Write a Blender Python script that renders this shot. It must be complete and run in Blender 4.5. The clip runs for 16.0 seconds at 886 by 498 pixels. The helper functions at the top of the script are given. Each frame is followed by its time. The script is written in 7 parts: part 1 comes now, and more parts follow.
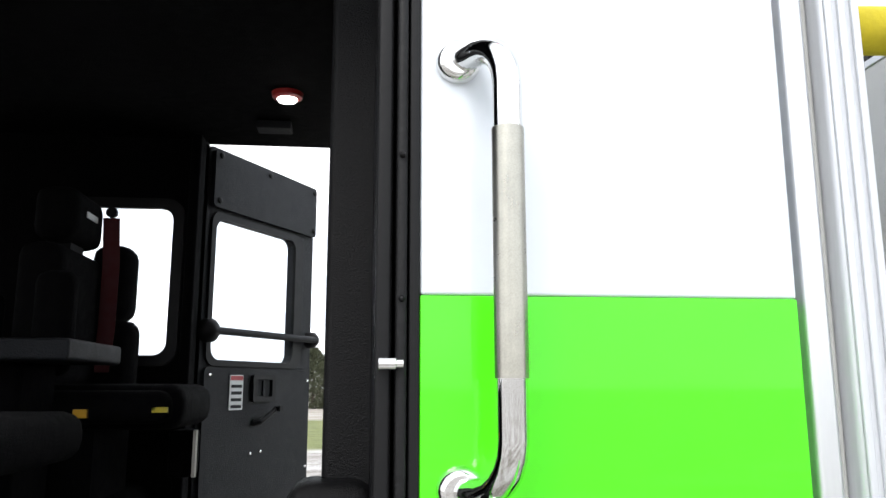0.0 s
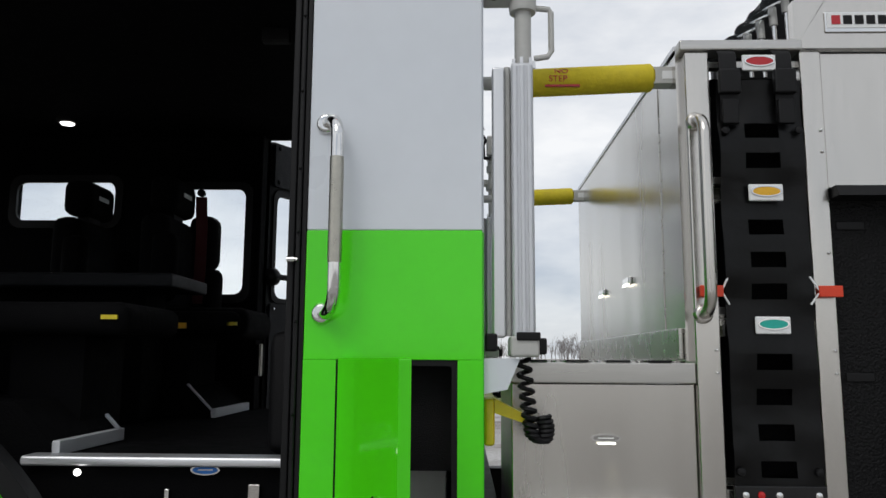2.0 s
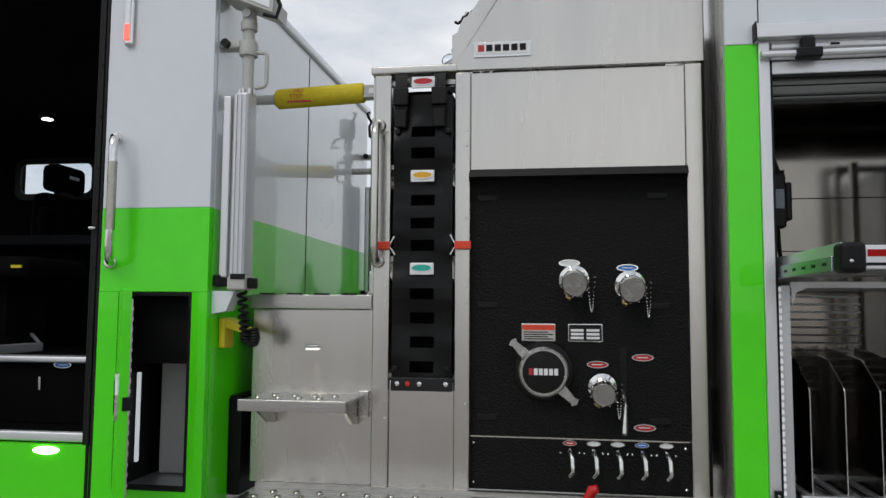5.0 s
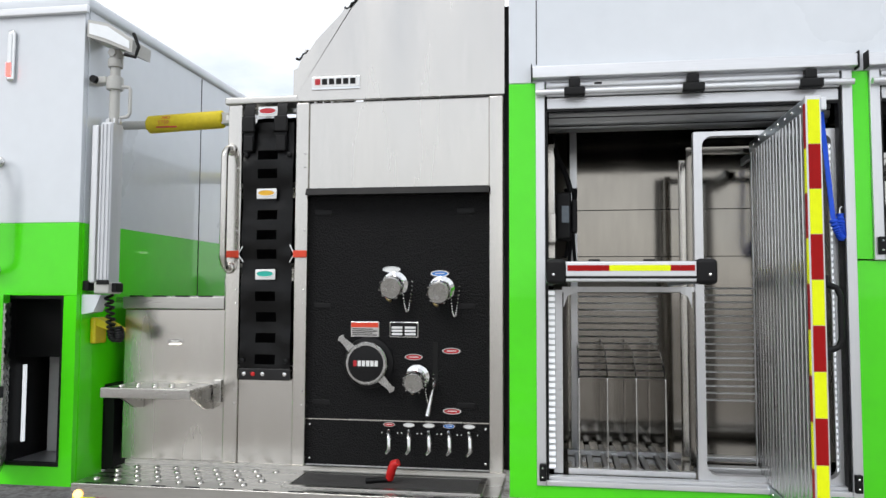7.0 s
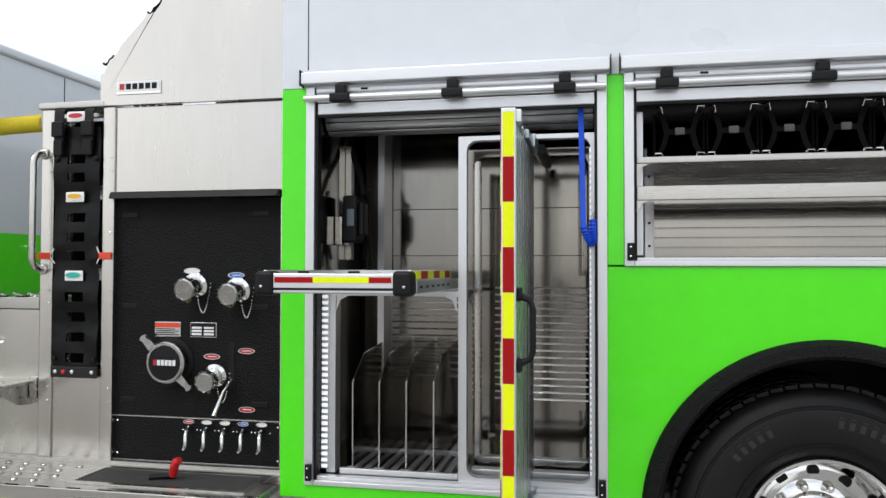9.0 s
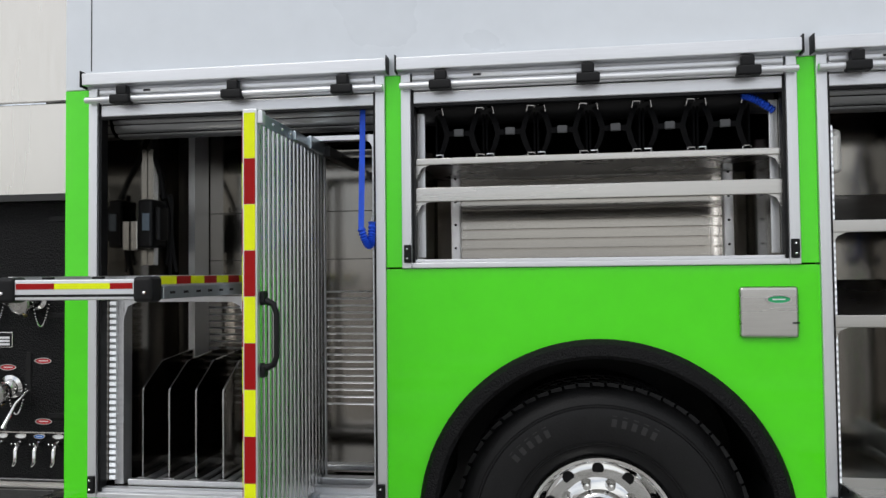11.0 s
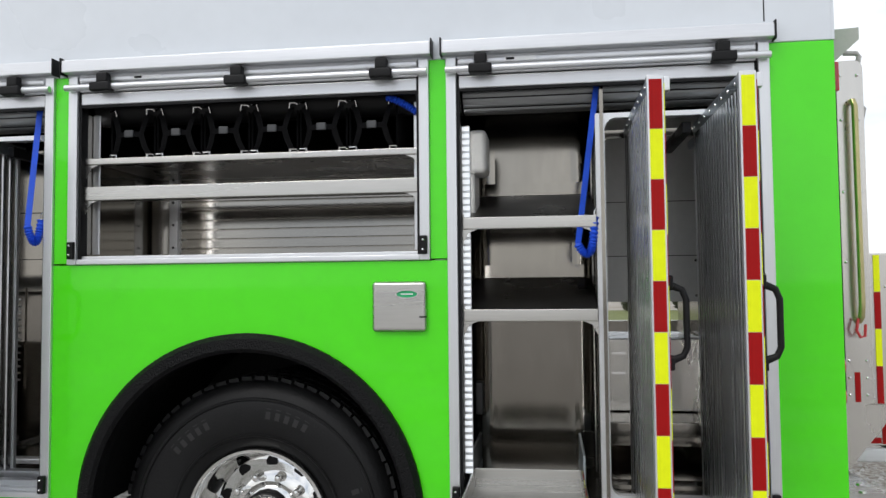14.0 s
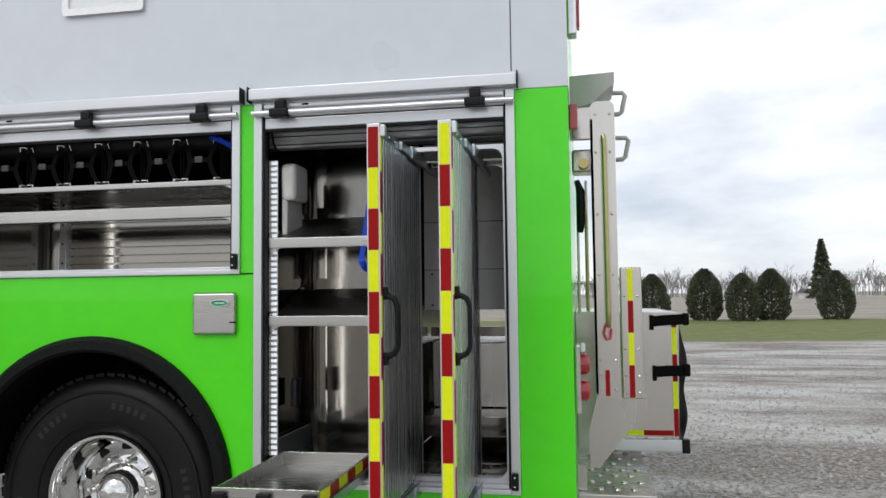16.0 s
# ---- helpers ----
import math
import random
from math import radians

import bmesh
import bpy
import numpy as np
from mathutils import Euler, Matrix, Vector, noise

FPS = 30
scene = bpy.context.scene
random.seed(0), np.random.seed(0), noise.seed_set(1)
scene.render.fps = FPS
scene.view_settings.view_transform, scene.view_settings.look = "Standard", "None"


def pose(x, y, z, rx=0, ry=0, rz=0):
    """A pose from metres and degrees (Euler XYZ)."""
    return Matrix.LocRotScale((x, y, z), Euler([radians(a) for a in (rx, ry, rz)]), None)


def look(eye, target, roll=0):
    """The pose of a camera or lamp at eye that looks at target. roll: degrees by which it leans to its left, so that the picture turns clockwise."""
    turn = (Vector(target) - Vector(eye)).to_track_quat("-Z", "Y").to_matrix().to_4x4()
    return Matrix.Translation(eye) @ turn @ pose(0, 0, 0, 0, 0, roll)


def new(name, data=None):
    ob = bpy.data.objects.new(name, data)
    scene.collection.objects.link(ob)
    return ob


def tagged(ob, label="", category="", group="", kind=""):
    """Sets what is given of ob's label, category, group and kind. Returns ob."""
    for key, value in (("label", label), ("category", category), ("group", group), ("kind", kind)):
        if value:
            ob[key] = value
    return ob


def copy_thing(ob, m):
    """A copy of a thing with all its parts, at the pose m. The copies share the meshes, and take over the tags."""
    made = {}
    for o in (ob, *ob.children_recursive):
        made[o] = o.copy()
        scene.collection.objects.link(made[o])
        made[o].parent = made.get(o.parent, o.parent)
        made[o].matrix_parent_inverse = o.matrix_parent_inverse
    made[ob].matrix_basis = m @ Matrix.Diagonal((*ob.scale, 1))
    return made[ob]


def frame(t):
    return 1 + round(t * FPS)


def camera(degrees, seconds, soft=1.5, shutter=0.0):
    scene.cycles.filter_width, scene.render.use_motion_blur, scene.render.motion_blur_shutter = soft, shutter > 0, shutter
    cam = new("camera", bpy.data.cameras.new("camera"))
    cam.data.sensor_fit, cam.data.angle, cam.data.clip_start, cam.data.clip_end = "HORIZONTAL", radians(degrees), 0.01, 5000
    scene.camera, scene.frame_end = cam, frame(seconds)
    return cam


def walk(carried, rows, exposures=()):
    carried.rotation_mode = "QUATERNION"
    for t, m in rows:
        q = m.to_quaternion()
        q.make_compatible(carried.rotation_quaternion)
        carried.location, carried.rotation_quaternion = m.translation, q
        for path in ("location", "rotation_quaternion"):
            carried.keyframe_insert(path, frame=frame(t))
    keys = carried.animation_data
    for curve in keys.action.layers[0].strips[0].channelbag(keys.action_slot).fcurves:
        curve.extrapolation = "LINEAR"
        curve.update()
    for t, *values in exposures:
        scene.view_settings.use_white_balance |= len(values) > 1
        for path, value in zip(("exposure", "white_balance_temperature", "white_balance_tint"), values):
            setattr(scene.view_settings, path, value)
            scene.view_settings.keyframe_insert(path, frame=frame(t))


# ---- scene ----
cam = camera(60.0, 16.0)
# seconds, x, y, z, pitch, roll, yaw
PATH = [
    (0.0, 0.114, -0.055, 1.546, 10.25, 0.08, -6.02),
    (0.5, 0.128, -0.339, 1.514, 10.26, 0.32, -5.69),
    (1.0, 0.275, -0.613, 1.500, 10.01, 0.00, -2.97),
    (1.5, 0.411, -0.884, 1.460, 8.10, -0.02, -0.48),
    (2.0, 0.563, -1.084, 1.335, 8.09, -0.32, 1.54),
    (2.5, 0.807, -1.243, 1.249, 7.19, -0.59, 4.84),
    (3.0, 0.989, -1.399, 1.221, 6.21, -0.49, 6.27),
    (3.5, 1.234, -1.544, 1.227, 5.58, -0.48, 7.64),
    (4.0, 1.488, -1.620, 1.235, 5.24, -0.42, 8.65),
    (6.5, 2.422, -2.249, 1.323, 3.70, -0.31, 8.16),
    (7.0, 2.653, -2.243, 1.334, 3.50, -0.19, 8.69),
    (7.5, 2.908, -2.247, 1.357, 3.12, -0.10, 9.71),
    (8.0, 3.171, -2.271, 1.404, 2.40, -0.17, 10.45),
    (8.5, 3.476, -2.182, 1.458, 1.51, -0.20, 11.84),
    (11.0, 4.328, -1.965, 1.450, 1.84, 0.60, 8.17),
    (11.5, 4.608, -1.844, 1.435, 2.34, 0.43, 8.99),
    (12.0, 4.742, -1.756, 1.428, 2.50, 0.34, 6.77),
    (12.5, 5.000, -1.751, 1.429, 2.38, 0.31, 7.25),
    (13.0, 5.216, -1.757, 1.420, 2.28, 0.44, 6.87),
    (13.5, 5.408, -1.775, 1.395, 2.62, 0.62, 7.49),
    (14.0, 5.563, -1.873, 1.381, 2.71, 0.57, 7.86),
    (14.5, 5.763, -1.932, 1.372, 2.99, 0.52, 8.63),
    (15.0, 6.000, -2.030, 1.357, 3.34, 0.52, 9.55),
    (15.5, 6.230, -2.150, 1.355, 3.54, 0.58, 9.88),
    (16.0, 6.544, -2.200, 1.371, 3.49, 0.68, 10.30),
]
EXPOSURES = [(0.0, 1.35), (0.5, 1.1), (1.0, 0.7), (1.5, 0.25), (2.0, -0.05), (2.5, -0.25), (3.0, -0.45), (3.5, -0.62), (4.2, -0.5), (6.3, 0.62), (7.0, 0.66), (8.5, 0.66), (10.8, 0.33), (12.0, 0.43), (13.0, 0.38), (14.0, 0.47), (15.0, 0.42), (16.0, 0.25)]
walk(cam, [(t, pose(x, y, z, 90 + pitch, roll, yaw)) for t, x, y, z, pitch, roll, yaw in PATH], EXPOSURES)

# ---- world: bright overcast sky ----
world = bpy.data.worlds.new("overcast_sky")
scene.world = world
world.use_nodes = True
wt = world.node_tree
for n in list(wt.nodes):
    wt.nodes.remove(n)
SUN_EL, SUN_ROT = radians(42), radians(200)
wsky = wt.nodes.new("ShaderNodeTexSky")
wsky.sky_type, wsky.sun_disc, wsky.sun_elevation, wsky.sun_rotation = "NISHITA", False, SUN_EL, SUN_ROT
wcoord = wt.nodes.new("ShaderNodeTexCoord")
wmap = wt.nodes.new("ShaderNodeMapping")
wmap.inputs["Scale"].default_value = (1.0, 1.0, 2.6)
wnoise = wt.nodes.new("ShaderNodeTexNoise")
wnoise.inputs["Scale"].default_value, wnoise.inputs["Detail"].default_value, wnoise.inputs["Roughness"].default_value = 2.4, 7, 0.55
wramp = wt.nodes.new("ShaderNodeValToRGB")
wramp.color_ramp.elements[0].position, wramp.color_ramp.elements[0].color = 0.33, (4.9, 5.5, 6.5, 1)
wramp.color_ramp.elements[1].position, wramp.color_ramp.elements[1].color = 0.64, (10.8, 10.8, 10.8, 1)
wmix = wt.nodes.new("ShaderNodeMix")
wmix.data_type = "RGBA"
wmix.inputs[0].default_value = 0.86
wbg = wt.nodes.new("ShaderNodeBackground")
wbg.inputs["Strength"].default_value = 0.10
wout = wt.nodes.new("ShaderNodeOutputWorld")
wt.links.new(wcoord.outputs["Generated"], wmap.inputs["Vector"])
wt.links.new(wmap.outputs["Vector"], wnoise.inputs["Vector"])
wt.links.new(wnoise.outputs["Fac"], wramp.inputs["Fac"])
wt.links.new(wsky.outputs["Color"], wmix.inputs[6])
wt.links.new(wramp.outputs["Color"], wmix.inputs[7])
wt.links.new(wmix.outputs[2], wbg.inputs["Color"])
wt.links.new(wbg.outputs["Background"], wout.inputs["Surface"])

sun = new("sun", bpy.data.lights.new("sun", "SUN"))
sun.data.energy, sun.data.angle, sun.data.color = 0.9, radians(25), (1.0, 0.97, 0.93)
sun.matrix_world = look((0, 0, 20), (0.34 * 20, 0.75 * 20, 2.0))


# ---- materials ----
def mat(name, base, rough=0.5, metal=0.0, vary=0.12, scale=8.0, bump=0.0, bump_scale=60.0, coat=0.0, stretch=None, rvary=0.1, rand=0.0, spec=None):
    """A surface with variation at two scales, fine relief and uneven gloss."""
    m = bpy.data.materials.new(name)
    m.use_nodes = True
    nt = m.node_tree
    b = nt.nodes["Principled BSDF"]
    tc = nt.nodes.new("ShaderNodeTexCoord")
    mp = nt.nodes.new("ShaderNodeMapping")
    if stretch:
        mp.inputs["Scale"].default_value = stretch
    nt.links.new(tc.outputs["Object"], mp.inputs["Vector"])
    n1 = nt.nodes.new("ShaderNodeTexNoise")
    n1.inputs["Scale"].default_value, n1.inputs["Detail"].default_value = scale, 6
    n2 = nt.nodes.new("ShaderNodeTexNoise")
    n2.inputs["Scale"].default_value, n2.inputs["Detail"].default_value = scale * 9, 3
    nt.links.new(mp.outputs["Vector"], n1.inputs["Vector"])
    nt.links.new(mp.outputs["Vector"], n2.inputs["Vector"])
    add = nt.nodes.new("ShaderNodeMath")
    add.operation = "ADD"
    nt.links.new(n1.outputs["Fac"], add.inputs[0])
    nt.links.new(n2.outputs["Fac"], add.inputs[1])
    fac = add.outputs[0]
    if rand:
        oi = nt.nodes.new("ShaderNodeObjectInfo")
        ma = nt.nodes.new("ShaderNodeMath")
        ma.operation = "MULTIPLY_ADD"
        ma.inputs[1].default_value = rand
        nt.links.new(oi.outputs["Random"], ma.inputs[0])
        nt.links.new(fac, ma.inputs[2])
        fac = ma.outputs[0]
    rmp = nt.nodes.new("ShaderNodeMapRange")
    rmp.inputs["From Min"].default_value, rmp.inputs["From Max"].default_value = 0.6, 1.4 + rand
    rmp.inputs["To Min"].default_value, rmp.inputs["To Max"].default_value = 1 - vary, 1 + vary
    nt.links.new(fac, rmp.inputs["Value"])
    mul = nt.nodes.new("ShaderNodeVectorMath")
    mul.operation = "SCALE"
    mul.inputs[0].default_value = base
    nt.links.new(rmp.outputs["Result"], mul.inputs["Scale"])
    nt.links.new(mul.outputs["Vector"], b.inputs["Base Color"])
    rr = nt.nodes.new("ShaderNodeMapRange")
    rr.inputs["From Min"].default_value, rr.inputs["From Max"].default_value = 0.3, 0.7
    rr.inputs["To Min"].default_value, rr.inputs["To Max"].default_value = max(0.02, rough * (1 - rvary)), min(1, rough * (1 + rvary))
    nt.links.new(n1.outputs["Fac"], rr.inputs["Value"])
    nt.links.new(rr.outputs["Result"], b.inputs["Roughness"])
    b.inputs["Metallic"].default_value = metal
    if coat:
        b.inputs["Coat Weight"].default_value, b.inputs["Coat Roughness"].default_value = coat, 0.04
    if spec is not None:
        b.inputs["Specular IOR Level"].default_value = spec
    if bump:
        nb = nt.nodes.new("ShaderNodeTexNoise")
        nb.inputs["Scale"].default_value, nb.inputs["Detail"].default_value = bump_scale, 4
        nt.links.new(mp.outputs["Vector"], nb.inputs["Vector"])
        bp = nt.nodes.new("ShaderNodeBump")
        bp.inputs["Strength"].default_value, bp.inputs["Distance"].default_value = bump, 0.01
        nt.links.new(nb.outputs["Fac"], bp.inputs["Height"])
        nt.links.new(bp.outputs["Normal"], b.inputs["Normal"])
    return m


def glow(name, color, strength):
    m = bpy.data.materials.new(name)
    m.use_nodes = True
    b = m.node_tree.nodes["Principled BSDF"]
    b.inputs["Base Color"].default_value = (*color, 1)
    b.inputs["Emission Color"].default_value, b.inputs["Emission Strength"].default_value = (*color, 1), strength
    return m


def glass(name, tint=(0.95, 0.97, 1.0), rough=0.02):
    m = bpy.data.materials.new(name)
    m.use_nodes = True
    b = m.node_tree.nodes["Principled BSDF"]
    b.inputs["Base Color"].default_value = (*tint, 1)
    b.inputs["Roughness"].default_value, b.inputs["Transmission Weight"].default_value, b.inputs["IOR"].default_value = rough, 1.0, 1.15
    return m


GREEN = mat("green_paint", (0.068, 0.68, 0.0020), 0.4, 0, 0.04, 1.5, coat=0.6, spec=0.25, bump=0.02, bump_scale=7)
JAMB = mat("speckled_black_coating", (0.004, 0.004, 0.0045), 0.5, 0, 0.5, 120, bump=0.35, bump_scale=420, spec=0.16)
SILVER = mat("silver_grey_paint", (0.60, 0.635, 0.675), 0.3, 0.0, 0.03, 1.5, coat=1.0, bump=0.008, bump_scale=5)
ALU = mat("satin_aluminium", (0.64, 0.65, 0.665), 0.34, 0.75, 0.05, 3, bump=0.012, bump_scale=30, stretch=(8, 8, 0.4))
ALU_X = mat("extruded_aluminium", (0.66, 0.67, 0.69), 0.36, 0.7, 0.06, 3, bump=0.014, bump_scale=30, stretch=(0.4, 8, 8))
STEEL = mat("brushed_stainless_steel", (0.58, 0.56, 0.525), 0.25, 1.0, 0.035, 1.3, bump=0.007, bump_scale=40, stretch=(4, 4, 0.5), rvary=0.2)
STEEL_H = mat("stainless_brushed_along", (0.50, 0.49, 0.465), 0.29, 1.0, 0.07, 2.0, bump=0.014, bump_scale=30, stretch=(0.5, 9, 9), rvary=0.2)
# the same stainless with its colour darkened for shade inside the compartments
STEEL_SHADE = mat("shade_darkened_stainless", (0.245, 0.230, 0.206), 0.12, 1.0, 0.10, 1.6, bump=0.03, bump_scale=3, stretch=(2.0, 2.0, 0.4), rvary=0.3)
# rougher shelf stainless, its colour lowered for the dark interior it mirrors
SHELF = mat("shaded_dull_shelf_stainless", (0.20, 0.195, 0.19), 0.30, 1.0, 0.14, 4, bump=0.02, bump_scale=20, rvary=0.3)
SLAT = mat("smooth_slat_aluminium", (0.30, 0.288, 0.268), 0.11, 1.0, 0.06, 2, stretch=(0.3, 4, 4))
# door aluminium coloured darker, for slats rolled up in the shade
SHUTTER = mat("shaded_slat_aluminium", (0.24, 0.245, 0.25), 0.38, 0.8, 0.06, 3, stretch=(0.4, 6, 6))
CAPMETAL = mat("cast_chromed_cap", (0.42, 0.415, 0.40), 0.22, 1.0, 0.22, 30, bump=0.12, bump_scale=120, rvary=0.4)
CHROME = mat("polished_chrome", (0.72, 0.72, 0.71), 0.07, 1.0, 0.05, 5)
BLACK_TEX = mat("black_textured_coating", (0.0035, 0.0035, 0.004), 0.45, 0, 0.3, 60, bump=0.75, bump_scale=150, spec=0.15)
BLACK = mat("black_plastic", (0.0045, 0.0045, 0.005), 0.5, 0, 0.25, 20, spec=0.22, bump=0.06, bump_scale=90)
WEBBING = mat("black_webbing", (0.0035, 0.0035, 0.004), 0.8, 0, 0.3, 40, bump=0.4, bump_scale=260, spec=0.1)
TRIM = mat("pale_edge_trim", (0.56, 0.575, 0.60), 0.38, 0.3, 0.06, 6, bump=0.01, stretch=(4, 4, 0.4))
VINYL = mat("black_vinyl_sheet", (0.005, 0.005, 0.0055), 0.33, 0, 0.3, 12, bump=0.3, bump_scale=11, spec=0.4)
RUBBER = mat("tyre_rubber", (0.0052, 0.0052, 0.0056), 0.5, 0, 0.4, 14, bump=0.12, bump_scale=120, spec=0.24)
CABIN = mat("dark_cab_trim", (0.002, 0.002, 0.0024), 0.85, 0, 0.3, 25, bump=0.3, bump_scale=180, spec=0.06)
DOORGREY = mat("charcoal_door_panel", (0.013, 0.014, 0.0165), 0.6, 0, 0.12, 20, bump=0.35, bump_scale=220, spec=0.25)
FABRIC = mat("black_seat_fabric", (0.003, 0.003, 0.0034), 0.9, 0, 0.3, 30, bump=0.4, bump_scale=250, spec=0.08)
REDWEB = mat("red_belt_webbing", (0.055, 0.004, 0.006), 0.8, 0, 0.15, 30, bump=0.3, bump_scale=300)
BLUE = mat("blue_webbing", (0.006, 0.075, 0.62), 0.6, 0, 0.15, 30, bump=0.4, bump_scale=260)
YELLOW_FOAM = mat("yellow_foam_sleeve", (0.55, 0.44, 0.012), 0.75, 0, 0.12, 6, bump=0.3, bump_scale=50)
RED_TAPE = mat("red_reflective_tape", (0.30, 0.004, 0.004), 0.45, 0, 0.08, 40, bump=0.08, bump_scale=300, spec=0.15)
YEL_TAPE = mat("lime_yellow_reflective_tape", (0.72, 0.80, 0.004), 0.45, 0, 0.06, 40, bump=0.08, bump_scale=300, spec=0.2)
ORANGE = mat("orange_red_pull_tab", (0.62, 0.045, 0.012), 0.55, 0, 0.1, 20)
REDPLASTIC = mat("red_plastic", (0.5, 0.012, 0.012), 0.35, 0, 0.1, 10)
YELPLASTIC = mat("yellow_plastic", (0.62, 0.5, 0.01), 0.4, 0, 0.1, 10)
WHITE = mat("white_plate", (0.72, 0.73, 0.73), 0.35, 0, 0.04, 10)
TAN = mat("light_grey_plastic", (0.42, 0.42, 0.40), 0.42, 0, 0.06, 10)
TEAL = mat("teal_label", (0.01, 0.36, 0.29), 0.35, 0, 0.05, 20)
AMBER = mat("amber_label", (0.66, 0.36, 0.012), 0.35, 0, 0.05, 20)
BLUELAB = mat("blue_label", (0.012, 0.16, 0.55), 0.35, 0, 0.05, 20)
REDLAB = mat("red_label", (0.42, 0.012, 0.02), 0.35, 0, 0.05, 20)
GREENLAB = mat("green_label", (0.01, 0.33, 0.12), 0.35, 0, 0.05, 20)
BRASS = mat("brass", (0.55, 0.42, 0.18), 0.3, 1.0, 0.1, 20)
GALV = mat("zinc_plated_slide", (0.42, 0.47, 0.50), 0.35, 1.0, 0.15, 8, bump=0.05, bump_scale=60)
POLY = mat("grey_poly_panel", (0.58, 0.58, 0.565), 0.45, 0, 0.06, 4, bump=0.05, bump_scale=40)
LEDWHITE = glow("led_white", (1.0, 0.97, 0.86), 2.0)
LEDSTRIP = glow("led_strip", (0.92, 0.96, 1.0), 0.42)
LEDBACK = glow("led_lens", (0.98, 0.98, 1.0), 5.5)
LAMPWARM = glow("cabin_lamp", (1.0, 0.98, 0.95), 4.0)
REDLED = glow("red_marker", (1.0, 0.06, 0.05), 3.0)
AMBERLED = glow("amber_marker", (1.0, 0.5, 0.12), 3.0)
LENS = mat("frosted_lamp_lens", (0.75, 0.78, 0.8), 0.12, 0, 0.05, 30, coat=0.6)
REDLENS = mat("red_lamp_lens", (0.36, 0.01, 0.012), 0.12, 0, 0.08, 30, coat=0.8)
PANE = glass("window_glass", (0.9, 0.94, 0.97))


# ---- mesh helpers ----
def box(bm, x0, x1, y0, y1, z0, z1, bevel=0.0, seg=2):
    vs = [bm.verts.new((x, y, z)) for z in (z0, z1) for x, y in ((x0, y0), (x1, y0), (x1, y1), (x0, y1))]
    fs = [bm.faces.new([vs[i] for i in f]) for f in ((3, 2, 1, 0), (4, 5, 6, 7), (0, 1, 5, 4), (1, 2, 6, 5), (2, 3, 7, 6), (3, 0, 4, 7))]
    if bevel:
        es = list({e for f in fs for e in f.edges})
        bmesh.ops.bevel(bm, geom=es, offset=bevel, segments=seg, affect="EDGES", profile=0.5)
    return bm


def axes(d):
    d = Vector(d).normalized()
    u = d.orthogonal().normalized()
    return d, u, d.cross(u)


def cyl(bm, p0, p1, r0, r1=None, seg=16):
    r1 = r0 if r1 is None else r1
    p0, p1 = Vector(p0), Vector(p1)
    d, u, v = axes(p1 - p0)
    rings = []
    for p, r in ((p0, r0), (p1, r1)):
        rings.append([bm.verts.new(p + r * (math.cos(a) * u + math.sin(a) * v)) for a in (2 * math.pi * i / seg for i in range(seg))])
    for i in range(seg):
        j = (i + 1) % seg
        bm.faces.new((rings[0][i], rings[0][j], rings[1][j], rings[1][i]))
    bm.faces.new(rings[0][::-1])
    bm.faces.new(rings[1])
    return bm


def lathe(bm, profile, origin, axis, seg=32, caps=True):
    """profile: (radius, way along the axis); rings joined in order, ends capped."""
    o = Vector(origin)
    d, u, v = axes(axis)
    rings = [[bm.verts.new(o + d * h + max(r, 1e-4) * (math.cos(a) * u + math.sin(a) * v)) for a in (2 * math.pi * i / seg for i in range(seg))] for r, h in profile]
    for a, b in zip(rings, rings[1:]):
        for i in range(seg):
            j = (i + 1) % seg
            bm.faces.new((a[i], a[j], b[j], b[i]))
    if caps and profile[0][0] > 1e-3:
        bm.faces.new(rings[0][::-1])
    if caps and profile[-1][0] > 1e-3:
        bm.faces.new(rings[-1])
    return bm


def tube(bm, pts, r, seg=12):
    pts = [Vector(p) for p in pts]
    t0 = (pts[1] - pts[0]).normalized()
    u = t0.orthogonal().normalized()
    rings = []
    for i, p in enumerate(pts):
        t = (pts[min(i + 1, len(pts) - 1)] - pts[max(i - 1, 0)]).normalized()
        u = (u - t * u.dot(t)).normalized()
        v = t.cross(u)
        rr = r[i] if isinstance(r, (list, tuple)) else r
        rings.append([bm.verts.new(p + rr * (math.cos(a) * u + math.sin(a) * v)) for a in (2 * math.pi * k / seg for k in range(seg))])
    for a, b in zip(rings, rings[1:]):
        for i in range(seg):
            j = (i + 1) % seg
            bm.faces.new((a[i], a[j], b[j], b[i]))
    bm.faces.new(rings[0][::-1])
    bm.faces.new(rings[-1])
    return bm


def band(bm, pts, side, thick, normal=None):
    """A flat strap along pts; side: half-width vector."""
    pts = [Vector(p) for p in pts]
    s = Vector(side)
    prev = None
    for i, p in enumerate(pts):
        t = (pts[min(i + 1, len(pts) - 1)] - pts[max(i - 1, 0)]).normalized()
        n = t.cross(s).normalized() * thick / 2
        ring = [bm.verts.new(q) for q in (p - s - n, p + s - n, p + s + n, p - s + n)]
        if prev:
            for k in range(4):
                bm.faces.new((prev[k], prev[(k + 1) % 4], ring[(k + 1) % 4], ring[k]))
        else:
            bm.faces.new(ring[::-1])
        prev = ring
    bm.faces.new(prev)
    return bm


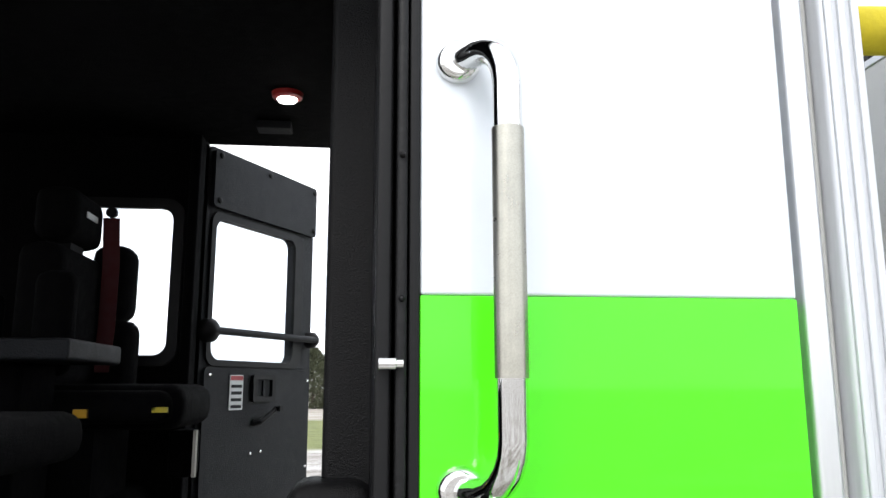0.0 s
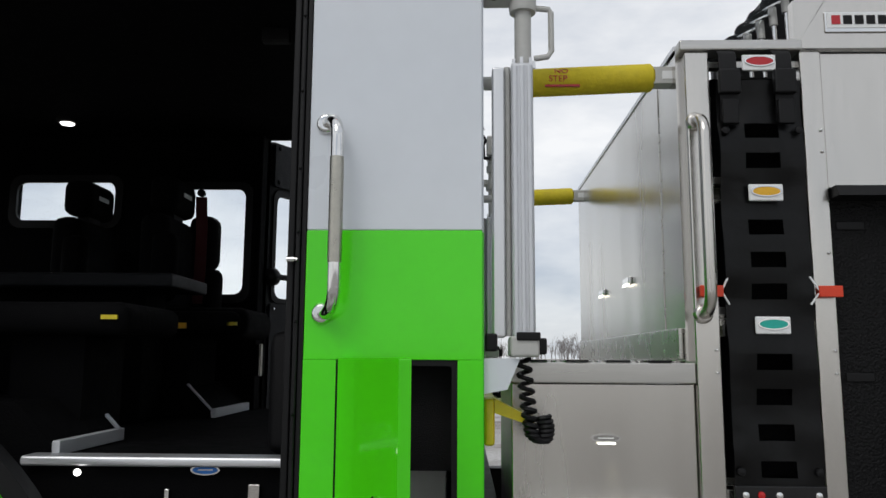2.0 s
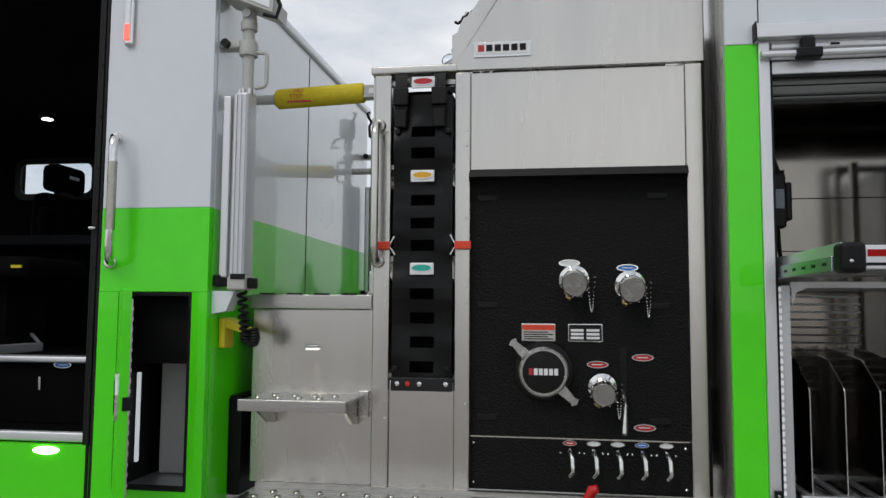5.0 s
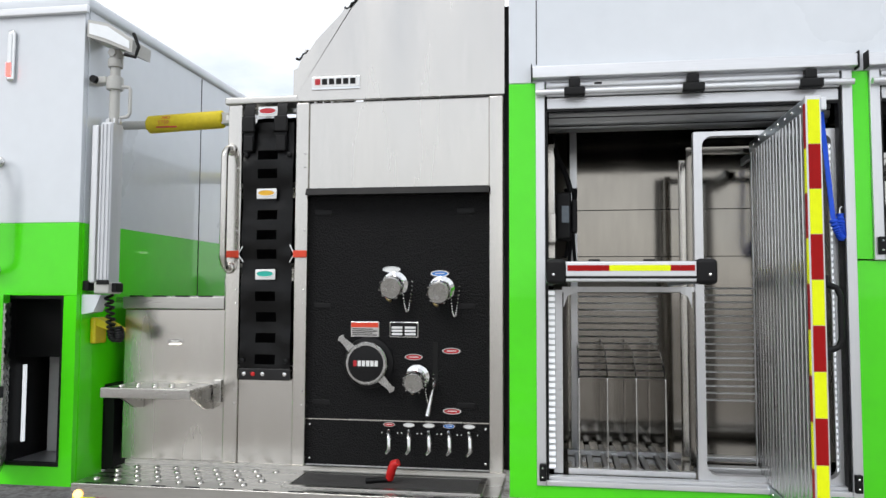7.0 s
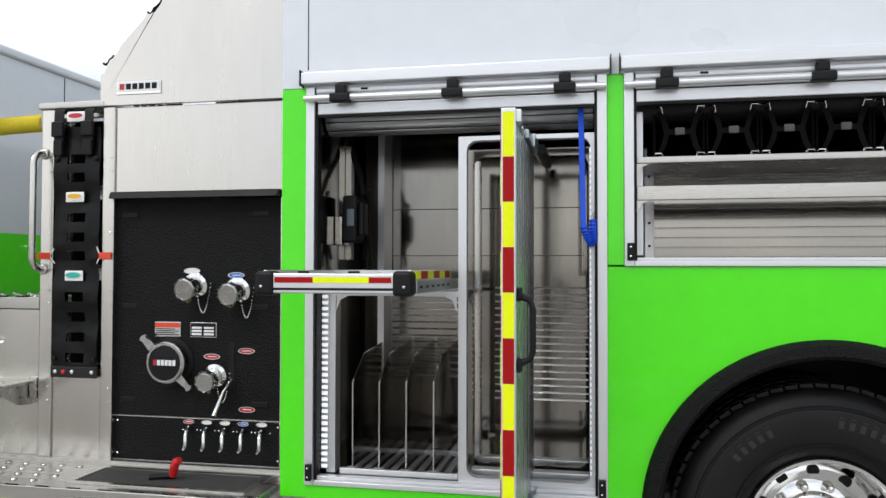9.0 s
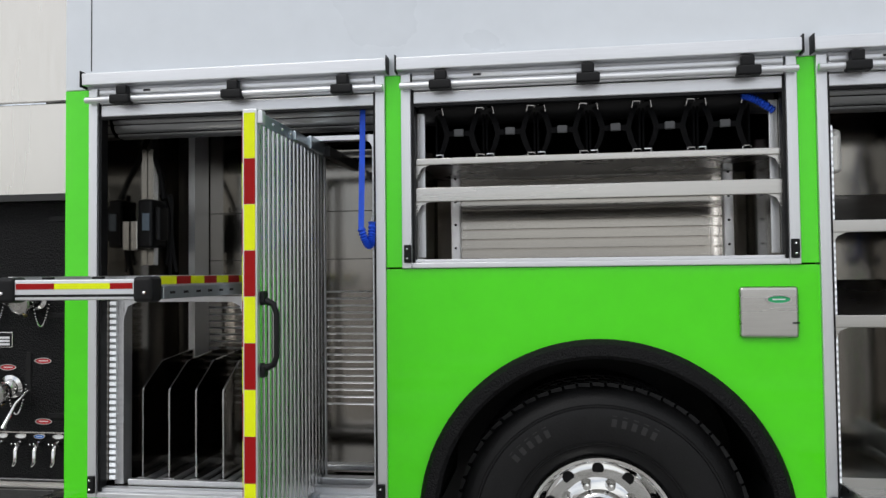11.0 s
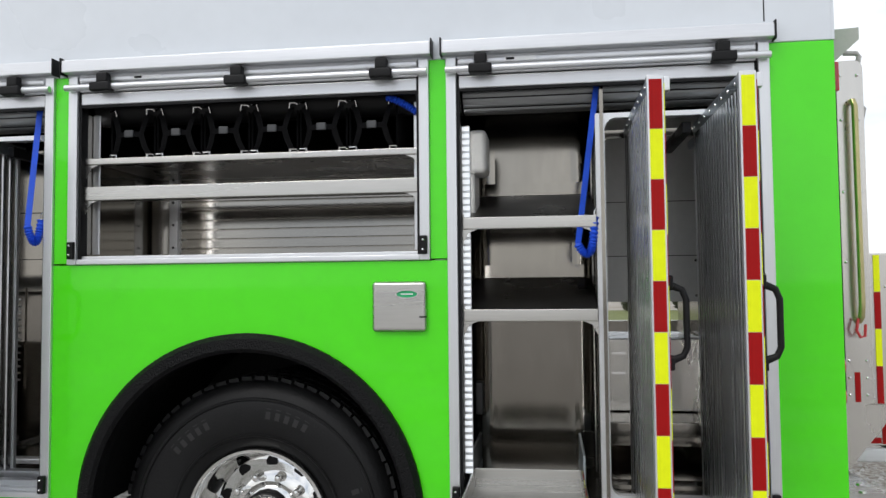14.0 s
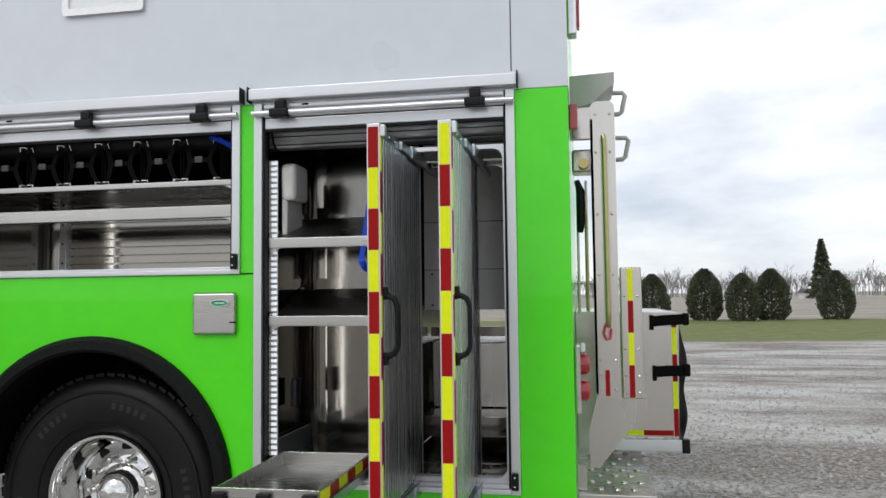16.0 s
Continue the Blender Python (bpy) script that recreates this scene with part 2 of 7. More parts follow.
def prism(bm, poly, at, depth):
    """A polygon of 2D points, placed by at(a, b, h), from h = 0 to h = depth."""
    lo = [bm.verts.new(at(a, b, 0)) for a, b in poly]
    hi = [bm.verts.new(at(a, b, depth)) for a, b in poly]
    f0, f1 = bm.faces.new(lo[::-1]), bm.faces.new(hi)
    for i in range(len(poly)):
        j = (i + 1) % len(poly)
        bm.faces.new((lo[i], lo[j], hi[j], hi[i]))
    bmesh.ops.triangulate(bm, faces=[f for f in (f0, f1) if len(f.verts) > 4])
    return bm


def rrect(x0, x1, z0, z1, r, n=5):
    out = []
    for cx, cz, a0 in ((x1 - r, z0 + r, -90), (x1 - r, z1 - r, 0), (x0 + r, z1 - r, 90), (x0 + r, z0 + r, 180)):
        out += [(cx + r * math.cos(radians(a0 + 90 * i / n)), cz + r * math.sin(radians(a0 + 90 * i / n))) for i in range(n + 1)]
    return out


def ring_plate(bm, outer, inner, at, depth):
    """A plate between two outlines with the same number of points: a frame with a hole through it."""
    lo_o, hi_o = [[bm.verts.new(at(a, b, h)) for a, b in outer] for h in (0, depth)]
    lo_i, hi_i = [[bm.verts.new(at(a, b, h)) for a, b in inner] for h in (0, depth)]
    n = len(outer)
    for i in range(n):
        j = (i + 1) % n
        bm.faces.new((hi_o[i], hi_o[j], hi_i[j], hi_i[i]))
        bm.faces.new((lo_o[j], lo_o[i], lo_i[i], lo_i[j]))
        bm.faces.new((lo_o[i], lo_o[j], hi_o[j], hi_o[i]))
        bm.faces.new((lo_i[j], lo_i[i], hi_i[i], hi_i[j]))
    return bm


def front(y):
    """Places a drawing (x, z) on a plane that faces the camera's side; depth goes into the truck."""
    return lambda a, b, h: (a, y + h, b)


def ellipse(cx, cz, rx, rz, n=20):
    return [(cx + rx * math.cos(2 * math.pi * i / n), cz + rz * math.sin(2 * math.pi * i / n)) for i in range(n)]


def face_weighted(bm, limit):
    """Corner normals that lean to the larger faces, so that flat sheets with rounded edges stay flat."""
    bm.normal_update()
    out = []
    for f in bm.faces:
        for v in f.verts:
            n = Vector()
            for g in v.link_faces:
                if g.normal.dot(f.normal) > limit:
                    n += g.normal * g.calc_area()
            out.append(tuple(n.normalized()) if n.length > 1e-12 else tuple(f.normal))
    return out


def finish(bm, name, material, smooth=40):
    bmesh.ops.recalc_face_normals(bm, faces=bm.faces)
    bent = face_weighted(bm, math.cos(radians(50))) if smooth and len(bm.faces) <= 110 else None
    me = bpy.data.meshes.new(name)
    bm.to_mesh(me)
    bm.free()
    me.materials.append(material)
    if smooth:
        for p in me.polygons:
            p.use_smooth = True
        if bent:
            me.normals_split_custom_set(bent)
        else:
            me.set_sharp_from_angle(angle=radians(smooth))
    return me


def part(name, bm, material, parent, label=""):
    ob = new(name, finish(bm, name, material))
    ob.parent = parent
    if parent.parent is None:
        ob.matrix_parent_inverse = parent.matrix_basis.inverted()
    if label:
        ob["label"] = label
    return ob


def thing(name, at, label, category, group="", kind=""):
    ob = new(name)
    ob.empty_display_size = 0.1
    ob.matrix_basis = Matrix.Translation(at)
    return tagged(ob, label, category, group, kind)


def solid(name, bm, material, label, category, group="", kind=""):
    return tagged(new(name, finish(bm, name, material)), label, category, group, kind)


def B(*a, **k):
    return box(bmesh.new(), *a, **k)


def C(*a, **k):
    return cyl(bmesh.new(), *a, **k)


def oval(name, x, y, z, rx, rz, material, parent, label):
    """A bevelled oval badge: a chrome rim with a coloured field."""
    rim = part(name, ring_plate(bmesh.new(), ellipse(x, z, rx, rz), ellipse(x, z, rx * 0.86, rz * 0.74), front(y - 0.006), 0.006), CHROME, parent, label)
    part("field", prism(bmesh.new(), ellipse(x, z, rx * 0.87, rz * 0.76), front(y - 0.003), 0.003), material, rim)
    part("text_bar", B(x - rx * 0.5, x + rx * 0.5, y - 0.0045, y - 0.003, z - rz * 0.12, z + rz * 0.12), WHITE, rim)
    return rim


def bolt(x, y, z, parent, r=0.006, material=None):
    return part("bolt", lathe(bmesh.new(), [(r, 0), (r, 0.002), (r * 0.7, 0.005), (0, 0.006)], (x, y, z), (0, -1, 0), 8), material or CHROME, parent)


# ---- ground ----
def ground_mat():
    m = mat("gravel_grass_field", (0.30, 0.29, 0.275), 0.9, 0, 0.35, 3.0, bump=0.7, bump_scale=45)
    nt = m.node_tree
    b = nt.nodes["Principled BSDF"]
    base = b.inputs["Base Color"].links[0].from_socket
    geo = nt.nodes.new("ShaderNodeNewGeometry")
    sep = nt.nodes.new("ShaderNodeSeparateXYZ")
    nt.links.new(geo.outputs["Position"], sep.inputs[0])
    nz = nt.nodes.new("ShaderNodeTexNoise")
    nz.inputs["Scale"].default_value, nz.inputs["Detail"].default_value = 0.35, 5
    nt.links.new(geo.outputs["Position"], nz.inputs["Vector"])
    wob = nt.nodes.new("ShaderNodeMath")
    wob.operation = "MULTIPLY_ADD"
    wob.inputs[1].default_value = 3.0
    nt.links.new(nz.outputs["Fac"], wob.inputs[0])
    nt.links.new(sep.outputs["Y"], wob.inputs[2])

    def step(at, width):
        r = nt.nodes.new("ShaderNodeMapRange")
        r.inputs["From Min"].default_value, r.inputs["From Max"].default_value = at, at + width
        nt.links.new(wob.outputs[0], r.inputs["Value"])
        return r.outputs["Result"]

    def blend(fac, a, c):
        mx = nt.nodes.new("ShaderNodeMix")
        mx.data_type = "RGBA"
        nt.links.new(fac, mx.inputs[0])
        nt.links.new(a, mx.inputs[6])
        nt.links.new(c, mx.inputs[7])
        return mx.outputs[2]

    def ramp(scale, stops, stretch=(1, 1, 1)):
        mp = nt.nodes.new("ShaderNodeMapping")
        mp.inputs["Scale"].default_value = stretch
        nt.links.new(geo.outputs["Position"], mp.inputs["Vector"])
        n = nt.nodes.new("ShaderNodeTexNoise")
        n.inputs["Scale"].default_value, n.inputs["Detail"].default_value, n.inputs["Roughness"].default_value = scale, 8, 0.65
        nt.links.new(mp.outputs["Vector"], n.inputs["Vector"])
        r = nt.nodes.new("ShaderNodeValToRGB")
        for i, (p, c) in enumerate(stops):
            e = r.color_ramp.elements[i] if i < 2 else r.color_ramp.elements.new(p)
            e.position, e.color = p, (*c, 1)
        nt.links.new(n.outputs["Fac"], r.inputs["Fac"])
        return r.outputs["Color"]

    gravel = ramp(0.6, [(0.42, (0.095, 0.068, 0.038)), (0.60, (0.48, 0.465, 0.445)), (0.49, (0.29, 0.265, 0.235))], (0.5, 1.3, 1))
    fine = ramp(26, [(0.40, (0.09, 0.085, 0.08)), (0.60, (0.62, 0.62, 0.62))])
    mxg = nt.nodes.new("ShaderNodeMix")
    mxg.data_type = "RGBA"
    mxg.inputs[0].default_value = 0.36
    nt.links.new(gravel, mxg.inputs[6])
    nt.links.new(fine, mxg.inputs[7])
    grass = ramp(1.6, [(0.3, (0.085, 0.10, 0.022)), (0.7, (0.19, 0.185, 0.07)), (0.55, (0.13, 0.15, 0.04))])
    field = ramp(0.5, [(0.35, (0.17, 0.14, 0.105)), (0.65, (0.40, 0.38, 0.35)), (0.5, (0.28, 0.25, 0.21))], (0.25, 1.4, 1))
    c = blend(step(21.5, 1.2), mxg.outputs[2], grass)
    c = blend(step(40, 1.5), c, field)
    nt.links.new(c, b.inputs["Base Color"])
    return m


def build_ground():
    bm = bmesh.new()
    rads = [0.0, 1, 2, 3, 4, 5, 6, 7, 8, 9, 10, 11, 12, 13.5, 15, 17, 19, 22, 26, 32, 40, 55, 80, 120, 200, 400, 900, 2500]
    seg = 96
    prev = None
    for r in rads:
        ring = []
        for i in range(seg if r else 1):
            a = 2 * math.pi * i / seg
            x, y = 5 + r * math.cos(a), 2 + r * math.sin(a)
            amp = 0.018 if r < 40 else 0.0
            ring.append(bm.verts.new((x, y, amp * noise.noise((x * 0.9, y * 0.9, 0.3)) - 0.012)))
        if prev:
            for i in range(seg):
                j = (i + 1) % seg
                if len(prev) == 1:
                    bm.faces.new((prev[0], ring[i], ring[j]))
                else:
                    bm.faces.new((prev[i], ring[i], ring[j], prev[j]))
        prev = ring
    solid("ground", bm, ground_mat(), "wet grey gravel yard giving way to grass and stubble field", "ground", kind="structure")


build_ground()

# ---- fire truck: body ----
YS = 0.77          # the side's outer plane
YF = 3.13          # the far side's outer plane
ZG = 2.177         # green below, silver grey above
truck = thing("fire_truck", (3.0, 1.95, 0.0), "lime green and silver grey fire engine with open doors and compartments", "fire engine")


def build_body():
    t = 0.03
    body = part("body_upper", B(2.455, 6.505, YS, YS + t, ZG, 3.02, bevel=0.004), SILVER, truck, "glossy silver grey upper body side")
    part("panel_seam", B(2.562, 2.566, YS - 0.001, YS + 0.002, 2.25, 3.01), BLACK, body)
    part("panel_seam", B(6.285, 6.289, YS - 0.001, YS + 0.002, 2.25, 3.01), BLACK, body)
    roof = part("body_roof", B(2.455, 6.505, YS + t, YF - t, 2.98, 3.02), ALU, truck)
    part("body_far_side_upper", B(2.455, 6.505, YF - t, YF, 1.55, 3.02), GREEN, truck)
    part("body_far_side_lower", B(2.455, 5.70, YF - t, YF, 0.56, 1.546), GREEN, truck)
    part("body_far_corner", B(6.40, 6.505, YF - t, YF, 0.56, 1.546), GREEN, truck)
    part("body_rear_wall", B(6.475, 6.505, YS + t, YF - t, 0.56, 2.976), GREEN, truck, "lime green rear wall")
    part("body_front_wall", B(2.455, 2.48, YS + t, YF - t, 0.56, 2.976), STEEL, truck)
    part("rear_corner_seam", B(6.497, 6.5065, YS - 0.0015, YS + 0.02, ZG + 0.002, 3.0), SILVER, truck)
    # green pillars and the panel over the rear wheel
    for x0, x1, z0 in ((2.455, 2.560, 0.56), (3.728, 3.788, 1.474), (5.155, 5.216, 1.474), (6.298, 6.505, 0.56)):
        part("green_pillar", B(x0, x1, YS + 0.001, YS + t, z0, ZG - 0.001, bevel=0.002), GREEN, truck)
    part("sill_panel", B(2.560, 3.728, YS + 0.001, YS + t, 0.56, 0.612), GREEN, truck)
    part("sill_panel", B(5.216, 6.298, YS + 0.001, YS + t, 0.56, 0.612), GREEN, truck)
    cx, cz, r = 4.485, 0.575, 0.60
    bm = bmesh.new()
    n = 48
    inner = [(cx + r, 0.56)] + [(cx + r * math.cos(math.pi * i / n), cz + r * math.sin(math.pi * i / n)) for i in range(n + 1)] + [(cx - r, 0.56)]
    outer = [(5.216, 0.56)]
    for i in range(n + 1):
        c, q = math.cos(math.pi * i / n), math.sin(math.pi * i / n)
        k = min((5.216 - cx) / c if c > 1e-6 else 9, (cx - 3.728) / -c if c < -1e-6 else 9, (1.468 - cz) / q if q > 1e-6 else 9)
        outer.append((cx + k * c, cz + k * q))
    outer.append((3.728, 0.56))
    for h in (YS + 0.001, YS + 0.031):
        vi = [bm.verts.new((x, h, z)) for x, z in inner]
        vo = [bm.verts.new((x, h, z)) for x, z in outer]
        for i in range(len(vi) - 1):
            bm.faces.new((vi[i], vi[i + 1], vo[i + 1], vo[i]))
        # the two upper corners
        for cxn in (5.216, 3.728):
            k = min(range(len(outer) - 1), key=lambda i: 0 if (abs(outer[i][0] - cxn) < 1e-4) != (abs(outer[i + 1][0] - cxn) < 1e-4) and outer[i][1] > 1 else 1)
            bm.faces.new((vo[k], vo[k + 1], bm.verts.new((cxn, h, 1.468))))
    part("wheel_panel", bm, GREEN, truck, "glossy lime green panel over the rear wheel")
    # fender flare
    bm = bmesh.new()
    prof = [(0.575, 0.035), (0.575, -0.028), (0.588, -0.04), (0.625, -0.036), (0.642, -0.018), (0.642, -0.001)]
    rings = []
    for i in range(49):
        a = radians(-6) + radians(192) * i / 48
        rings.append([bm.verts.new((cx + rr * math.cos(a), YS + h, cz + rr * math.sin(a))) for rr, h in prof])
    for a, b in zip(rings, rings[1:]):
        for k in range(len(prof)):
            k2 = (k + 1) % len(prof)
            bm.faces.new((a[k], b[k], b[k2], a[k2]))
    bm.faces.new(rings[0])
    bm.faces.new(rings[-1][::-1])
    part("fender_flare", bm, BLACK_TEX, truck, "black rubber fender flare")
    # wheel well liner
    bm = bmesh.new()
    n = 40
    r = 0.60
    lo = [(cx + r * math.cos(math.pi * i / n), cz + r * math.sin(math.pi * i / n)) for i in range(n + 1)]
    a = [bm.verts.new((x, YS + t, z)) for x, z in lo]
    b = [bm.verts.new((x, 1.55, z)) for x, z in lo]
    for i in range(n):
        bm.faces.new((a[i], a[i + 1], b[i + 1], b[i]))
    part("wheel_well", bm, BLACK, truck)
    part("inner_well_wall", B(3.80, 4.25, 1.5, 1.53, 0.25, 1.2), BLACK, truck)
    part("inner_well_wall", B(4.25, 5.15, 1.5, 1.53, 0.45, 1.2), BLACK, truck)
    part("axle", C((4.485, 0.95, 0.52), (4.485, 2.95, 0.52), 0.09), BLACK, truck)
    part("frame_rail", B(-1.5, 5.20, 1.52, 1.60, 0.62, 0.86), BLACK, truck)
    part("frame_rail", B(-1.5, 5.20, 2.37, 2.45, 0.62, 0.86), BLACK, truck)
    part("mud_flap", B(5.06, 5.08, 0.85, 1.4, 0.2, 0.7), BLACK, truck)
    return body


build_body()


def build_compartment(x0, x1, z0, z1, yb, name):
    """A stainless box behind an opening: sides, back, floor and top, coloured darker for inside shade."""
    c = part(name, B(x0, x1, yb, yb + 0.01, z0, z1), STEEL_SHADE, truck, "stainless steel compartment lining")
    part("side_sheet", B(x0 - 0.012, x0, YS + 0.032, yb, z0, z1), STEEL_SHADE, c)
    part("side_sheet", B(x1, x1 + 0.012, YS + 0.032, yb, z0, z1), STEEL_SHADE, c)
    part("floor_sheet", B(x0, x1, YS + 0.032, yb, z0 - 0.012, z0), STEEL_SHADE, c)
    part("top_sheet", B(x0, x1, YS + 0.032, yb, z1, z1 + 0.012), STEEL_SHADE, c)
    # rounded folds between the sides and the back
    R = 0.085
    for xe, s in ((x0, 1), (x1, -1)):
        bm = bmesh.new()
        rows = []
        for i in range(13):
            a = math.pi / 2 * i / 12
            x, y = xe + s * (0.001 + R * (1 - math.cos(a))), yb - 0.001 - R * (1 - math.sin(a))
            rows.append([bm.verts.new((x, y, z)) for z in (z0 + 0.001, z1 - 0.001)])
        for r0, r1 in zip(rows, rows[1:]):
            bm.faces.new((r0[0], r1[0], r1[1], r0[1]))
        part("rounded_fold", bm, STEEL_SHADE, c)
    return c


def build_shutter(x0, x1, z0):
    """The roll-up door, rolled up behind its header, with side rails, drip rail, lift bar and black catches."""
    zt = 2.178
    head = part("shutter_header", B(x0 - 0.012, x1 + 0.012, YS - 0.042, YS - 0.001, 2.185, 2.232, bevel=0.004), ALU_X, truck, "satin aluminium drip rail over roll-up door")
    part("end_cap", B(x0 - 0.016, x0 - 0.012, YS - 0.046, YS, 2.178, 2.24), BLACK, head)
    part("end_cap", B(x1 + 0.012, x1 + 0.016, YS - 0.046, YS, 2.178, 2.24), BLACK, head)
    for a, b in ((x0, x0 + 0.036), (x1 - 0.036, x1)):
        rail = part("side_rail", B(a, b, YS - 0.012, YS + 0.05, z0, zt, bevel=0.003), ALU, truck, "satin aluminium door track")
        s = 1 if a == x0 else -1
        e = b if s == 1 else a
        part("track_seal", B(min(e, e + s * 0.010), max(e, e + s * 0.010), YS + 0.002, YS + 0.045, z0 + 0.02, zt - 0.03), BLACK, rail)
        m = (a + b) / 2
        latch = part("latch_block", B(m - 0.012 + s * 0.004, m + 0.014 + s * 0.004, YS - 0.03, YS - 0.012, z0 + 0.02, z0 + 0.085, bevel=0.004), BLACK, rail, "black latch block")
        bolt(m + s * 0.004, YS - 0.030, z0 + 0.036, rail, 0.005)
        bolt(m + s * 0.004, YS - 0.030, z0 + 0.070, rail, 0.005)
    part("bottom_rail", B(x0 + 0.036, x1 - 0.036, YS - 0.010, YS + 0.05, z0, z0 + 0.02, bevel=0.003), ALU_X, truck)
    part("bottom_channel", B(x0 + 0.036, x1 - 0.036, YS + 0.012, YS + 0.05, z0 + 0.02, z0 + 0.032, bevel=0.002), ALU_X, truck)
    door = part("roll_up_door", B(x0 + 0.04, x1 - 0.04, YS - 0.004, YS + 0.022, 2.118, 2.183, bevel=0.004), ALU_X, truck, "rolled-up satin aluminium shutter door")
    part("slat", B(x0 + 0.04, x1 - 0.04, YS - 0.012, YS + 0.022, 2.150, 2.176, bevel=0.008), ALU_X, door)
    part("slat", B(x0 + 0.04, x1 - 0.04, YS + 0.002, YS + 0.022, 2.070, 2.114, bevel=0.004), ALU_X, door)
    part("seal_strip", B(x0 + 0.04, x1 - 0.04, YS + 0.004, YS + 0.02, 2.060, 2.070), BLACK, door)
    part("lift_bar", cyl(bmesh.new(), (x0 + 0.002, YS - 0.034, 2.128), (x1 - 0.002, YS - 0.034, 2.128), 0.012, seg=14), ALU_X, door, "round aluminium lift bar")
    w = x1 - x0
    for f in ((0.13, 0.51, 0.87) if w < 1.3 and x0 < 5 else (0.11, 0.49, 0.88) if w > 1.3 else (0.115, 0.86)):
        xc = x0 + f * w
        c = part("catch", B(xc - 0.040, xc + 0.040, YS - 0.060, YS - 0.018, 2.108, 2.142, bevel=0.006), BLACK, door, "black plastic catch")
        part("tongue", B(xc - 0.022, xc + 0.022, YS - 0.045, YS - 0.012, 2.142, 2.180, bevel=0.006), BLACK, c)
    xl = x0 + 0.19 * w
    lab = part("maker_label", B(xl, xl + 0.11, YS - 0.0145, YS - 0.0122, 2.156, 2.170), WHITE, door)
    part("text_bar", B(xl + 0.006, xl + 0.035, YS - 0.016, YS - 0.0145, 2.159, 2.167), BLACK, lab)
    # rolled barrel behind the header; black core and darker slats colour in its shade
    barrel = part("barrel", cyl(bmesh.new(), (x0 + 0.05, YS + 0.14, 2.075), (x1 - 0.05, YS + 0.14, 2.075), 0.062, seg=24), BLACK, door, "rolled shutter barrel")
    if w < 1.3:
        for k in range(6):
            a = radians(150 + k * 34)
            yk, zk = YS + 0.14 + 0.064 * math.cos(a), 2.075 + 0.064 * math.sin(a)
            ty, tz = -math.sin(a) * 0.017, math.cos(a) * 0.017
            ny, nz = math.cos(a) * 0.006, math.sin(a) * 0.006
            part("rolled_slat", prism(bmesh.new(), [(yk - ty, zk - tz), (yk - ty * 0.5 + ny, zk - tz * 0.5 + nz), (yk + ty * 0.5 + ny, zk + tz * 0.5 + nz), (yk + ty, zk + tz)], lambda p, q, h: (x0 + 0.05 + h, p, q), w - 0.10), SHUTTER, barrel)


build_shutter(2.560, 3.728, 0.612)
build_shutter(3.788, 5.155, 1.470)
build_shutter(5.216, 6.298, 0.612)
build_compartment(2.602, 3.690, 0.640, 2.15, 1.45, "compartment_front")
build_compartment(3.83, 5.115, 1.495, 2.15, 1.38, "compartment_over_wheel")
build_compartment(5.262, 5.745, 0.640, 2.15, 1.30, "compartment_rear")


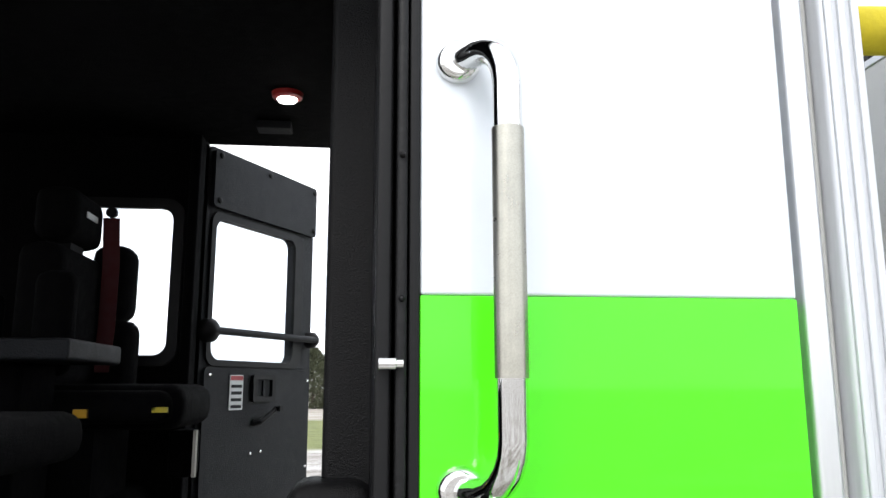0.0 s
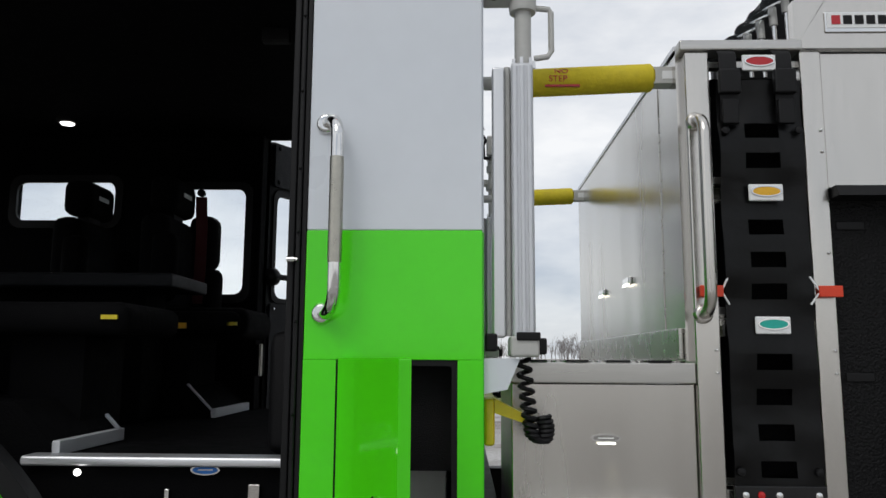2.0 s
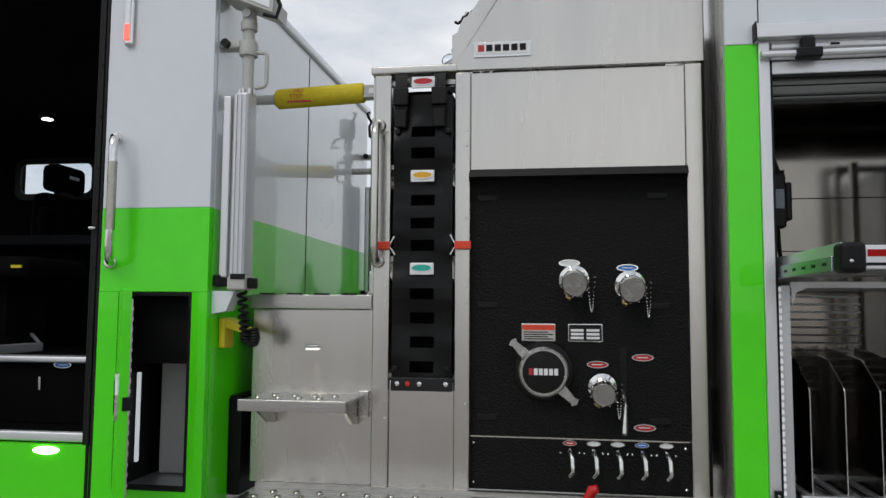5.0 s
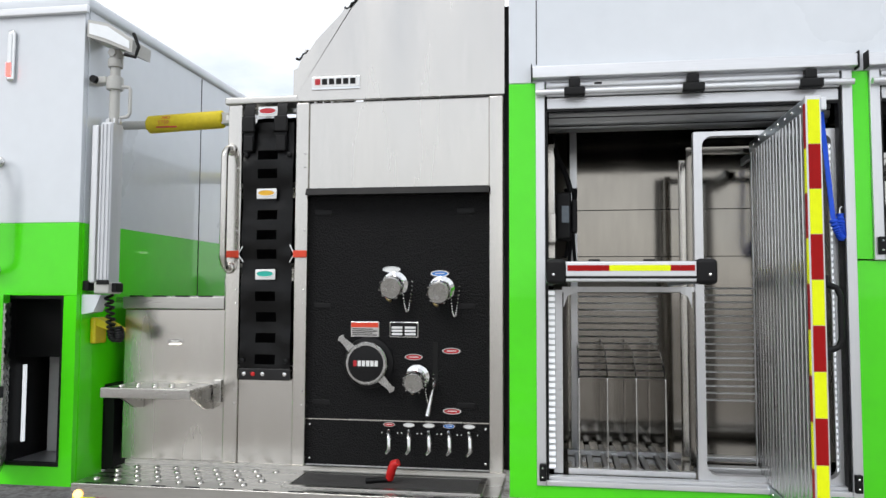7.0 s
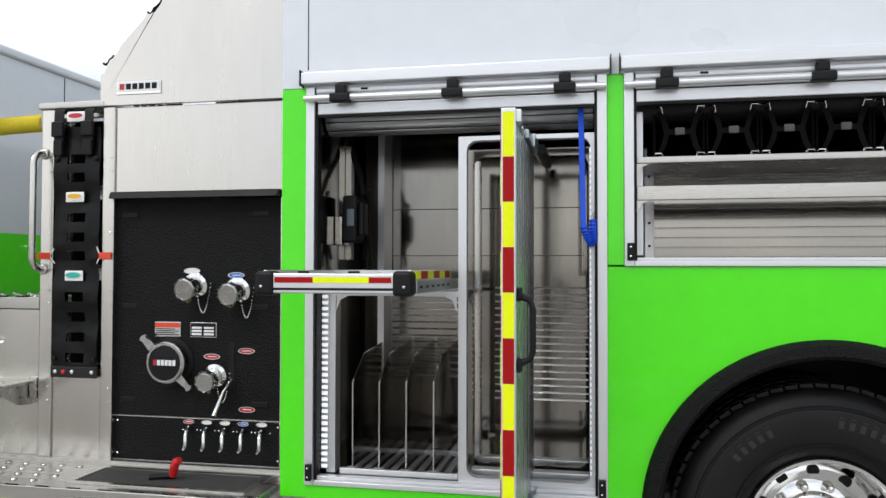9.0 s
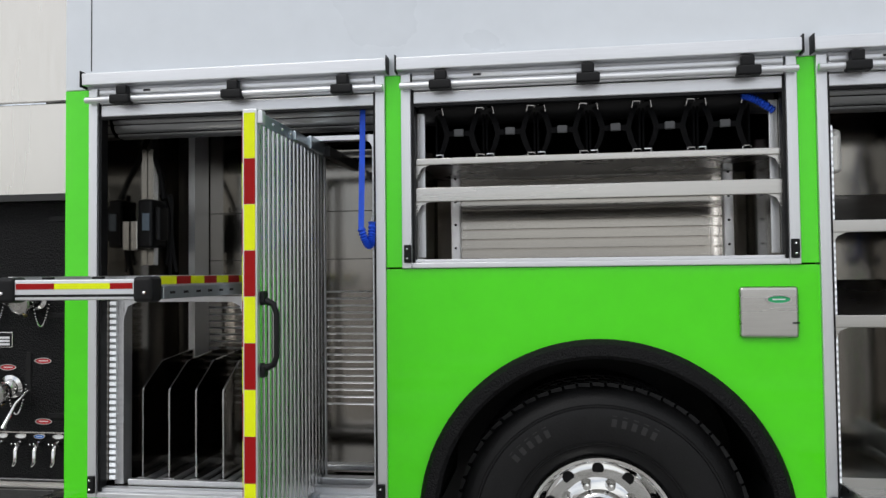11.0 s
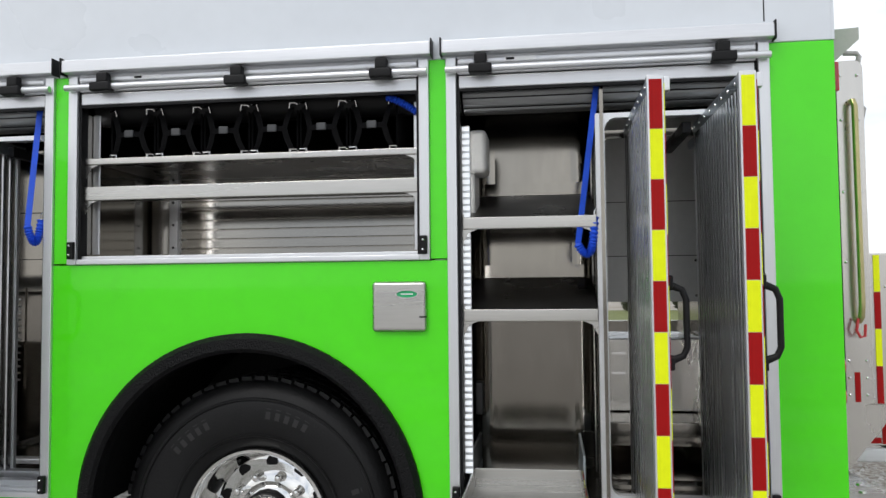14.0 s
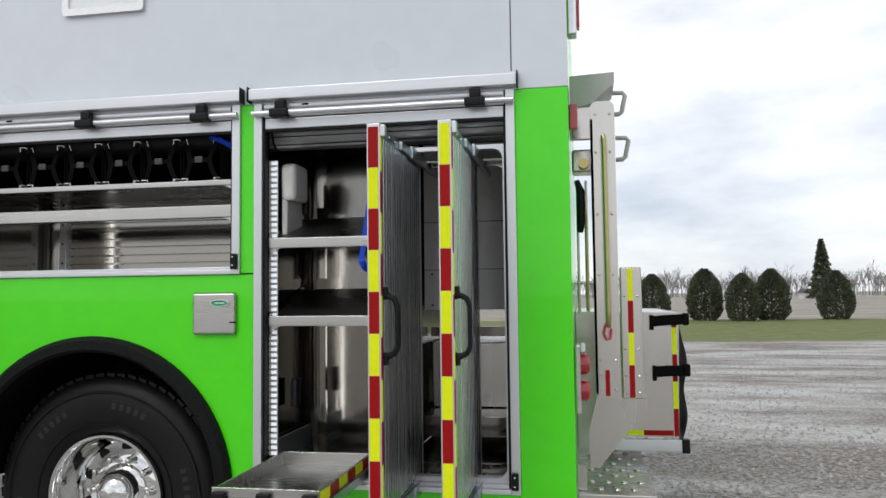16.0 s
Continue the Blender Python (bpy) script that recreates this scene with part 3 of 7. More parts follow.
def build_wheel(cx, cy, cz, name="wheel"):
    R = 0.530
    w = part(name, lathe(bmesh.new(), [(0.258, 0.30), (0.268, 0.03), (0.284, 0.008), (0.34, -0.012), (0.42, -0.018), (0.480, -0.006), (0.510, 0.016), (R - 0.004, 0.045), (R - 0.004, 0.27), (0.515, 0.3), (0.258, 0.30)], (cx, cy, cz), (0, 1, 0), 72, caps=False), RUBBER, truck, "heavy truck tyre with deep shoulder tread")
    bm = bmesh.new()
    n = 64
    for i in range(n):
        a = 2 * math.pi * i / n
        for k, (y0, y1, off) in enumerate(((0.030, 0.066, 0), (0.072, 0.14, 0.5), (0.15, 0.225, 0), (0.235, 0.29, 0.5))):
            aa = a + off * 2 * math.pi / n
            d = 2 * math.pi / n * 0.40
            r0, r1 = R - 0.015, R + 0.003
            vs = [bm.verts.new((cx + rr * math.cos(q), cy + yy, cz + rr * math.sin(q))) for rr in (r0, r1) for q, yy in ((aa - d, y0), (aa + d, y0 + 0.006), (aa + d, y1), (aa - d, y1 - 0.006))]
            for f in ((4, 5, 6, 7), (0, 1, 5, 4), (1, 2, 6, 5), (2, 3, 7, 6), (3, 0, 4, 7)):
                bm.faces.new([vs[j] for j in f])
    part("tread", bm, RUBBER, w)
    bm = bmesh.new()
    lathe(bm, [(0.452, -0.0185), (0.458, -0.0185), (0.461, -0.014), (0.449, -0.014), (0.452, -0.0185)], (cx, cy, cz), (0, 1, 0), 72, caps=False)
    lathe(bm, [(0.318, -0.010), (0.324, -0.012), (0.327, -0.006), (0.315, -0.004), (0.318, -0.010)], (cx, cy, cz), (0, 1, 0), 72, caps=False)
    part("sidewall_rib", bm, RUBBER, w)
    # embossed lettering becomes raised bars
    for a0 in (62, 118, 182, 242, 302, 358):
        bm = bmesh.new()
        for k in range(5):
            a = radians(a0 + k * 5.2)
            u, v = Vector((math.cos(a), 0, math.sin(a))), Vector((-math.sin(a), 0, math.cos(a)))
            o = Vector((cx, cy - 0.0175, cz))
            vs = [bm.verts.new(o + u * rr + v * s) for rr, s in ((0.385, -0.009), (0.385, 0.009), (0.425, 0.009), (0.425, -0.009))]
            bm.faces.new(vs)
        part("sidewall_marking", bm, bpy.data.materials.get("worn_rubber_mark") or mat("worn_rubber_mark", (0.009, 0.009, 0.009), 0.6), w)
    rim = part("rim", lathe(bmesh.new(), [(0.258, 0.10), (0.272, 0.008), (0.268, -0.004), (0.258, -0.004), (0.250, 0.008), (0.244, 0.060), (0.238, 0.115), (0.230, 0.150), (0.212, 0.168), (0.185, 0.166), (0.165, 0.150), (0.130, 0.142), (0.118, 0.140)], (cx, cy, cz), (0, 1, 0), 64, caps=False), CHROME, w, "polished aluminium wheel rim")
    for i in range(10):
        a = 2 * math.pi * (i + 0.5) / 10
        c = Vector((cx + 0.190 * math.cos(a), cy + 0.166, cz + 0.190 * math.sin(a)))
        part("hand_hole", lathe(bmesh.new(), [(0.0225, 0), (0.0225, 0.006), (0.0, 0.007)], c, (0, -1, 0), 16), BLACK, rim)
    part("hub_cap", lathe(bmesh.new(), [(0.120, 0.142), (0.108, 0.128), (0.090, 0.122), (0.087, 0.085), (0.080, 0.060), (0.062, 0.040), (0.034, 0.030), (0.0, 0.027)], (cx, cy, cz), (0, 1, 0), 40, caps=False), CHROME, rim, "domed chrome hub cover")
    for i in range(10):
        a = 2 * math.pi * i / 10
        c = (cx + 0.144 * math.cos(a), cy + 0.146, cz + 0.144 * math.sin(a))
        part("lug_nut_cover", lathe(bmesh.new(), [(0.021, 0), (0.018, 0.010), (0.0165, 0.038), (0.011, 0.050), (0, 0.052)], c, (0, -1, 0), 10), CHROME, rim)
    return w


build_wheel(4.485, 0.865, 0.515)
part("inner_tyre", lathe(bmesh.new(), [(0.29, 0), (0.5, 0.01), (0.515, 0.05), (0.515, 0.25), (0.29, 0.3)], (4.485, 1.17, 0.52), (0, 1, 0), 40), RUBBER, truck)
part("far_tyre", lathe(bmesh.new(), [(0.29, 0), (0.5, 0.01), (0.515, 0.05), (0.515, 0.55), (0.29, 0.6)], (4.485, 2.45, 0.52), (0, 1, 0), 40), RUBBER, truck)

# fuel door
fd = part("fuel_door", B(4.951, 5.141, YS - 0.022, YS, 1.222, 1.395, bevel=0.012, seg=3), STEEL_H, truck, "brushed stainless fuel filler door")
part("notch", B(5.118, 5.142, YS - 0.024, YS - 0.01, 1.270, 1.276), BLACK, fd)
oval("fuel_badge", 5.075, YS - 0.022, 1.352, 0.042, 0.016, GREENLAB, fd, "green oval badge")
# flush scene light on the upper body
sl = part("scene_light", ring_plate(bmesh.new(), rrect(4.32, 4.71, 2.615, 2.86, 0.02), rrect(4.35, 4.68, 2.645, 2.83, 0.015), front(YS - 0.018), 0.018), CHROME, truck, "flush scene light with bright bezel")
part("lens", B(4.35, 4.68, YS - 0.008, YS - 0.002, 2.645, 2.83), LENS, sl)


# ---- fire truck: cab ----
ZC = 1.645         # cab paint break
CX = 0.610         # cab rear wall


def build_cab():
    t = 0.03
    x0, x1 = 0.176, 0.608
    # near side, behind the door opening; the locker opening is cut by building round it
    part("cab_side_upper", B(x0, x1, YS, YS + t, ZC, 2.585, bevel=0.004), SILVER, truck, "silver grey cab side panel")
    bx0, bx1, bz0, bz1 = 0.256, 0.548, 0.605, 1.330
    part("cab_side_lower", B(x0, x1, YS, YS + t, bz1, ZC, bevel=0.002), GREEN, truck, "lime green cab side panel")
    part("cab_side_post", B(x0, bx0, YS, YS + t, 0.525, bz1), GREEN, truck)
    part("cab_side_post", B(bx1, x1, YS, YS + t, 0.525, bz1), GREEN, truck)
    part("cab_side_sill", B(bx0, bx1, YS, YS + t, 0.525, bz0), GREEN, truck)
    part("locker_seal", ring_plate(bmesh.new(), rrect(bx0, bx1, bz0, bz1, 0.012), rrect(bx0 + 0.014, bx1 - 0.014, bz0 + 0.014, bz1 - 0.014, 0.01), front(YS + 0.004), 0.03), BLACK, truck)
    lk = part("locker_lining", B(bx0, bx1, 1.40, 1.41, bz0, bz1), BLACK, truck, "dark grey locker interior")
    part("side_sheet", B(bx0 - 0.01, bx0, YS + t, 1.40, bz0, bz1), BLACK, lk)
    part("side_sheet", B(bx1, bx1 + 0.01, YS + t, 1.40, bz0, bz1), BLACK, lk)
    part("floor_sheet", B(bx0, bx1, YS + t, 1.40, bz0 - 0.01, bz0), ALU, lk)
    part("top_sheet", B(bx0, bx1, YS + t, 1.40, bz1, bz1 + 0.01), BLACK, lk)
    part("inner_box", B(bx0 + 0.03, bx1 - 0.03, 1.05, 1.38, bz0 + 0.001, 1.08, bevel=0.01), POLY, lk)
    part("led_strip", B(bx0 + 0.012, bx0 + 0.022, 0.90, 0.915, 0.68, 1.02), LEDSTRIP, lk)
    # locker door, swung open past a right angle
    hp, du = Vector((0.287, YS + 0.010, 0)), Vector((0.55, -0.835, 0))
    dn = Vector((-0.835, -0.55, 0))

    def leaf(a, b, h):
        q = hp + du * a + dn * h
        return (q.x, q.y, b)
    ld = part("locker_door", prism(bmesh.new(), rrect(0, 0.304, bz0, bz1 + 0.004, 0.004, 2), leaf, 0.030), GREEN, truck, "half-open lime green locker door")
    part("inner_panel", prism(bmesh.new(), rrect(0.02, 0.285, bz0 + 0.03, bz1 - 0.03, 0.004, 2), lambda a, b, h: leaf(a, b, h - 0.006), 0.006), STEEL_H, ld, "ribbed metal door lining")
    for i in range(18):
        z = bz0 + 0.06 + i * 0.035
        part("rib", prism(bmesh.new(), [(0.03, z), (0.275, z), (0.275, z + 0.012), (0.03, z + 0.012)], lambda a, b, h: leaf(a, b, h - 0.009), 0.003), STEEL_H, ld)
    part("latch", prism(bmesh.new(), rrect(0.292, 0.310, 0.925, 0.970, 0.003, 2), lambda a, b, h: leaf(a, b, h - 0.012), 0.03), BLACK, ld)
    part("paddle_handle", prism(bmesh.new(), ellipse(0.215, 0.962, 0.030, 0.085), lambda a, b, h: leaf(a, b, 0.030 + h), 0.010), CHROME, ld, "oval chrome paddle latch")
    part("paddle_well", prism(bmesh.new(), ellipse(0.215, 0.962, 0.018, 0.06), lambda a, b, h: leaf(a, b, 0.040 + h), 0.002), BLACK, ld)
    # rear wall of the cab
    part("rear_wall_upper", B(CX - 0.03, CX + 0.002, YS + t, YF - t, ZC, 2.585), SILVER, truck, "glossy grey cab rear wall")
    part("rear_wall_lower", B(CX - 0.03, CX + 0.002, YS + t, YF - t, 0.92, ZC - 0.0005), GREEN, truck, "glossy green cab rear wall")
    part("rear_wall_skirt", B(CX - 0.03, CX + 0.002, YS + t, 0.98, 0.525, 0.92), GREEN, truck)
    part("rear_wall_seam", B(CX + 0.0015, CX + 0.004, 1.86, 1.866, 1.0, 2.58), BLACK, truck)
    part("cab_roof", B(-2.6, CX + 0.02, YS - 0.01, YF + 0.01, 2.585, 2.64, bevel=0.015), SILVER, truck)
    part("roof_gutter", B(-2.6, CX + 0.02, YS - 0.022, YS - 0.002, 2.560, 2.596, bevel=0.006), ALU_X, truck)
    part("lower_bulkhead", B(CX - 0.02, CX + 0.05, 0.99, YF - 0.05, 0.55, 0.93), BLACK, truck)
    # far side wall round its window and door opening
    yf0, yf1 = YF - 0.06, YF
    for a, b, z0, z1 in ((-2.6, -2.05, 1.0, 2.58), (-1.37, -1.10, 1.0, 2.58), (-0.635, -0.535, 1.0, 2.58), (0.30, CX - 0.03, 1.0, 2.58),
                         (-2.05, -1.37, 1.0, 2.07), (-2.05, -1.37, 2.31, 2.58), (-2.05, -1.95, 2.07, 2.31), (-1.10, -0.635, 1.0, 1.66), (-1.10, -0.635, 2.27, 2.58), (-0.535, 0.30, 2.555, 2.58)):
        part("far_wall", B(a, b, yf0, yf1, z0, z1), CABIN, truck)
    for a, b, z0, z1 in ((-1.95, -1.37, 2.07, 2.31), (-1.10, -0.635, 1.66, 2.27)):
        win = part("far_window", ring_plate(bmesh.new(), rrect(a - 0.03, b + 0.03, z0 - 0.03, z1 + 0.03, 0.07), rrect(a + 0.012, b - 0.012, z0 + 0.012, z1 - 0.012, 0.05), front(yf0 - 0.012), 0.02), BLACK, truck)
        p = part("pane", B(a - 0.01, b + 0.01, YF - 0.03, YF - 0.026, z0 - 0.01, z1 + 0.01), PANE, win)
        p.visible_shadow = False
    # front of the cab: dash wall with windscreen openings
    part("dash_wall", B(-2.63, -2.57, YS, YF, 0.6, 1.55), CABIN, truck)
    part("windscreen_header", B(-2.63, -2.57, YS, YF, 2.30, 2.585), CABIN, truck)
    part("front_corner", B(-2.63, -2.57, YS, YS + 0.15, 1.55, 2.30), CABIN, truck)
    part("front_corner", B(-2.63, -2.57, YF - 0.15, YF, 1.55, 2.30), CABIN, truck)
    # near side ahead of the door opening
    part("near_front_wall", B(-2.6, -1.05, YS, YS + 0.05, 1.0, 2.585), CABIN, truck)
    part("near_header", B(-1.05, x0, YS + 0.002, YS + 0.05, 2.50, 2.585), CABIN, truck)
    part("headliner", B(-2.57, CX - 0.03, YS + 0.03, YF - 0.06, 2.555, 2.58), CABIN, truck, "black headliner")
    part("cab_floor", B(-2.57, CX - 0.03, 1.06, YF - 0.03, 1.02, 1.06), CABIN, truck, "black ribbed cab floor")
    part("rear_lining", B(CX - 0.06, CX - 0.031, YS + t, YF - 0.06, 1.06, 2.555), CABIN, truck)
    # door jamb post: textured face, seals
    post = part("jamb_post", B(0.056, 0.140, 1.170, 1.240, 1.061, 2.554, bevel=0.012), JAMB, truck, "black speckle-coated door post")
    part("jamb_side", B(0.129, 0.140, YS + 0.061, 1.169, 0.56, 2.554), JAMB, post)
    part("post_foot", B(0.006, 0.139, 1.105, 1.245, 1.061, 1.410, bevel=0.035, seg=4), JAMB, post, "flared post foot")
    part("post_return", B(0.128, 0.560, 0.86, 0.90, 1.06, 2.555), JAMB, post)
    part("door_seal", B(0.128, 0.146, YS + 0.006, YS + 0.06, 0.56, 2.50, bevel=0.004), BLACK, post)
    part("door_seal", B(0.150, 0.162, YS - 0.006, YS + 0.05, 0.56, 2.50, bevel=0.004), RUBBER, post)
    part("seal_lip", B(0.164, 0.1755, YS - 0.002, YS + 0.05, 0.56, 2.50, bevel=0.002), BLACK, post)
    part("striker_pin", lathe(bmesh.new(), [(0.0075, 0), (0.0075, 0.018), (0.005, 0.019), (0.005, 0.026)], (0.132, YS - 0.010, 1.571), (1, 0, 0), 14), CHROME, post, "steel striker pin")
    for z in (1.0, 1.2, 1.42, 1.64, 1.8, 2.0, 2.2):
        bolt(0.156, YS - 0.006, z, post, 0.004, BLACK)


build_cab()


def grab_handle(x, y, z0, z1, out, parent_name, grip, label, lean=0.0):
    """A bent tube rail on two flanges; grip: a knurled sleeve in the middle."""
    c = 0.055
    pts = [(x, y, z1)]
    for i in range(7):
        a = radians(90 * i / 6)
        pts.append((x, y - (out - c) - c * math.sin(a), z1 - c + c * math.cos(a)))
    for i in range(7):
        a = radians(90 - 90 * i / 6)
        pts.append((x, y - (out - c) - c * math.sin(a), z0 + c - c * math.cos(a)))
    pts.append((x, y, z0))
    pts = [(px + lean * (y - py) / out, py, pz) for px, py, pz in pts]
    h = part(parent_name, tube(bmesh.new(), pts, 0.0155, 22), CHROME if grip else STEEL, truck, label)
    for z in (z0, z1):
        f = part("flange", lathe(bmesh.new(), [(0.026, 0), (0.026, 0.006), (0.022, 0.012), (0.017, 0.016)], (x, y, z), (0, -1, 0), 24), CHROME if grip else STEEL, h)
    if grip:
        bm = bmesh.new()
        za, zb = z0 + 0.115, z1 - 0.105
        n, m = 36, 84
        prev = None
        for k in range(m + 1):
            ring = []
            for i in range(n):
                a = 2 * math.pi * i / n
                r = 0.0158 + (0.0011 if (i + k) % 2 else 0)
                ring.append(bm.verts.new((x + lean + r * math.cos(a), y - out + r * math.sin(a), za + (zb - za) * k / m)))
            if prev:
                for i in range(n):
                    j = (i + 1) % n
                    bm.faces.new((prev[i], prev[j], ring[j], ring[i]))
            prev = ring
        part("knurled_grip", bm, mat("knurled_steel", (0.40, 0.385, 0.335), 0.3, 1.0, 0.15, 60), h, "knurled steel grip")
    return h


grab_handle(0.219, YS, 1.440, 1.914, 0.080, "grab_handle", True, "chrome grab rail with knurled grip", 0.041)
mk = part("marker_light", B(0.245, 0.282, YS - 0.022, YS - 0.001, 2.27, 2.50, bevel=0.012, seg=3), CHROME, truck, "slim upright marker light")
part("lens", B(0.252, 0.275, YS - 0.027, YS - 0.020, 2.29, 2.48, bevel=0.004), LENS, mk)
part("red_lens", B(0.253, 0.274, YS - 0.029, YS - 0.0265, 2.29, 2.35), REDLED, mk)


def build_cab_steps():
    """The stepwell under the door, front wheel arch and lower cab."""
    well = part("stepwell_riser", B(-0.62, 0.128, 1.02, 1.06, 0.80, 1.055), CABIN, truck, "black stepwell riser")
    part("latch", B(-0.235, -0.222, 1.010, 1.02, 0.93, 0.985, bevel=0.002), CHROME, well)
    part("latch", B(-0.01, 0.022, 1.008, 1.02, 0.93, 1.00, bevel=0.003), STEEL, well)
    oval("step_badge", -0.128, 1.018, 1.035, 0.040, 0.014, BLUELAB, well, "blue oval badge")
    part("sill_nosing", B(-0.62, 0.128, 0.985, 1.06, 1.045, 1.072, bevel=0.008), ALU_X, truck, "aluminium door sill nosing")
    part("step_tread", B(-0.45, 0.17, 0.80, 1.02, 0.775, 0.795, bevel=0.004), CABIN, truck)
    part("step_nosing", B(-0.45, 0.17, 0.785, 0.815, 0.765, 0.803, bevel=0.008), ALU_X, truck, "aluminium step nosing")
    low = part("cab_skirt", B(-0.48, 0.176, YS, YS + 0.03, 0.525, 0.760), GREEN, truck)
    part("skirt_lamp", prism(bmesh.new(), ellipse(-0.01, 0.738, 0.052, 0.014), front(YS - 0.008), 0.008), LAMPWARM, low, "oval courtesy lamp")
    part("sill_lamp", lathe(bmesh.new(), [(0.010, 0), (0.008, 0.006), (0, 0.008)], (-0.46, 0.985, 1.03), (0, -1, 0), 10), LAMPWARM, truck)
    # front wheel arch flare and tyre
    cx, cz = -1.075, 0.545
    for name, r0, r1, m, y in (("arch_flare", 0.60, 0.655, BLACK_TEX, YS - 0.04), ("arch_trim", 0.655, 0.715, GREEN, YS - 0.012), ("arch_seal", 0.715, 0.765, BLACK, YS - 0.006)):
        bm = bmesh.new()
        outer = [(cx + r1 * math.cos(a), cz + r1 * math.sin(a)) for a in (radians(-4 + 188 * i / 40) for i in range(41))]
        inner = [(cx + r0 * math.cos(a), cz + r0 * math.sin(a)) for a in (radians(-4 + 188 * i / 40) for i in range(41))]
        prism(bm, outer + inner[::-1], front(y), 0.05)
        part(name, bm, m, truck)
    build_wheel(cx, 0.87, 0.52)


build_cab_steps()


def build_interior():
    # far door, hinged at its front edge and swung outwards
    hinge = Vector((-0.53, YF - 0.01, 0))
    along = Vector((0.495, 0.869, 0)).normalized()
    nrm = Vector((along.y, -along.x, 0))
    W = 0.79

    def at(a, b, h):
        p = hinge + along * a + nrm * (-h)
        return (p.x, p.y, b)
    d = part("far_door", ring_plate(bmesh.new(), rrect(0, W, 0.75, 2.55, 0.02), rrect(0.05, W - 0.16, 1.655, 2.25, 0.05), at, 0.04), DOORGREY, truck, "open charcoal crew door with window")
    part("frame_lip", ring_plate(bmesh.new(), rrect(0.025, W - 0.10, 1.635, 2.275, 0.05), rrect(0.052, W - 0.163, 1.66, 2.245, 0.05), lambda a, b, h: at(a, b, h - 0.012), 0.014), BLACK, d)
    part("upper_pad", prism(bmesh.new(), rrect(0.015, W - 0.01, 2.29, 2.54, 0.02), lambda a, b, h: at(a, b, h - 0.022), 0.024), DOORGREY, d, "padded upper door panel")
    for a, b in ((0.05, 2.515), (0.05, 2.32), (0.39, 2.515), (W - 0.03, 2.515), (W - 0.03, 2.32)):
        part("stud", lathe(bmesh.new(), [(0.014, 0), (0.012, 0.006), (0, 0.010)], at(a, b, -0.022), nrm, 10), BLACK, d)
    part("lower_panel", prism(bmesh.new(), rrect(0.02, W - 0.02, 0.78, 1.63, 0.02), lambda a, b, h: at(a, b, h - 0.014), 0.016), DOORGREY, d)
    for a, b in ((0.33, 1.27), (0.40, 1.275), (0.05, 1.60), (0.05, 1.1), (W - 0.04, 1.58), (W - 0.04, 1.18)):
        part("bolt", lathe(bmesh.new(), [(0.008, 0), (0.006, 0.005), (0, 0.006)], at(a, b, -0.014), nrm, 8), CHROME, d)
    part("window_bar", tube(bmesh.new(), [at(0.02, 1.775, -0.05), at(W - 0.03, 1.775, -0.05)], 0.016, 12), DOORGREY, d, "grab bar across the door window")
    part("bar_boss", lathe(bmesh.new(), [(0.05, 0), (0.048, 0.03), (0.03, 0.05), (0, 0.055)], at(0.02, 1.775, -0.01), nrm, 16), BLACK, d)
    part("bar_boss", lathe(bmesh.new(), [(0.04, 0), (0.038, 0.03), (0.02, 0.05), (0, 0.055)], at(W - 0.03, 1.775, -0.01), nrm, 16), BLACK, d)
    lab = part("warning_label", prism(bmesh.new(), rrect(0.175, 0.262, 1.455, 1.60, 0.004, 2), lambda a, b, h: at(a, b, h - 0.018), 0.003), WHITE, d, "white instruction label")
    part("label_head", prism(bmesh.new(), [(0.178, 1.578), (0.259, 1.578), (0.259, 1.597), (0.178, 1.597)], lambda a, b, h: at(a, b, h - 0.0195), 0.002), REDLAB, lab)
    for k in range(4):
        z = 1.463 + k * 0.028
        part("text_bar", prism(bmesh.new(), [(0.185, z), (0.252, z), (0.252, z + 0.013), (0.185, z + 0.013)], lambda a, b, h: at(a, b, h - 0.0195), 0.002), DOORGREY, lab)
    hb = part("door_latch", ring_plate(bmesh.new(), rrect(0.318, 0.478, 1.488, 1.602, 0.012), rrect(0.342, 0.455, 1.508, 1.583, 0.008), lambda a, b, h: at(a, b, h - 0.03), 0.03), BLACK, d, "recessed black latch bezel")
    part("latch_lever", prism(bmesh.new(), rrect(0.40, 0.445, 1.512, 1.580, 0.006), lambda a, b, h: at(a, b, h - 0.02), 0.012), DOORGREY, hb)
    part("crank", tube(bmesh.new(), [at(0.345, 1.398, -0.015), at(0.36, 1.402, -0.04), at(0.43, 1.435, -0.045), at(0.465, 1.455, -0.045), at(0.465, 1.455, -0.075)], [0.016, 0.012, 0.010, 0.012, 0.014], 10), BLACK, d, "window winder crank")
    p = part("pane", prism(bmesh.new(), rrect(0.045, W - 0.155, 1.65, 2.26, 0.05), lambda a, b, h: at(a, b, 0.018 + h), 0.004), PANE, d)
    p.visible_shadow = False
    # door frame of the far opening
    part("far_jamb", B(-0.575, -0.535, YF - 0.16, YF, 1.06, 2.55, bevel=0.008), CABIN, truck)
    part("vent", B(-0.30, -0.17, 2.80, 2.88, 2.525, 2.555, bevel=0.004), DOORGREY, truck)
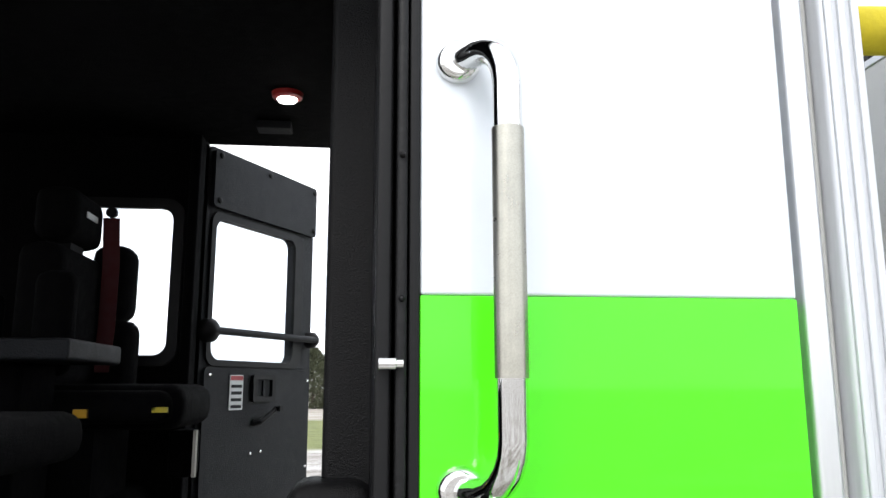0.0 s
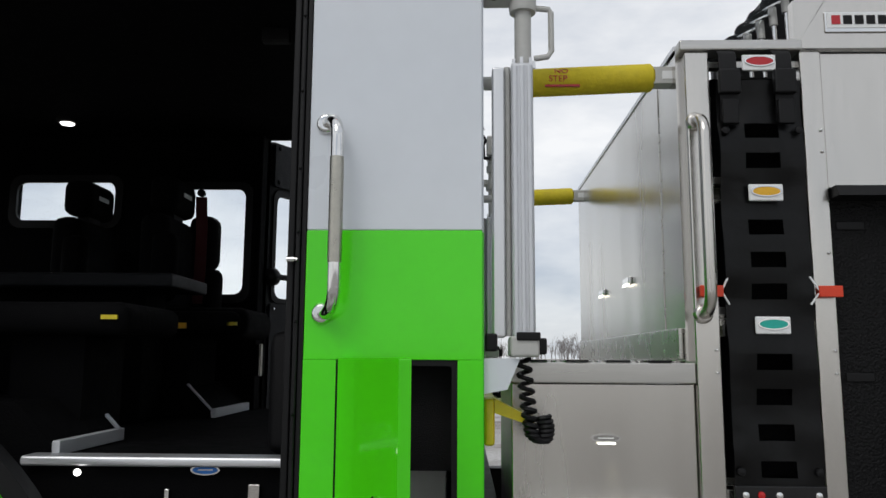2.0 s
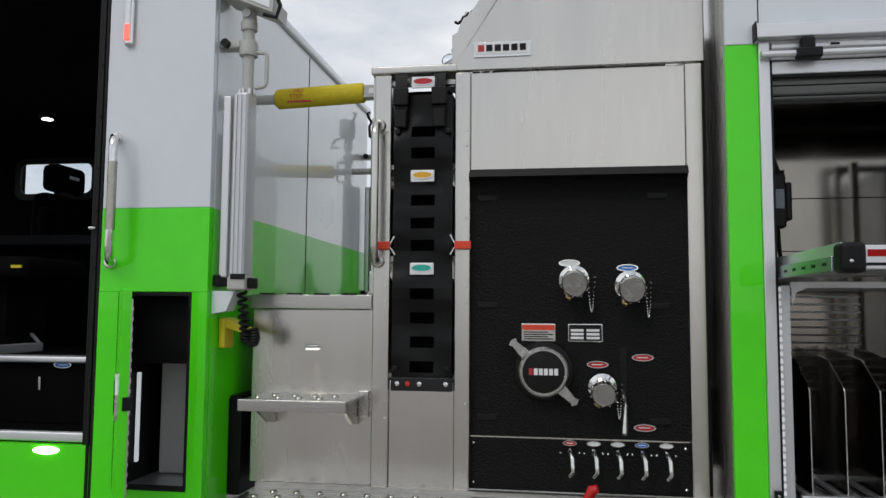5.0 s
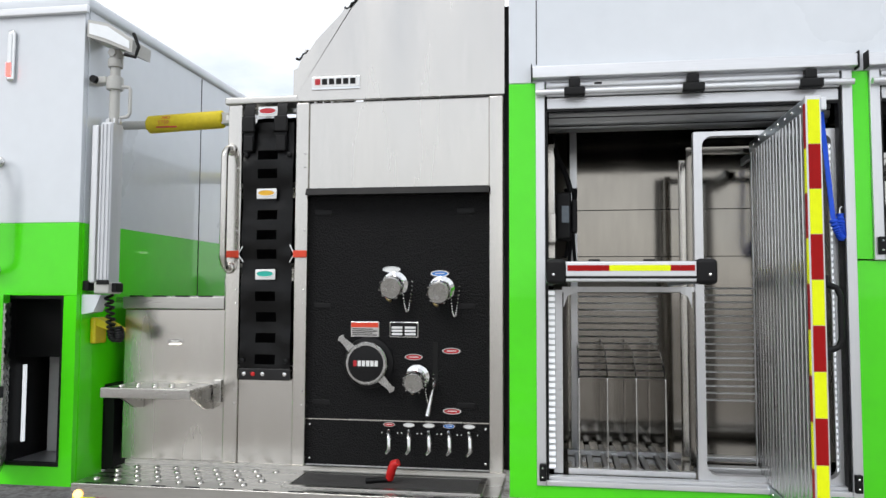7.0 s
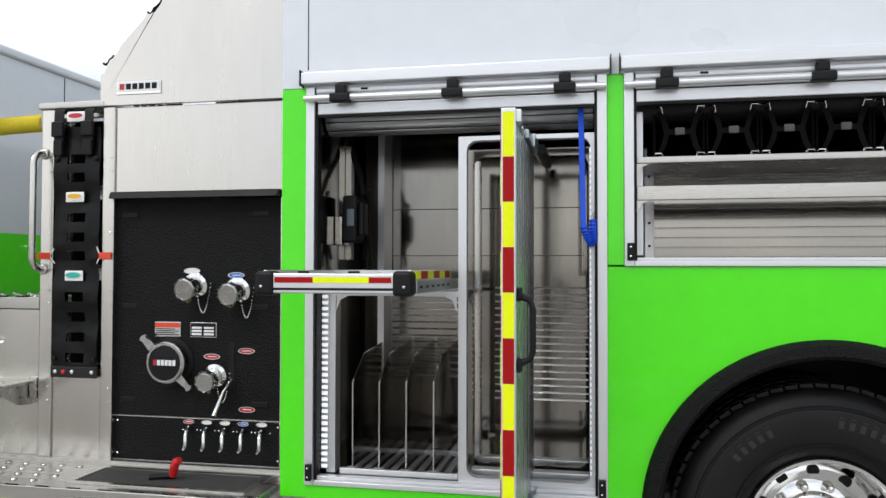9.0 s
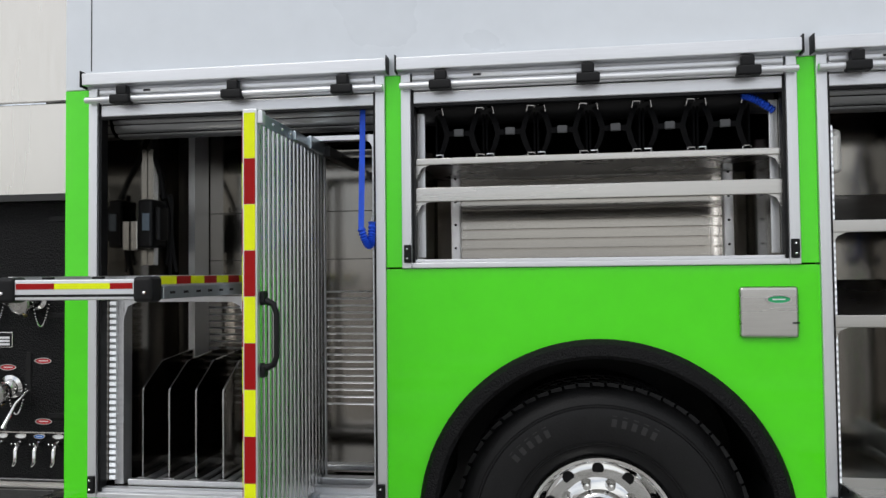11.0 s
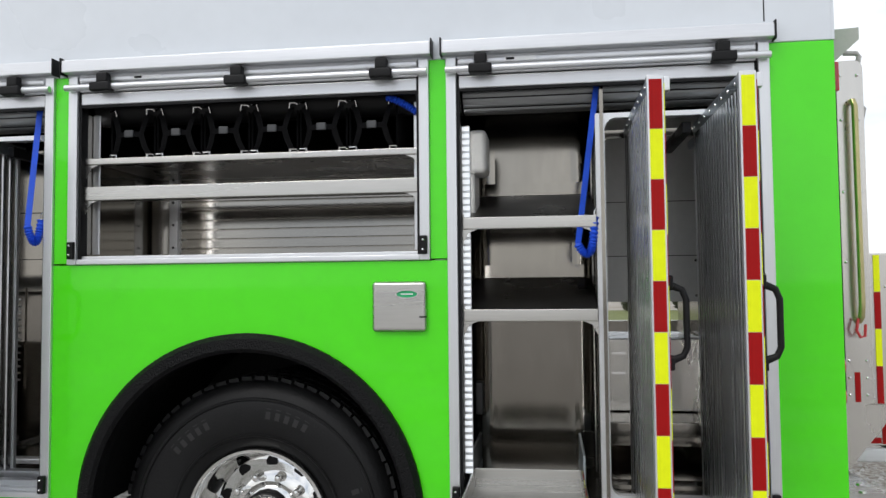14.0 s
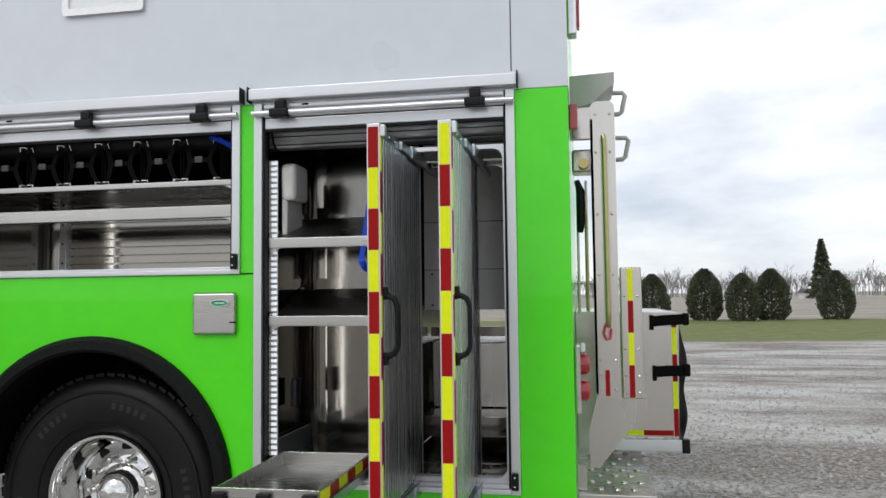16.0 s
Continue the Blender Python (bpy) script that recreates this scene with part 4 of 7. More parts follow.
    # cabin lamps
    for x, y in ((-0.157, 2.52), (-1.50, 2.72)):
        lamp = part("dome_lamp", lathe(bmesh.new(), [(0.055, 0), (0.052, 0.015), (0.036, 0.022)], (x, y, 2.554), (0, 0, -1), 24), REDPLASTIC if x > -1 else BLACK, truck, "round cabin dome lamp")
        part("lens", lathe(bmesh.new(), [(0.036, 0.022), (0.03, 0.028), (0, 0.03)], (x, y, 2.554), (0, 0, -1), 20), LAMPWARM, lamp)
    part("light_bracket", B(-0.16, -0.06, 1.5, 1.54, 2.45, 2.505, bevel=0.006), BLACK, truck)

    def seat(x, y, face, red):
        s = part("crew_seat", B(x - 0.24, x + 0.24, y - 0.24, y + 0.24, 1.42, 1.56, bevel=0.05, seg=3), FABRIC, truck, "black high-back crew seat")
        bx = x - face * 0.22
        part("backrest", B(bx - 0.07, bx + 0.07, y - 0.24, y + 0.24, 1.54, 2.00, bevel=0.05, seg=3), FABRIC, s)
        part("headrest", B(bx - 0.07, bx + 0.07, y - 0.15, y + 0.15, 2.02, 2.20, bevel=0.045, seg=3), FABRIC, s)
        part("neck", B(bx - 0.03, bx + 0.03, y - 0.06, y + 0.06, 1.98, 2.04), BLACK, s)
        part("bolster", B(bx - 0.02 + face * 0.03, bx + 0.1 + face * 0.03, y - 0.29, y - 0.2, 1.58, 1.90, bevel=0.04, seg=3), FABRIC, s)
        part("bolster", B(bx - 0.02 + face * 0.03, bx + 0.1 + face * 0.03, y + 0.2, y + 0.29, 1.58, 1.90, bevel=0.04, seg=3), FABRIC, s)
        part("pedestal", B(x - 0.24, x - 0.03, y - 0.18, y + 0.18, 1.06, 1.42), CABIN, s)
        if red:
            part("seat_belt", band(bmesh.new(), [(bx + 0.09, y + 0.14, 2.15), (bx + 0.10, y + 0.14, 1.98), (bx + 0.10, y + 0.14, 1.75), (bx + 0.09, y + 0.14, 1.60)], (0.028, 0.004, 0), 0.004), REDWEB, s, "red seat belt")
            part("belt_guide", lathe(bmesh.new(), [(0.02, 0), (0.02, 0.02), (0, 0.02)], (bx + 0.09, y + 0.15, 2.17), (0, -1, 0), 10), BLACK, s)
            part("bolster", B(bx + 0.02, bx + 0.165, y + 0.15, y + 0.30, 1.78, 2.06, bevel=0.05, seg=3), FABRIC, s)
            part("bolster", B(bx + 0.02, bx + 0.185, y + 0.15, y + 0.30, 1.50, 1.79, bevel=0.05, seg=3), FABRIC, s)
        bdg = part("badge_bar", B(bx + 0.066, bx + 0.074, y - 0.05, y + 0.05, 2.11, 2.13), WHITE, s)
    seat(-0.66, 2.62, 1, True)
    seat(-1.12, 2.70, 1, False)
    seat(-1.60, 1.45, 1, False)
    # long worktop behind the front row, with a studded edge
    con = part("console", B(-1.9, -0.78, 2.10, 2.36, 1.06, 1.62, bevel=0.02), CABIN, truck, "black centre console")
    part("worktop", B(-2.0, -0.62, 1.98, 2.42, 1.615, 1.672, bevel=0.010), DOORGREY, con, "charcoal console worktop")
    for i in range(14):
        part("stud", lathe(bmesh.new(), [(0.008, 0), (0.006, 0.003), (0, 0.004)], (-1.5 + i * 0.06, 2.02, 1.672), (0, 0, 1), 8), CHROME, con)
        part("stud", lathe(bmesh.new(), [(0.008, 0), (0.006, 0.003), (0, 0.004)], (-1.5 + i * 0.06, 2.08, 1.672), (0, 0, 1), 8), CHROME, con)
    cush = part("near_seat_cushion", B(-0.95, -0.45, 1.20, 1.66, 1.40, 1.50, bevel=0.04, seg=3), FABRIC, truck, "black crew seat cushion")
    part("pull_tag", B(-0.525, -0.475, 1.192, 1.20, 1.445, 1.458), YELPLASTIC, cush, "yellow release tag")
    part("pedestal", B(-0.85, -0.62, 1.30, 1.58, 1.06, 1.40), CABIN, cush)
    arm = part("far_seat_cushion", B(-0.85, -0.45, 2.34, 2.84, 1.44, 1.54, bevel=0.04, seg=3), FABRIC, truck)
    part("pull_tag", B(-0.50, -0.455, 2.34, 2.352, 1.475, 1.49), YELPLASTIC, arm)
    part("buckle", B(-0.72, -0.68, 2.33, 2.345, 1.46, 1.485), AMBER, arm)
    hz = part("hinge_box", B(-0.55, -0.47, 2.78, 2.92, 1.24, 1.40, bevel=0.01), CABIN, truck)
    part("hinge_plate", B(-0.468, -0.458, 2.79, 2.82, 1.24, 1.40), STEEL, hz)
    # sloped floor boxes under the seats, with bright edging
    for y0, y1, ye in ((1.07, 1.48, 1.48), (2.42, 3.05, 2.42)):
        w = part("floor_box", prism(bmesh.new(), [(-1.2, 1.061), (-0.575, 1.061), (-0.582, 1.095), (-0.69, 1.206), (-1.2, 1.206)], lambda a, b, h: (a, y0 + h, b), y1 - y0), CABIN, truck, "sloped black floor box with bright edging")
        part("edging", B(-0.580, -0.556, y0, y1, 1.062, 1.102, bevel=0.003), TRIM, w)
        part("edging", band(bmesh.new(), [(-0.576, ye, 1.098), (-0.69, ye, 1.212)], (0, 0.011, 0), 0.006), TRIM, w)


build_interior()


# ---- fire truck: pump module ----
PUMP_AT = Vector((-0.016, 0, 0))      # the pump module as a whole sits this far towards the cab
before_pump = set(bpy.data.objects)
YP = 1.018          # black operator panel
YC = 0.985          # posts


def build_pump():
    for x0, x1 in ((1.195, 1.262), (1.512, 1.572)):
        p = part("corner_post", B(x0, x1, YC, 1.10, 0.60, 2.19, bevel=0.006), STEEL, truck, "brushed stainless post")
        for z in (0.86, 0.92, 1.30, 1.36, 1.62, 1.90, 1.96):
            bolt(x1 - 0.014, YC, z, p, 0.005)
    part("corner_post", B(2.372, 2.432, YC, 1.10, 0.60, 2.19, bevel=0.006), STEEL, truck, "brushed stainless post")
    part("gap_filler", B(2.433, 2.454, 1.05, 1.10, 0.60, 2.6), BLACK, truck)
    part("crosslay_cap", B(1.180, 1.520, YC - 0.008, 1.12, 2.19, 2.222, bevel=0.006), STEEL_H, truck, "folded stainless cap over hose bed")
    part("crosslay_lower_panel", B(1.262, 1.512, YC + 0.012, YC + 0.03, 0.60, 1.0, bevel=0.003), STEEL, truck, "plain stainless panel under hose bed")
    for z in (1.02, 1.47, 1.83, 2.165):
        part("crosslay_shelf_end", B(1.262, 1.512, YC + 0.03, YC + 0.06, z - 0.012, z + 0.006), STEEL_H, truck)
    part("crosslay_tray", B(1.262, 1.512, YC + 0.06, YF - 0.2, 0.98, 1.0), STEEL, truck)
    for z in (1.47, 1.83):
        part("crosslay_tray", B(1.262, 1.512, YC + 0.06, YF - 0.2, z - 0.012, z), STEEL, truck)
    # front wall of the hose bed, seen across the walkway
    fw = part("hose_bed_wall", B(1.180, 1.195, YC + 0.04, YF - 0.24, 1.33, 2.21), STEEL, truck, "tall brushed stainless wall across the walkway")
    part("sheet_seam", B(1.1775, 1.180, 1.226, 1.2285, 1.34, 2.20), STEEL_H, fw)
    part("top_edge", B(1.176, 1.196, YC + 0.04, YF - 0.24, 2.208, 2.222), ALU, fw)
    for y in (1.715, 2.222):
        f = part("walkway_lamp", B(1.166, 1.180, y - 0.055, y + 0.055, 1.602, 1.628, bevel=0.004), CHROME, fw, "small chrome step lamp")
        part("lens", B(1.163, 1.172, y - 0.04, y + 0.04, 1.596, 1.604), LEDWHITE, f)
    part("wall_foot", B(1.165, 1.180, YC + 0.06, YF - 0.3, 1.335, 1.42, bevel=0.004), STEEL_H, fw)
    # walkway deck between cab and hose bed
    dk = part("walkway_deck", B(0.66, 1.185, YC + 0.02, YF - 0.2, 1.300, 1.324, bevel=0.003), STEEL_H, truck, "punched stainless walkway")
    grips(dk, 0.70, 1.15, 1.06, 2.3, 1.324, 5, 9)
    part("deck_edge", B(0.705, 1.192, YC + 0.002, YC + 0.022, 1.272, 1.326, bevel=0.003), STEEL_H, truck)
    for k in range(4):
        part("edge_tab", B(0.74 + k * 0.11, 0.80 + k * 0.11, YC, YC + 0.02, 1.3265, 1.332), BLACK, dk)
    # stainless box under it with a folding step
    bx = part("step_box", B(0.706, 1.194, YC + 0.022, 1.6, 0.60, 1.27, bevel=0.004), STEEL, truck, "brushed stainless step box")
    lamp = oval("step_lamp", 0.955, YC + 0.022, 1.128, 0.040, 0.011, CAPMETAL, bx, "chrome oval step lamp")
    part("lamp_slit", B(0.932, 0.978, YC + 0.008, YC + 0.0185, 1.1125, 1.1175), LEDWHITE, bx, "bright downward slit")
    st = part("folding_step", B(0.765, 1.165, 0.745, YC + 0.020, 0.930, 0.945, bevel=0.003), STEEL_H, truck, "punched stainless folding step")
    part("step_lip", B(0.765, 1.165, 0.738, 0.747, 0.905, 0.947, bevel=0.003), STEEL_H, st)
    grips(st, 0.81, 1.12, 0.79, 0.93, 0.945, 4, 2)
    for x in (0.80, 1.13):
        part("gusset", prism(bmesh.new(), [(0.76, 0.930), (YC + 0.02, 0.930), (YC + 0.02, 0.83), (0.93, 0.84)], lambda a, b, h, x=x: (x + h, a, b), 0.012), STEEL_H, st)
    part("hinge_bracket", B(1.145, 1.185, YC + 0.004, YC + 0.03, 0.86, 0.96, bevel=0.004), STEEL_H, st)
    # operator's panel
    up = part("upper_panel", B(1.572, 2.372, YC + 0.012, YC + 0.05, 1.800, 2.188, bevel=0.004), STEEL, truck, "plain brushed stainless upper panel")
    poly = [(1.500, 2.196), (2.438, 2.196), (2.438, 2.70), (1.82, 2.70), (1.795, 2.64), (1.765, 2.605), (1.735, 2.610), (1.712, 2.578), (1.60, 2.465), (1.575, 2.425), (1.552, 2.428), (1.538, 2.395), (1.520, 2.345), (1.500, 2.335)]
    hd = part("hose_bed_side", prism(bmesh.new(), poly, front(YC - 0.004), 0.03), STEEL, truck, "stepped stainless hose bed side sheet")
    for tx, tz in ((1.535, 2.395), (1.755, 2.615)):
        part("curled_tab", tube(bmesh.new(), [(tx - 0.025, YC, tz - 0.005), (tx - 0.012, YC, tz - 0.012), (tx, YC, tz - 0.004), (tx + 0.008, YC, tz + 0.012), (tx + 0.020, YC, tz + 0.016), (tx + 0.030, YC, tz + 0.028)], 0.006, 8), BLACK, hd, "dark curled edge tab")
    pl = part("name_plate", B(1.585, 1.805, YC - 0.010, YC - 0.005, 2.240, 2.300, bevel=0.002), CHROME, hd, "chrome maker's plate with dark lettering blocks")
    part("plate_field", B(1.590, 1.800, YC - 0.012, YC - 0.009, 2.252, 2.296), WHITE, pl)
    for k in range(6):
        part("letter_block", B(1.602 + k * 0.032, 1.626 + k * 0.032, YC - 0.0135, YC - 0.0118, 2.262, 2.288), REDLAB if k == 0 else BLACK, pl)
    bp = part("operator_panel", B(1.572, 2.372, YP, YP + 0.03, 0.605, 1.80), BLACK_TEX, truck, "black textured pump operator panel")
    part("panel_hood", prism(bmesh.new(), [(YC - 0.045, 1.770), (YP, 1.770), (YP, 1.798), (YC - 0.03, 1.800)], lambda a, b, h: (1.575 + h, a, b), 0.797), BLACK, bp, "black overhanging lip")
    part("split_line", B(1.574, 2.370, YP - 0.003, YP + 0.002, 0.796, 0.801), STEEL, bp)
    for x, z in ((1.585, 0.775), (1.585, 0.63), (2.355, 0.775), (2.355, 0.63)):
        bolt(x, YP, z, bp, 0.006)
    for x in (1.635, 2.27):
        for z in (1.70, 1.29, 0.87):
            part("flush_hinge", B(x - 0.038, x + 0.038, YP - 0.004, YP, z - 0.012, z + 0.012, bevel=0.003), BLACK, bp)
    for x, z, m, l in ((1.945, 1.448, WHITE, "white oval badge"), (2.157, 1.430, BLUELAB, "blue oval badge"), (2.045, 1.072, REDLAB, "red oval badge"), (2.208, 1.100, REDLAB, "red oval badge"), (2.212, 0.846, REDLAB, "red oval badge")):
        oval("label_badge", x, YP, z, 0.040, 0.0135, m, bp, l)
    # plates
    wp = part("warning_plate", B(1.765, 1.892, YP - 0.005, YP, 1.155, 1.222, bevel=0.003), CHROME, bp, "warning plate with red heading")
    part("heading", B(1.768, 1.889, YP - 0.0065, YP - 0.0045, 1.197, 1.217), ORANGE, wp)
    for k in range(4):
        part("text_bar", B(1.773, 1.884 - 0.02 * (k % 2), YP - 0.0065, YP - 0.0045, 1.162 + k * 0.0085, 1.166 + k * 0.0085), BLACK, wp)
    dp = part("data_plate", B(1.938, 2.065, YP - 0.005, YP, 1.155, 1.222, bevel=0.003), CHROME, bp, "black and white rating plate")
    part("plate_field", B(1.942, 2.061, YP - 0.0065, YP - 0.0045, 1.159, 1.218), BLACK, dp)
    for k in range(3):
        for j in range(2):
            part("text_bar", B(1.948 + j * 0.058, 1.995 + j * 0.058, YP - 0.008, YP - 0.0062, 1.165 + k * 0.014, 1.174 + k * 0.014), WHITE, dp)
    # discharge outlets with caps on chains
    def outlet(x, z, r, drop, label):
        o = part("discharge_outlet", lathe(bmesh.new(), [(r * 1.32, 0), (r * 1.3, 0.006), (r * 0.95, 0.014), (r * 0.95, 0.05), (r * 1.05, 0.055), (r * 1.05, 0.075)], (x, YP, z), (0, -1, -0.18), 32), CHROME, bp, label)
        d = Vector((0, -1, -0.18)).normalized()
        c0 = Vector((x, YP, z)) + d * 0.075
        bm = lathe(bmesh.new(), [(r * 1.12, 0), (r * 1.12, 0.028), (r * 1.0, 0.034), (r * 0.98, 0.030), (0, 0.030)], c0, d, 32)
        cap = part("cap", bm, CAPMETAL, o, "chrome discharge cap")
        bm = bmesh.new()
        for i in range(10):
            a = 2 * math.pi * i / 10
            u, v = axes(d)[1:]
            cyl(bm, c0 + (u * math.cos(a) + v * math.sin(a)) * r * 1.13, c0 + (u * math.cos(a) + v * math.sin(a)) * r * 1.13 + d * 0.026, 0.004, seg=6)
        part("cap_lug", bm, CAPMETAL, o)
        part("drain_cock", tube(bmesh.new(), [(x - r * 0.5, YP - 0.03, z - r * 0.9), (x - r * 0.6, YP - 0.035, z - r * 1.5), (x - r * 0.3, YP - 0.04, z - r * 1.7)], 0.008, 8), BRASS, o, "brass drain cock")
        bm = bmesh.new()
        a, b = c0 + d * 0.01 + Vector((r * 1.15, 0, 0)), Vector((x + r * 1.75, YP - 0.008, z + 0.01))
        for i in range(25):
            f = i / 24
            p = a.lerp(b, f) - Vector((0, 0, drop * 4 * f * (1 - f)))
            lathe(bm, [(0, -0.0035), (0.0032, -0.002), (0.0036, 0), (0.0032, 0.002), (0, 0.0035)], p, (0, 0, 1), 6)
        part("bead_chain", bm, CHROME, o, "ball chain")
    outlet(1.962, 1.385, 0.043, 0.115, "capped chrome discharge outlet")
    outlet(2.166, 1.365, 0.043, 0.115, "capped chrome discharge outlet")
    outlet(2.062, 0.990, 0.040, 0.105, "capped chrome discharge outlet")
    # large suction inlet with a long-handled cap
    c = (1.848, YP, 1.045)
    si = part("suction_inlet", lathe(bmesh.new(), [(0.112, 0), (0.108, 0.008), (0.086, 0.012), (0.086, 0.035)], c, (0, -1, 0), 40), BLACK, bp, "large suction inlet with long-handled cap")
    part("cap_ring", lathe(bmesh.new(), [(0.086, 0.030), (0.092, 0.033), (0.092, 0.055), (0.086, 0.061), (0.077, 0.061), (0.075, 0.056)], c, (0, -1, 0), 48), CAPMETAL, si)
    part("cap_face", lathe(bmesh.new(), [(0.077, 0.03), (0.077, 0.056), (0.066, 0.0585), (0, 0.0585)], c, (0, -1, 0), 40), BLACK, si)
    for s in (-1, 1):
        u = Vector((-s * 0.72, 0, s * 0.69)).normalized()
        v = Vector((u.z, 0, -u.x))
        bm = bmesh.new()
        o = Vector(c) + Vector((0, -0.042, 0))
        prism(bm, [(0.084, -0.020), (0.145, -0.012), (0.158, -0.018), (0.166, 0.0), (0.158, 0.018), (0.145, 0.012), (0.084, 0.020)], lambda a, b, h: tuple(o + u * a + v * b + Vector((0, -h, 0))), 0.012)
        part("cap_handle", bm, CAPMETAL, si, "cast cap handle")
    for k in range(6):
        part("letter_block", B(c[0] - 0.054 + k * 0.0185, c[0] - 0.040 + k * 0.0185, YP - 0.0605, YP - 0.0585, 1.034, 1.058), REDLAB if k == 0 else WHITE, si)
    # valve slot and lever
    part("valve_slot", B(2.128, 2.150, YP - 0.0035, YP - 0.0005, 0.93, 1.135, bevel=0.001), mat("slot_black", (0.002, 0.002, 0.002), 0.9), bp)
    part("valve_lever", tube(bmesh.new(), [(2.140, YP + 0.01, 0.98), (2.138, YP - 0.08, 0.93), (2.128, YP - 0.14, 0.84)], [0.008, 0.008, 0.011], 10), CHROME, bp, "chrome valve lever")
    # drain pulls
    for k, m in enumerate((REDLAB, WHITE, WHITE, BLUELAB, WHITE)):
        x = 1.942 + k * 0.086
        pu = part("drain_pull", tube(bmesh.new(), [(x, YP, 0.758), (x, YP - 0.03, 0.756), (x + 0.008, YP - 0.055, 0.735), (x + 0.010, YP - 0.06, 0.69), (x - 0.004, YP - 0.055, 0.672)], [0.012, 0.009, 0.010, 0.009, 0.006], 10), CHROME, bp, "chrome hook-shaped drain pull")
        oval("pull_badge", x, YP - 0.01, 0.785, 0.026, 0.010, m, bp, "small oval badge")
        bolt(x - 0.034, YP, 0.748, bp, 0.005)
        bolt(x + 0.034, YP, 0.748, bp, 0.005)
    # inside the pump house
    part("pump_house_back", B(1.58, 2.43, 1.9, 1.93, 0.6, 2.6), BLACK, truck)
    return bp


def grips(parent, x0, x1, y0, y1, z, nx, ny):
    """Raised punched grip studs on a tread plate."""
    for i in range(nx):
        for j in range(ny):
            x = x0 + (x1 - x0) * (i + 0.5 * (j % 2)) / nx
            y = y0 + (y1 - y0) * (j + 0.5) / ny
            part("grip_stud", lathe(bmesh.new(), [(0.016, 0), (0.014, 0.005), (0.009, 0.008), (0.006, 0.005), (0, 0.004)], (x, y, z - 0.001), (0, 0, 1), 8), STEEL_H, parent)


bp = build_pump()


def build_running_board():
    rb = part("running_board", B(0.742, 2.440, 0.605, YC + 0.02, 0.560, 0.588, bevel=0.004), STEEL_H, truck, "punched stainless running board")
    part("board_back", B(0.742, 2.440, YC - 0.004, YC + 0.02, 0.586, 0.602), STEEL_H, rb)
    part("board_face", B(0.742, 2.440, 0.597, 0.606, 0.43, 0.588, bevel=0.003), STEEL_H, rb, "folded stainless front face")
    x = 0.752
    i = 0
    while x < 2.43:
        part("tape", B(x, min(x + 0.098, 2.436), 0.5945, 0.597, 0.485, 0.535), RED_TAPE if i % 2 else YEL_TAPE, rb)
        x += 0.1
        i += 1
    grips(rb, 0.80, 1.52, 0.64, 0.95, 0.588, 8, 4)
    for k in range(12):
        part("edge_tab", B(0.80 + k * 0.14, 0.86 + k * 0.14, 0.603, 0.611, 0.588, 0.5905), BLACK, rb)
    tw = part("tool_well", ring_plate(bmesh.new(), rrect(1.585, 2.372, 0.665, 0.925, 0.012), rrect(1.610, 2.348, 0.690, 0.900, 0.008), lambda a, b, h: (a, b, 0.5885 + h), 0.006), STEEL_H, truck, "recessed tool well in running board")
    part("well_floor", B(1.610, 2.348, 0.690, 0.900, 0.589, 0.591), mat("well_mat", (0.035, 0.034, 0.033), 0.75, 0, 0.3, 40, bump=0.3), tw)
    part("side_lamp", lathe(bmesh.new(), [(0.018, 0), (0.016, 0.01), (0, 0.014)], (0.775, 0.597, 0.545), (0, -1, 0), 14), AMBERLED, rb, "small amber side marker")


build_running_board()
# red-handled nozzle lever lying in the well
nz = thing("hand_tool", (1.96, 0.80, 0.592), "black tool with bright red handle lying in tool well", "tool")
part("grip", tube(bmesh.new(), [(1.99, 0.80, 0.606), (2.0, 0.79, 0.64), (2.012, 0.785, 0.668), (2.03, 0.78, 0.675)], [0.017, 0.018, 0.018, 0.014], 10), REDPLASTIC, nz, "red grip")
part("shank", tube(bmesh.new(), [(1.90, 0.77, 0.600), (1.95, 0.79, 0.602), (2.0, 0.80, 0.606)], [0.012, 0.010, 0.012], 8), BLACK, nz)


